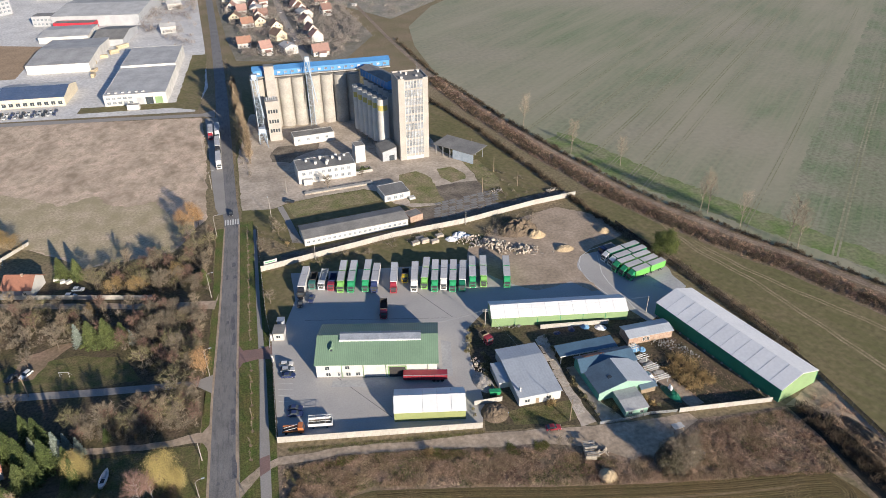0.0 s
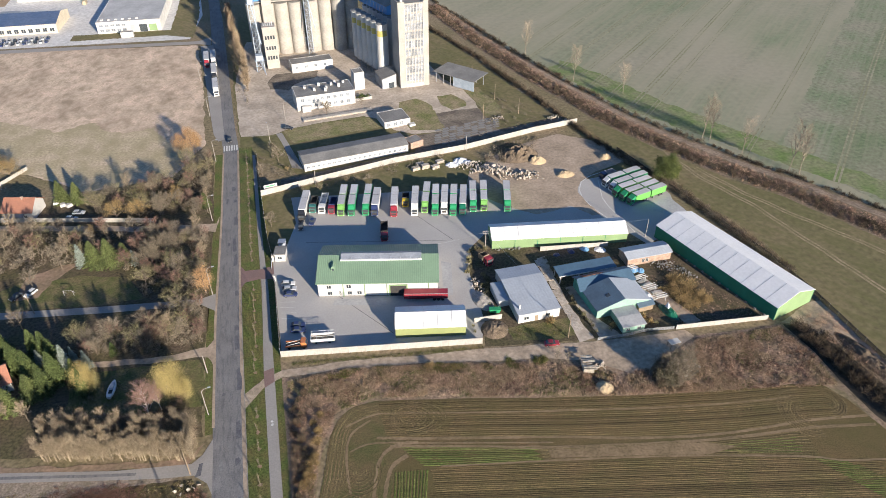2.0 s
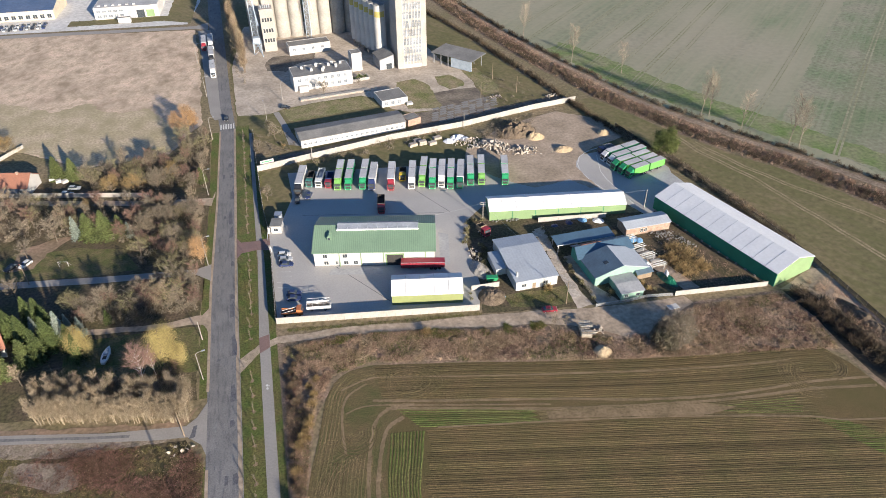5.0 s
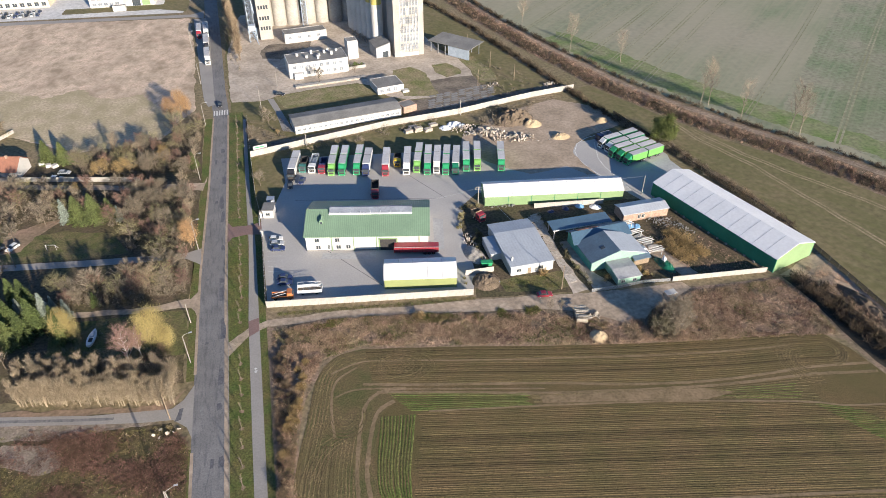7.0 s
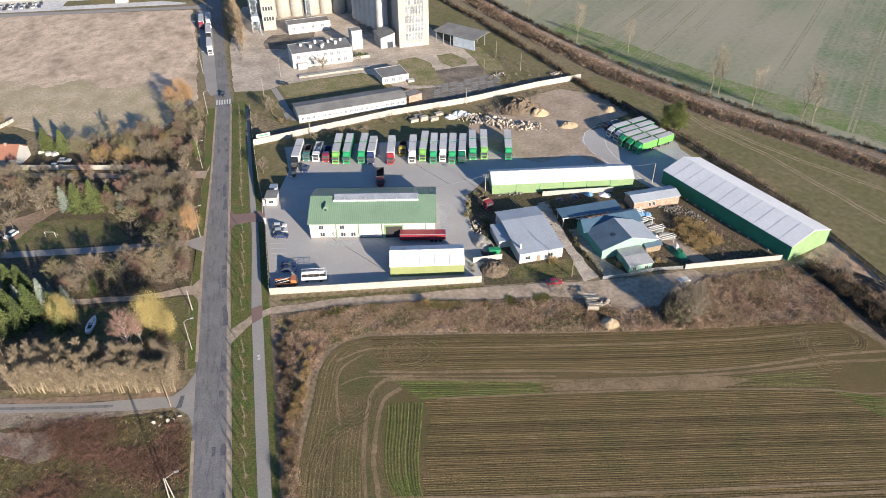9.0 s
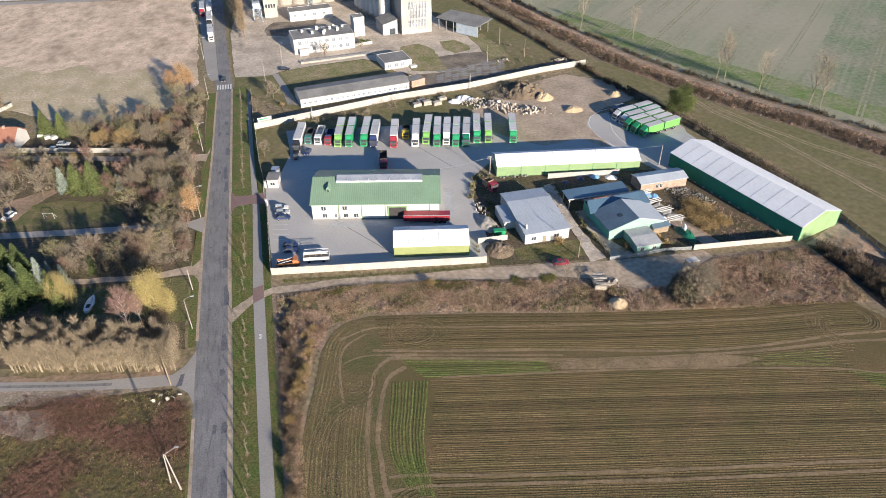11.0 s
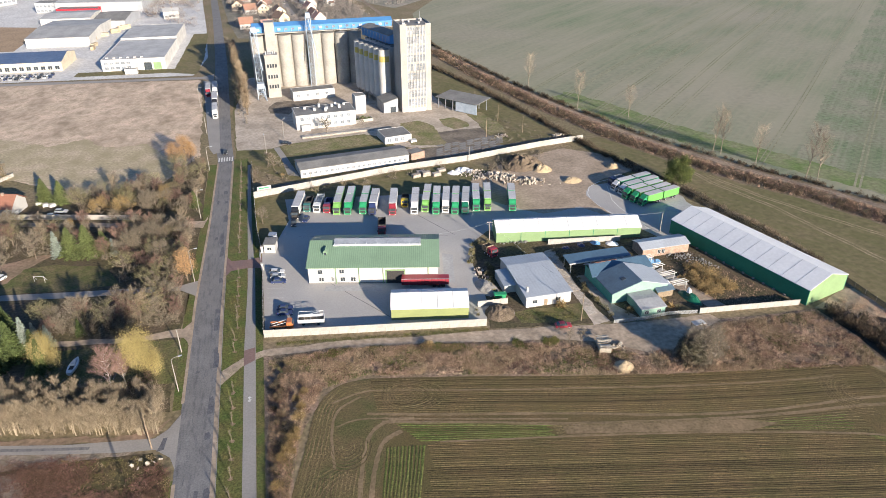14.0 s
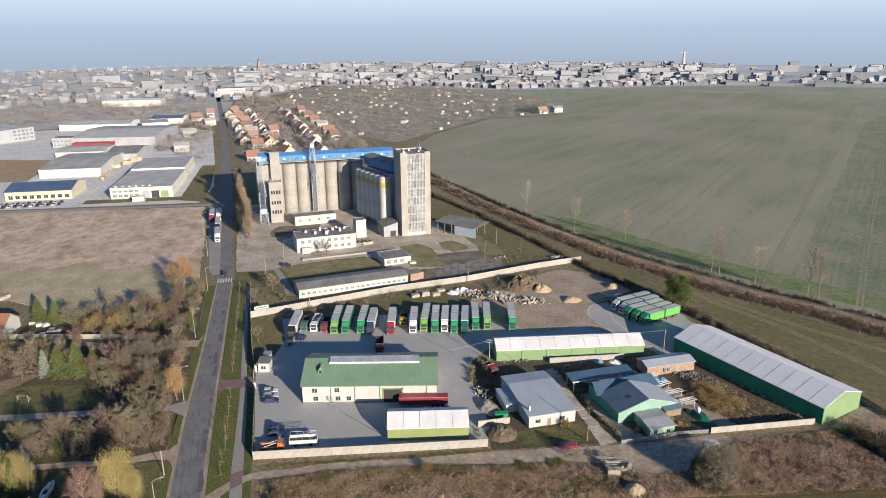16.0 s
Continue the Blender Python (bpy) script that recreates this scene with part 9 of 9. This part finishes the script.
heap("sand_mound", 139.0, 83.0, 2.8, 1.8, M_SAND, "pale sand heap beside the hedge", "sand heap", 7)
heap("earth_bank", 160.6, -42, 11, 1.8, M_SOIL, "long low earth bank beside the dark strip", "earth bank", 8, 0.28, -84, 0.4)
heap("gravel_mound", 62.6, 8.0, 3.0, 1.7, mat("grey_gravel", (0.36, 0.34, 0.31), (0.28, 0.26, 0.24), big=0.8, fine=0.2, vary=0.35, bump=0.1, rough=0.95), "grey gravel heap at the yard's edge", "gravel heap", 9, 1.7, 12)


def rock_mesh(seed, material):
    r = random.Random(seed)
    bm = bmesh.new()
    bmesh.ops.create_icosphere(bm, subdivisions=1, radius=1.0)
    for v in bm.verts:
        v.co *= r.uniform(0.65, 1.15)
        v.co.z *= 0.42
    me = bpy.data.meshes.new("rock")
    bm.to_mesh(me)
    bm.free()
    me.materials.append(material)
    return me


ROCKS = [rock_mesh(k, M_ROCK) for k in range(6)]
SCRAP = [rock_mesh(k + 20, M_FELT) for k in range(6)]


def rubble(x, y, n, rx, ry, turn, label, size=1.0, tall=1.2, pieces=ROCKS):
    t = thing("rubble_heap", x, y, 0.04, turn, label, "rubble")
    for k in range(n):
        o = new("rock", pieces[k % 6])
        o.parent = t
        u, v = rng.normal(0, 0.42, 2)
        s = size * rng.uniform(0.35, 1.15)
        o.matrix_basis = pose(u * rx, v * ry, max(0.0, tall * (1 - u * u - v * v)) * rng.random(), *rng.uniform(0, 360, 3)) @ Matrix.Diagonal((s * rng.uniform(0.8, 1.9), s, s, 1))
    return t


rubble(90.5, 83.0, 170, 12.0, 6.0, -26, "wide heap of broken concrete rubble", 0.72, 2.0)
rubble(102, 77.0, 90, 7.5, 4.0, -20, "pale heap of broken concrete lumps", 0.62, 1.4)
rubble(82, 91, 60, 6, 3.4, 0, "scattered broken concrete beside the wall", 0.55, 0.9)
rubble(63.4, 14.5, 50, 2.0, 7.5, 8, "line of grey stones along the plot", 0.5, 0.8)
rubble(80, 31.5, 34, 9, 1.2, -9, "loose stones and scrap behind the hall", 0.45, 0.5, SCRAP)
rubble(126.5, 10.5, 70, 5.5, 4.0, -20, "jumbled heap of grey building scrap", 0.4, 0.6, SCRAP)
rubble(131.5, 5.0, 40, 2, 5, 20, "grey scrap beside the long hall", 0.4, 0.5, SCRAP)
rubble(135.5, 117.5, 40, 6, 2.2, 12, "pale rubble at the wall's end", 0.7, 0.9)
rubble(106, -34, 44, 7, 4.5, 0, "pale stones on the earth mound", 0.8, 3.4)
rubble(8, -29, 10, 2.5, 4, 0, "few pale stones in the weeds", 0.35, 0.3)
rubble(107, 129.5, 30, 4.0, 2.0, 10, "heap of broken bricks beside the sidings", 0.6, 0.9)
rubble(131.5, 123.5, 34, 4.5, 2.4, 10, "pale scrap heap behind the wall's end", 0.7, 1.0)
rubble(-101.5, 117.5, 14, 5, 8, 20, "white scraps littering the grass", 0.4, 0.2)
plat = thing("loading_platform", 19.5, 148.6, 0.05, 6, "long low concrete loading platform before the works office", "platform")
part("deck", B((0, 0, 0, 33, 2.2, 0.7)), M_WALL, plat)
part("edge_beam", B((-0.1, -0.25, 0, 33.1, -0.01, 0.5)), M_ROCK, plat)
part("rear_kerb", B((0, 3.6, 0, 33, 3.9, 0.35)), M_WALL, plat)
rubble(-24.5, -39.0, 8, 3, 1.2, 0, "white rubbish bags beside the junction", 0.5, 0.3)
for k, (x, y, tn, q) in enumerate(((58.5, 91.5, 14, 4), (62.5, 92.0, 12, 5), (66.5, 90.8, 15, 4), (61, 95, 10, 3), (69.5, 95, 14, 3))):
    st_ = thing("slab_stack", x, y, 0.05, tn, "stack of pale concrete slabs by the wall", "slab stack", "slab stacks")
    for j in range(q):
        part("slab", B((0.05 * j, 0, j * 0.34, 3.4, 2.2 - 0.1 * j, j * 0.34 + 0.28)), M_ROCK, st_)
for k, (x, y, s) in enumerate(((75.5, 93, 1.0), (79.5, 95.5, 1.1), (82, 93.5, 0.7))):
    ob = heap("tarpaulin_cover", x, y, 3.0 * s, 0.8, M_TARPG, "crumpled white tarpaulin over a pile", "tarpaulin", 20 + k, 0.8, 20 * k, 0.7, 0.05)

# caravan-like wooden hut wreck beside the field and its scrap
M_GREYBOARD = mat("bleached_boards", (0.40, 0.365, 0.31), (0.29, 0.26, 0.215), big=0.8, fine=0.2, vary=0.3, rough=0.9, each=0.25)
wr = thing("collapsed_hut", 80.6, -28.2, 0.04, -14, "collapsed hut of bleached grey boards", "hut")
for k in range(11):
    sl = random.Random(k).uniform
    o = part("board", B((0, 0, 0, 3.3 + sl(-0.6, 0.5), 0.44, 0.09)), M_GREYBOARD, wr)
    o.matrix_basis = pose(sl(-0.3, 0.3), k * 0.5, 1.5 + sl(-0.25, 0.5), sl(-9, 9), sl(-8, 6), sl(-6, 6))
for xx, yy, hh in ((0.1, 0.2, 1.5), (2.9, 0.2, 1.4), (0.1, 5.0, 1.7), (2.9, 5.0, 1.5)):
    part("post", B((xx, yy, 0, xx + 0.15, yy + 0.15, hh)), M_WOOD, wr)
part("side_wall", B((0.05, 0.4, 0, 0.15, 5.0, 1.45)), M_GREYBOARD, wr)
part("front_wall", B((0.1, 0.1, 0, 3.0, 0.2, 1.35)), M_GREYBOARD, wr)
rubble(86.4, -26.6, 20, 1.7, 1.3, 0, "grey scrap beside the collapsed hut", 0.6, 0.8)
wb = thing("market_stall", 108.5, -26.0, 0.04, 5, "small white-roofed stand in the scrub", "stand")
part("roof", B((0, 0, 2.0, 3.2, 2.0, 2.15)), M_WHITE, wb)
for xx in (0.1, 2.9):
    for yy in (0.1, 1.8):
        part("leg", B((xx, yy, 0, xx + 0.12, yy + 0.12, 2.0)), M_WOOD, wb)
# Dense dark scrub added to darken the mound's shaded foot.
bushes("ivy_thicket", spots([(98.8, -38.5), (103, -39), (104.5, -33), (101, -30), (99, -34)], 34), 2.8, 1.4, 260, 0.10, L_SCRUB, "dense dark scrub added at the mound's foot for its shade")
bushes("mound_scrub", spots([(102, -39), (106, -40), (113, -33), (112, -27), (103, -28), (101, -34)], 70), 3.2, 1.6, 130, 0.08, L_TWIG, "tall tangled bare scrub on the mound")
# Leafy shrubs added to throw the mound's deep shadow on the lane.
plant(leafy_tree("dense leafy shrub added on the mound to cast its shadow", 6.2, 2.6, L_MOUNDSHRUB, 5200, 0.34, first=0.05, group="mound shrubs"), [(100.6, -36.6, 0.8), (101.0, -33.6, 0.7), (103.0, -37.6, 0.55), (102.6, -31.4, 0.5)])
plant(bare_tree("tall bare shrub on the earth mound", 7.0, 3.0, 0.9, twig=L_TWIG, n1=18, twigs=10, group="mound shrubs"), [(101.5, -37, 1.0), (104.5, -36, 1.05), (103, -33, 0.9), (100.5, -34, 0.8), (111, -31, 0.8), (108, -37, 0.9), (106, -33, 1.0), (102, -35, 1.1), (109.5, -34, 0.8), (104, -38.5, 0.9), (99.6, -36.5, 0.8), (78, -23.4, 0.65), (75.5, -21.6, 0.5)], 0.04)
bushes("bank_thicket", along([(148, -26.5), (152, -35), (152.6, -47), (153.5, -59), (159, -77), (166, -104)], 300, -3.2, 3.2), 3.4, 1.7, 110, 0.10, L_SCRUB, "dark thicket along the earth bank")
bushes("plot_hedge", np.concatenate([along([(61.8, 22), (66.5, 35), (72, 33.6)], 26, -0.6, 0.8), along([(63.6, 1), (64.5, 12), (67.5, 20)], 40, -1.2, 1.2), along([(89.6, 24), (89.8, 0), (91, -14)], 34, -0.5, 0.5), np.array([(96.6, -11), (97.2, -13), (95.6, -14.2), (79, -6), (56.5, -2.5), (56.2, -5), (107.6, -11), (108.5, -13.5), (110, -15)])]), 1.5, 0.9, 110, 0.09, L_TWIGGREEN, "unkempt garden hedge between the plots", "hedge")
bushes("ochre_garden_bush", np.array([(107.4, -12), (108.6, -14), (97, -12.5), (79.4, -6.4)]), 2.2, 1.4, 320, 0.12, L_OCHRE, "ochre autumn bush in the garden")
# odds and ends on the plots
rt2 = tipper(P_RED, M_WOOD, "old red tractor trailer behind the workshop", 5.0)
rt2.matrix_basis = pose(70.2, 24.2, 0.04, 0, 0, 20)
skip = thing("green_skip", 63.2, 1.6, 0.1, -10, "green steel skip at the yard's edge", "skip")
part("bin", prism([(0, 0, 0.2), (2.8, 0, 0.2), (3.2, 0, 1.4), (-0.4, 0, 1.4)], (0, 1.6, 0)), P_GREEN, skip)
part("foot", B((0.2, 0.1, 0, 2.6, 1.5, 0.2)), M_DARK, skip)
for k, (x, y, c, w) in enumerate(((64.6, -5.9, P_BLUE, 1.8), (115.6, 10.8, P_BLUE, 2.4), (117.6, 9.6, P_BLUE, 1.6), (99.5, 25.2, P_NAVY, 1.6), (104.5, 25.6, P_BLUE, 2.0), (109.5, 23.5, M_TARPG, 2.2), (94, 24.6, P_NAVY, 1.3))):
    heap("tarpaulin_cover", x, y, w, 0.65, c, "blue tarpaulin draped over stored goods" if c is not M_TARPG else "pale tarpaulin draped over stored goods", "tarpaulin", 40 + k, 0.8, 30 * k, 0.6, 0.035)
for k in range(5):
    bl = thing("barrel", 114.2 + 0.9 * (k % 3), 12.0 - 0.9 * (k // 3), 0.04, 0, "pale plastic barrel on bare soil", "barrel", "barrels")
    part("drum", rods(((0, 0, 0), (0, 0, 0.95), 0.3), n=12), M_PIPE, bl)
    part("lid", rods(((0, 0, 0.95), (0, 0, 1.0), 0.31), n=12), M_WHITE, bl)
heap("tarpaulin_cover", 116.2, -11.2, 4.2, 1.7, P_DKGREEN, "long dark green tarpaulin over a stored boat", "tarpaulin", 61, 0.4, 105, 0.4, 0.035)
heap("tarpaulin_cover", 116.3, -10.4, 1.6, 2.2, M_TARPG, "crumpled white sheet on the covered boat", "tarpaulin", 62, 0.6, 80, 0.8, 0.3)
heap("tarpaulin_cover", 112.8, -2.6, 3.0, 1.9, M_TARP, "white sheet stretched over stacked goods", "tarpaulin", 63, 0.6, 115, 0.3, 0.035)
for k in range(6):
    bd = thing("board_stack", 113.4 + k * 0.55, 5.0 - k * 1.9, 0.05, 25 - 6 * k, "low stack of white boards", "boards", "board stacks")
    tagged(bd, "low stack of white boards outdoors")
    for j in range(3):
        part("board", B((0, 0.1 * j, 0.14 * j, 3.4, 1.3, 0.14 * j + 0.1)), M_WALL, bd)
goal = thing("goal_frame", -64.6, 43.4, 0.045, -14, "white football goal frame on the lawn", "goal")
part("frame", rods(((0, 0, 0), (0, 0, 2.0), 0.06), ((0, 0, 2.0), (3.0, 0, 2.0), 0.06), ((3.0, 0, 2.0), (3.0, 0, 0), 0.06), ((0, 0, 2.0), (0, 1.2, 0), 0.04), ((3.0, 0, 2.0), (3.0, 1.2, 0), 0.04), n=6), M_WHITE, goal)
# house with the terracotta roof beyond the garden wall
rh = gable_hall("house", -93.5, 94.6, -13.5, 10.5, 9.5, 3.6, 6.8, M_WHITE, M_TILE, "white cottage with a terracotta tile roof", "house", over=0.5)
part("porch_roof", prism([(0.5, -2.2, 2.4), (8.0, -2.2, 2.4), (8.0, 0, 3.0), (0.5, 0, 3.0)], (0, 0, 0.15)), M_FELT, rh)
for xx in (1.2, 4.2, 7.4):
    window(rh, xx, 0.9, 1.1, 1.2)
part("chimney", B((6, 4, 5.6, 6.7, 4.7, 7.6)), M_BRICK, rh)
gable_hall("house", -79.0, 1.5, 20, 9, 8, 3.4, 6.2, M_WHITE, M_TILE, "cottage with a red tile roof among spruces", "house", over=0.5)
for k, (x, y) in enumerate(((-78.5, 101), (-75.5, 98.6), (-72.8, 97.6))):
    wc = thing("garden_table", x, y, 0.03, 20 * k, "white garden furniture under a sheet", "garden furniture", "garden furniture")
    part("sheet", prism([(0, 0, 0), (2.2, 0, 0), (2.0, 0, 1.1), (0.2, 0, 1.1)], (0, 1.6, 0)), M_WHITE, wc)
panel_wall("wall_fallow", [(-102, 121), (-94, 133)], 1.5, "short pale garden wall beside the fallow field")
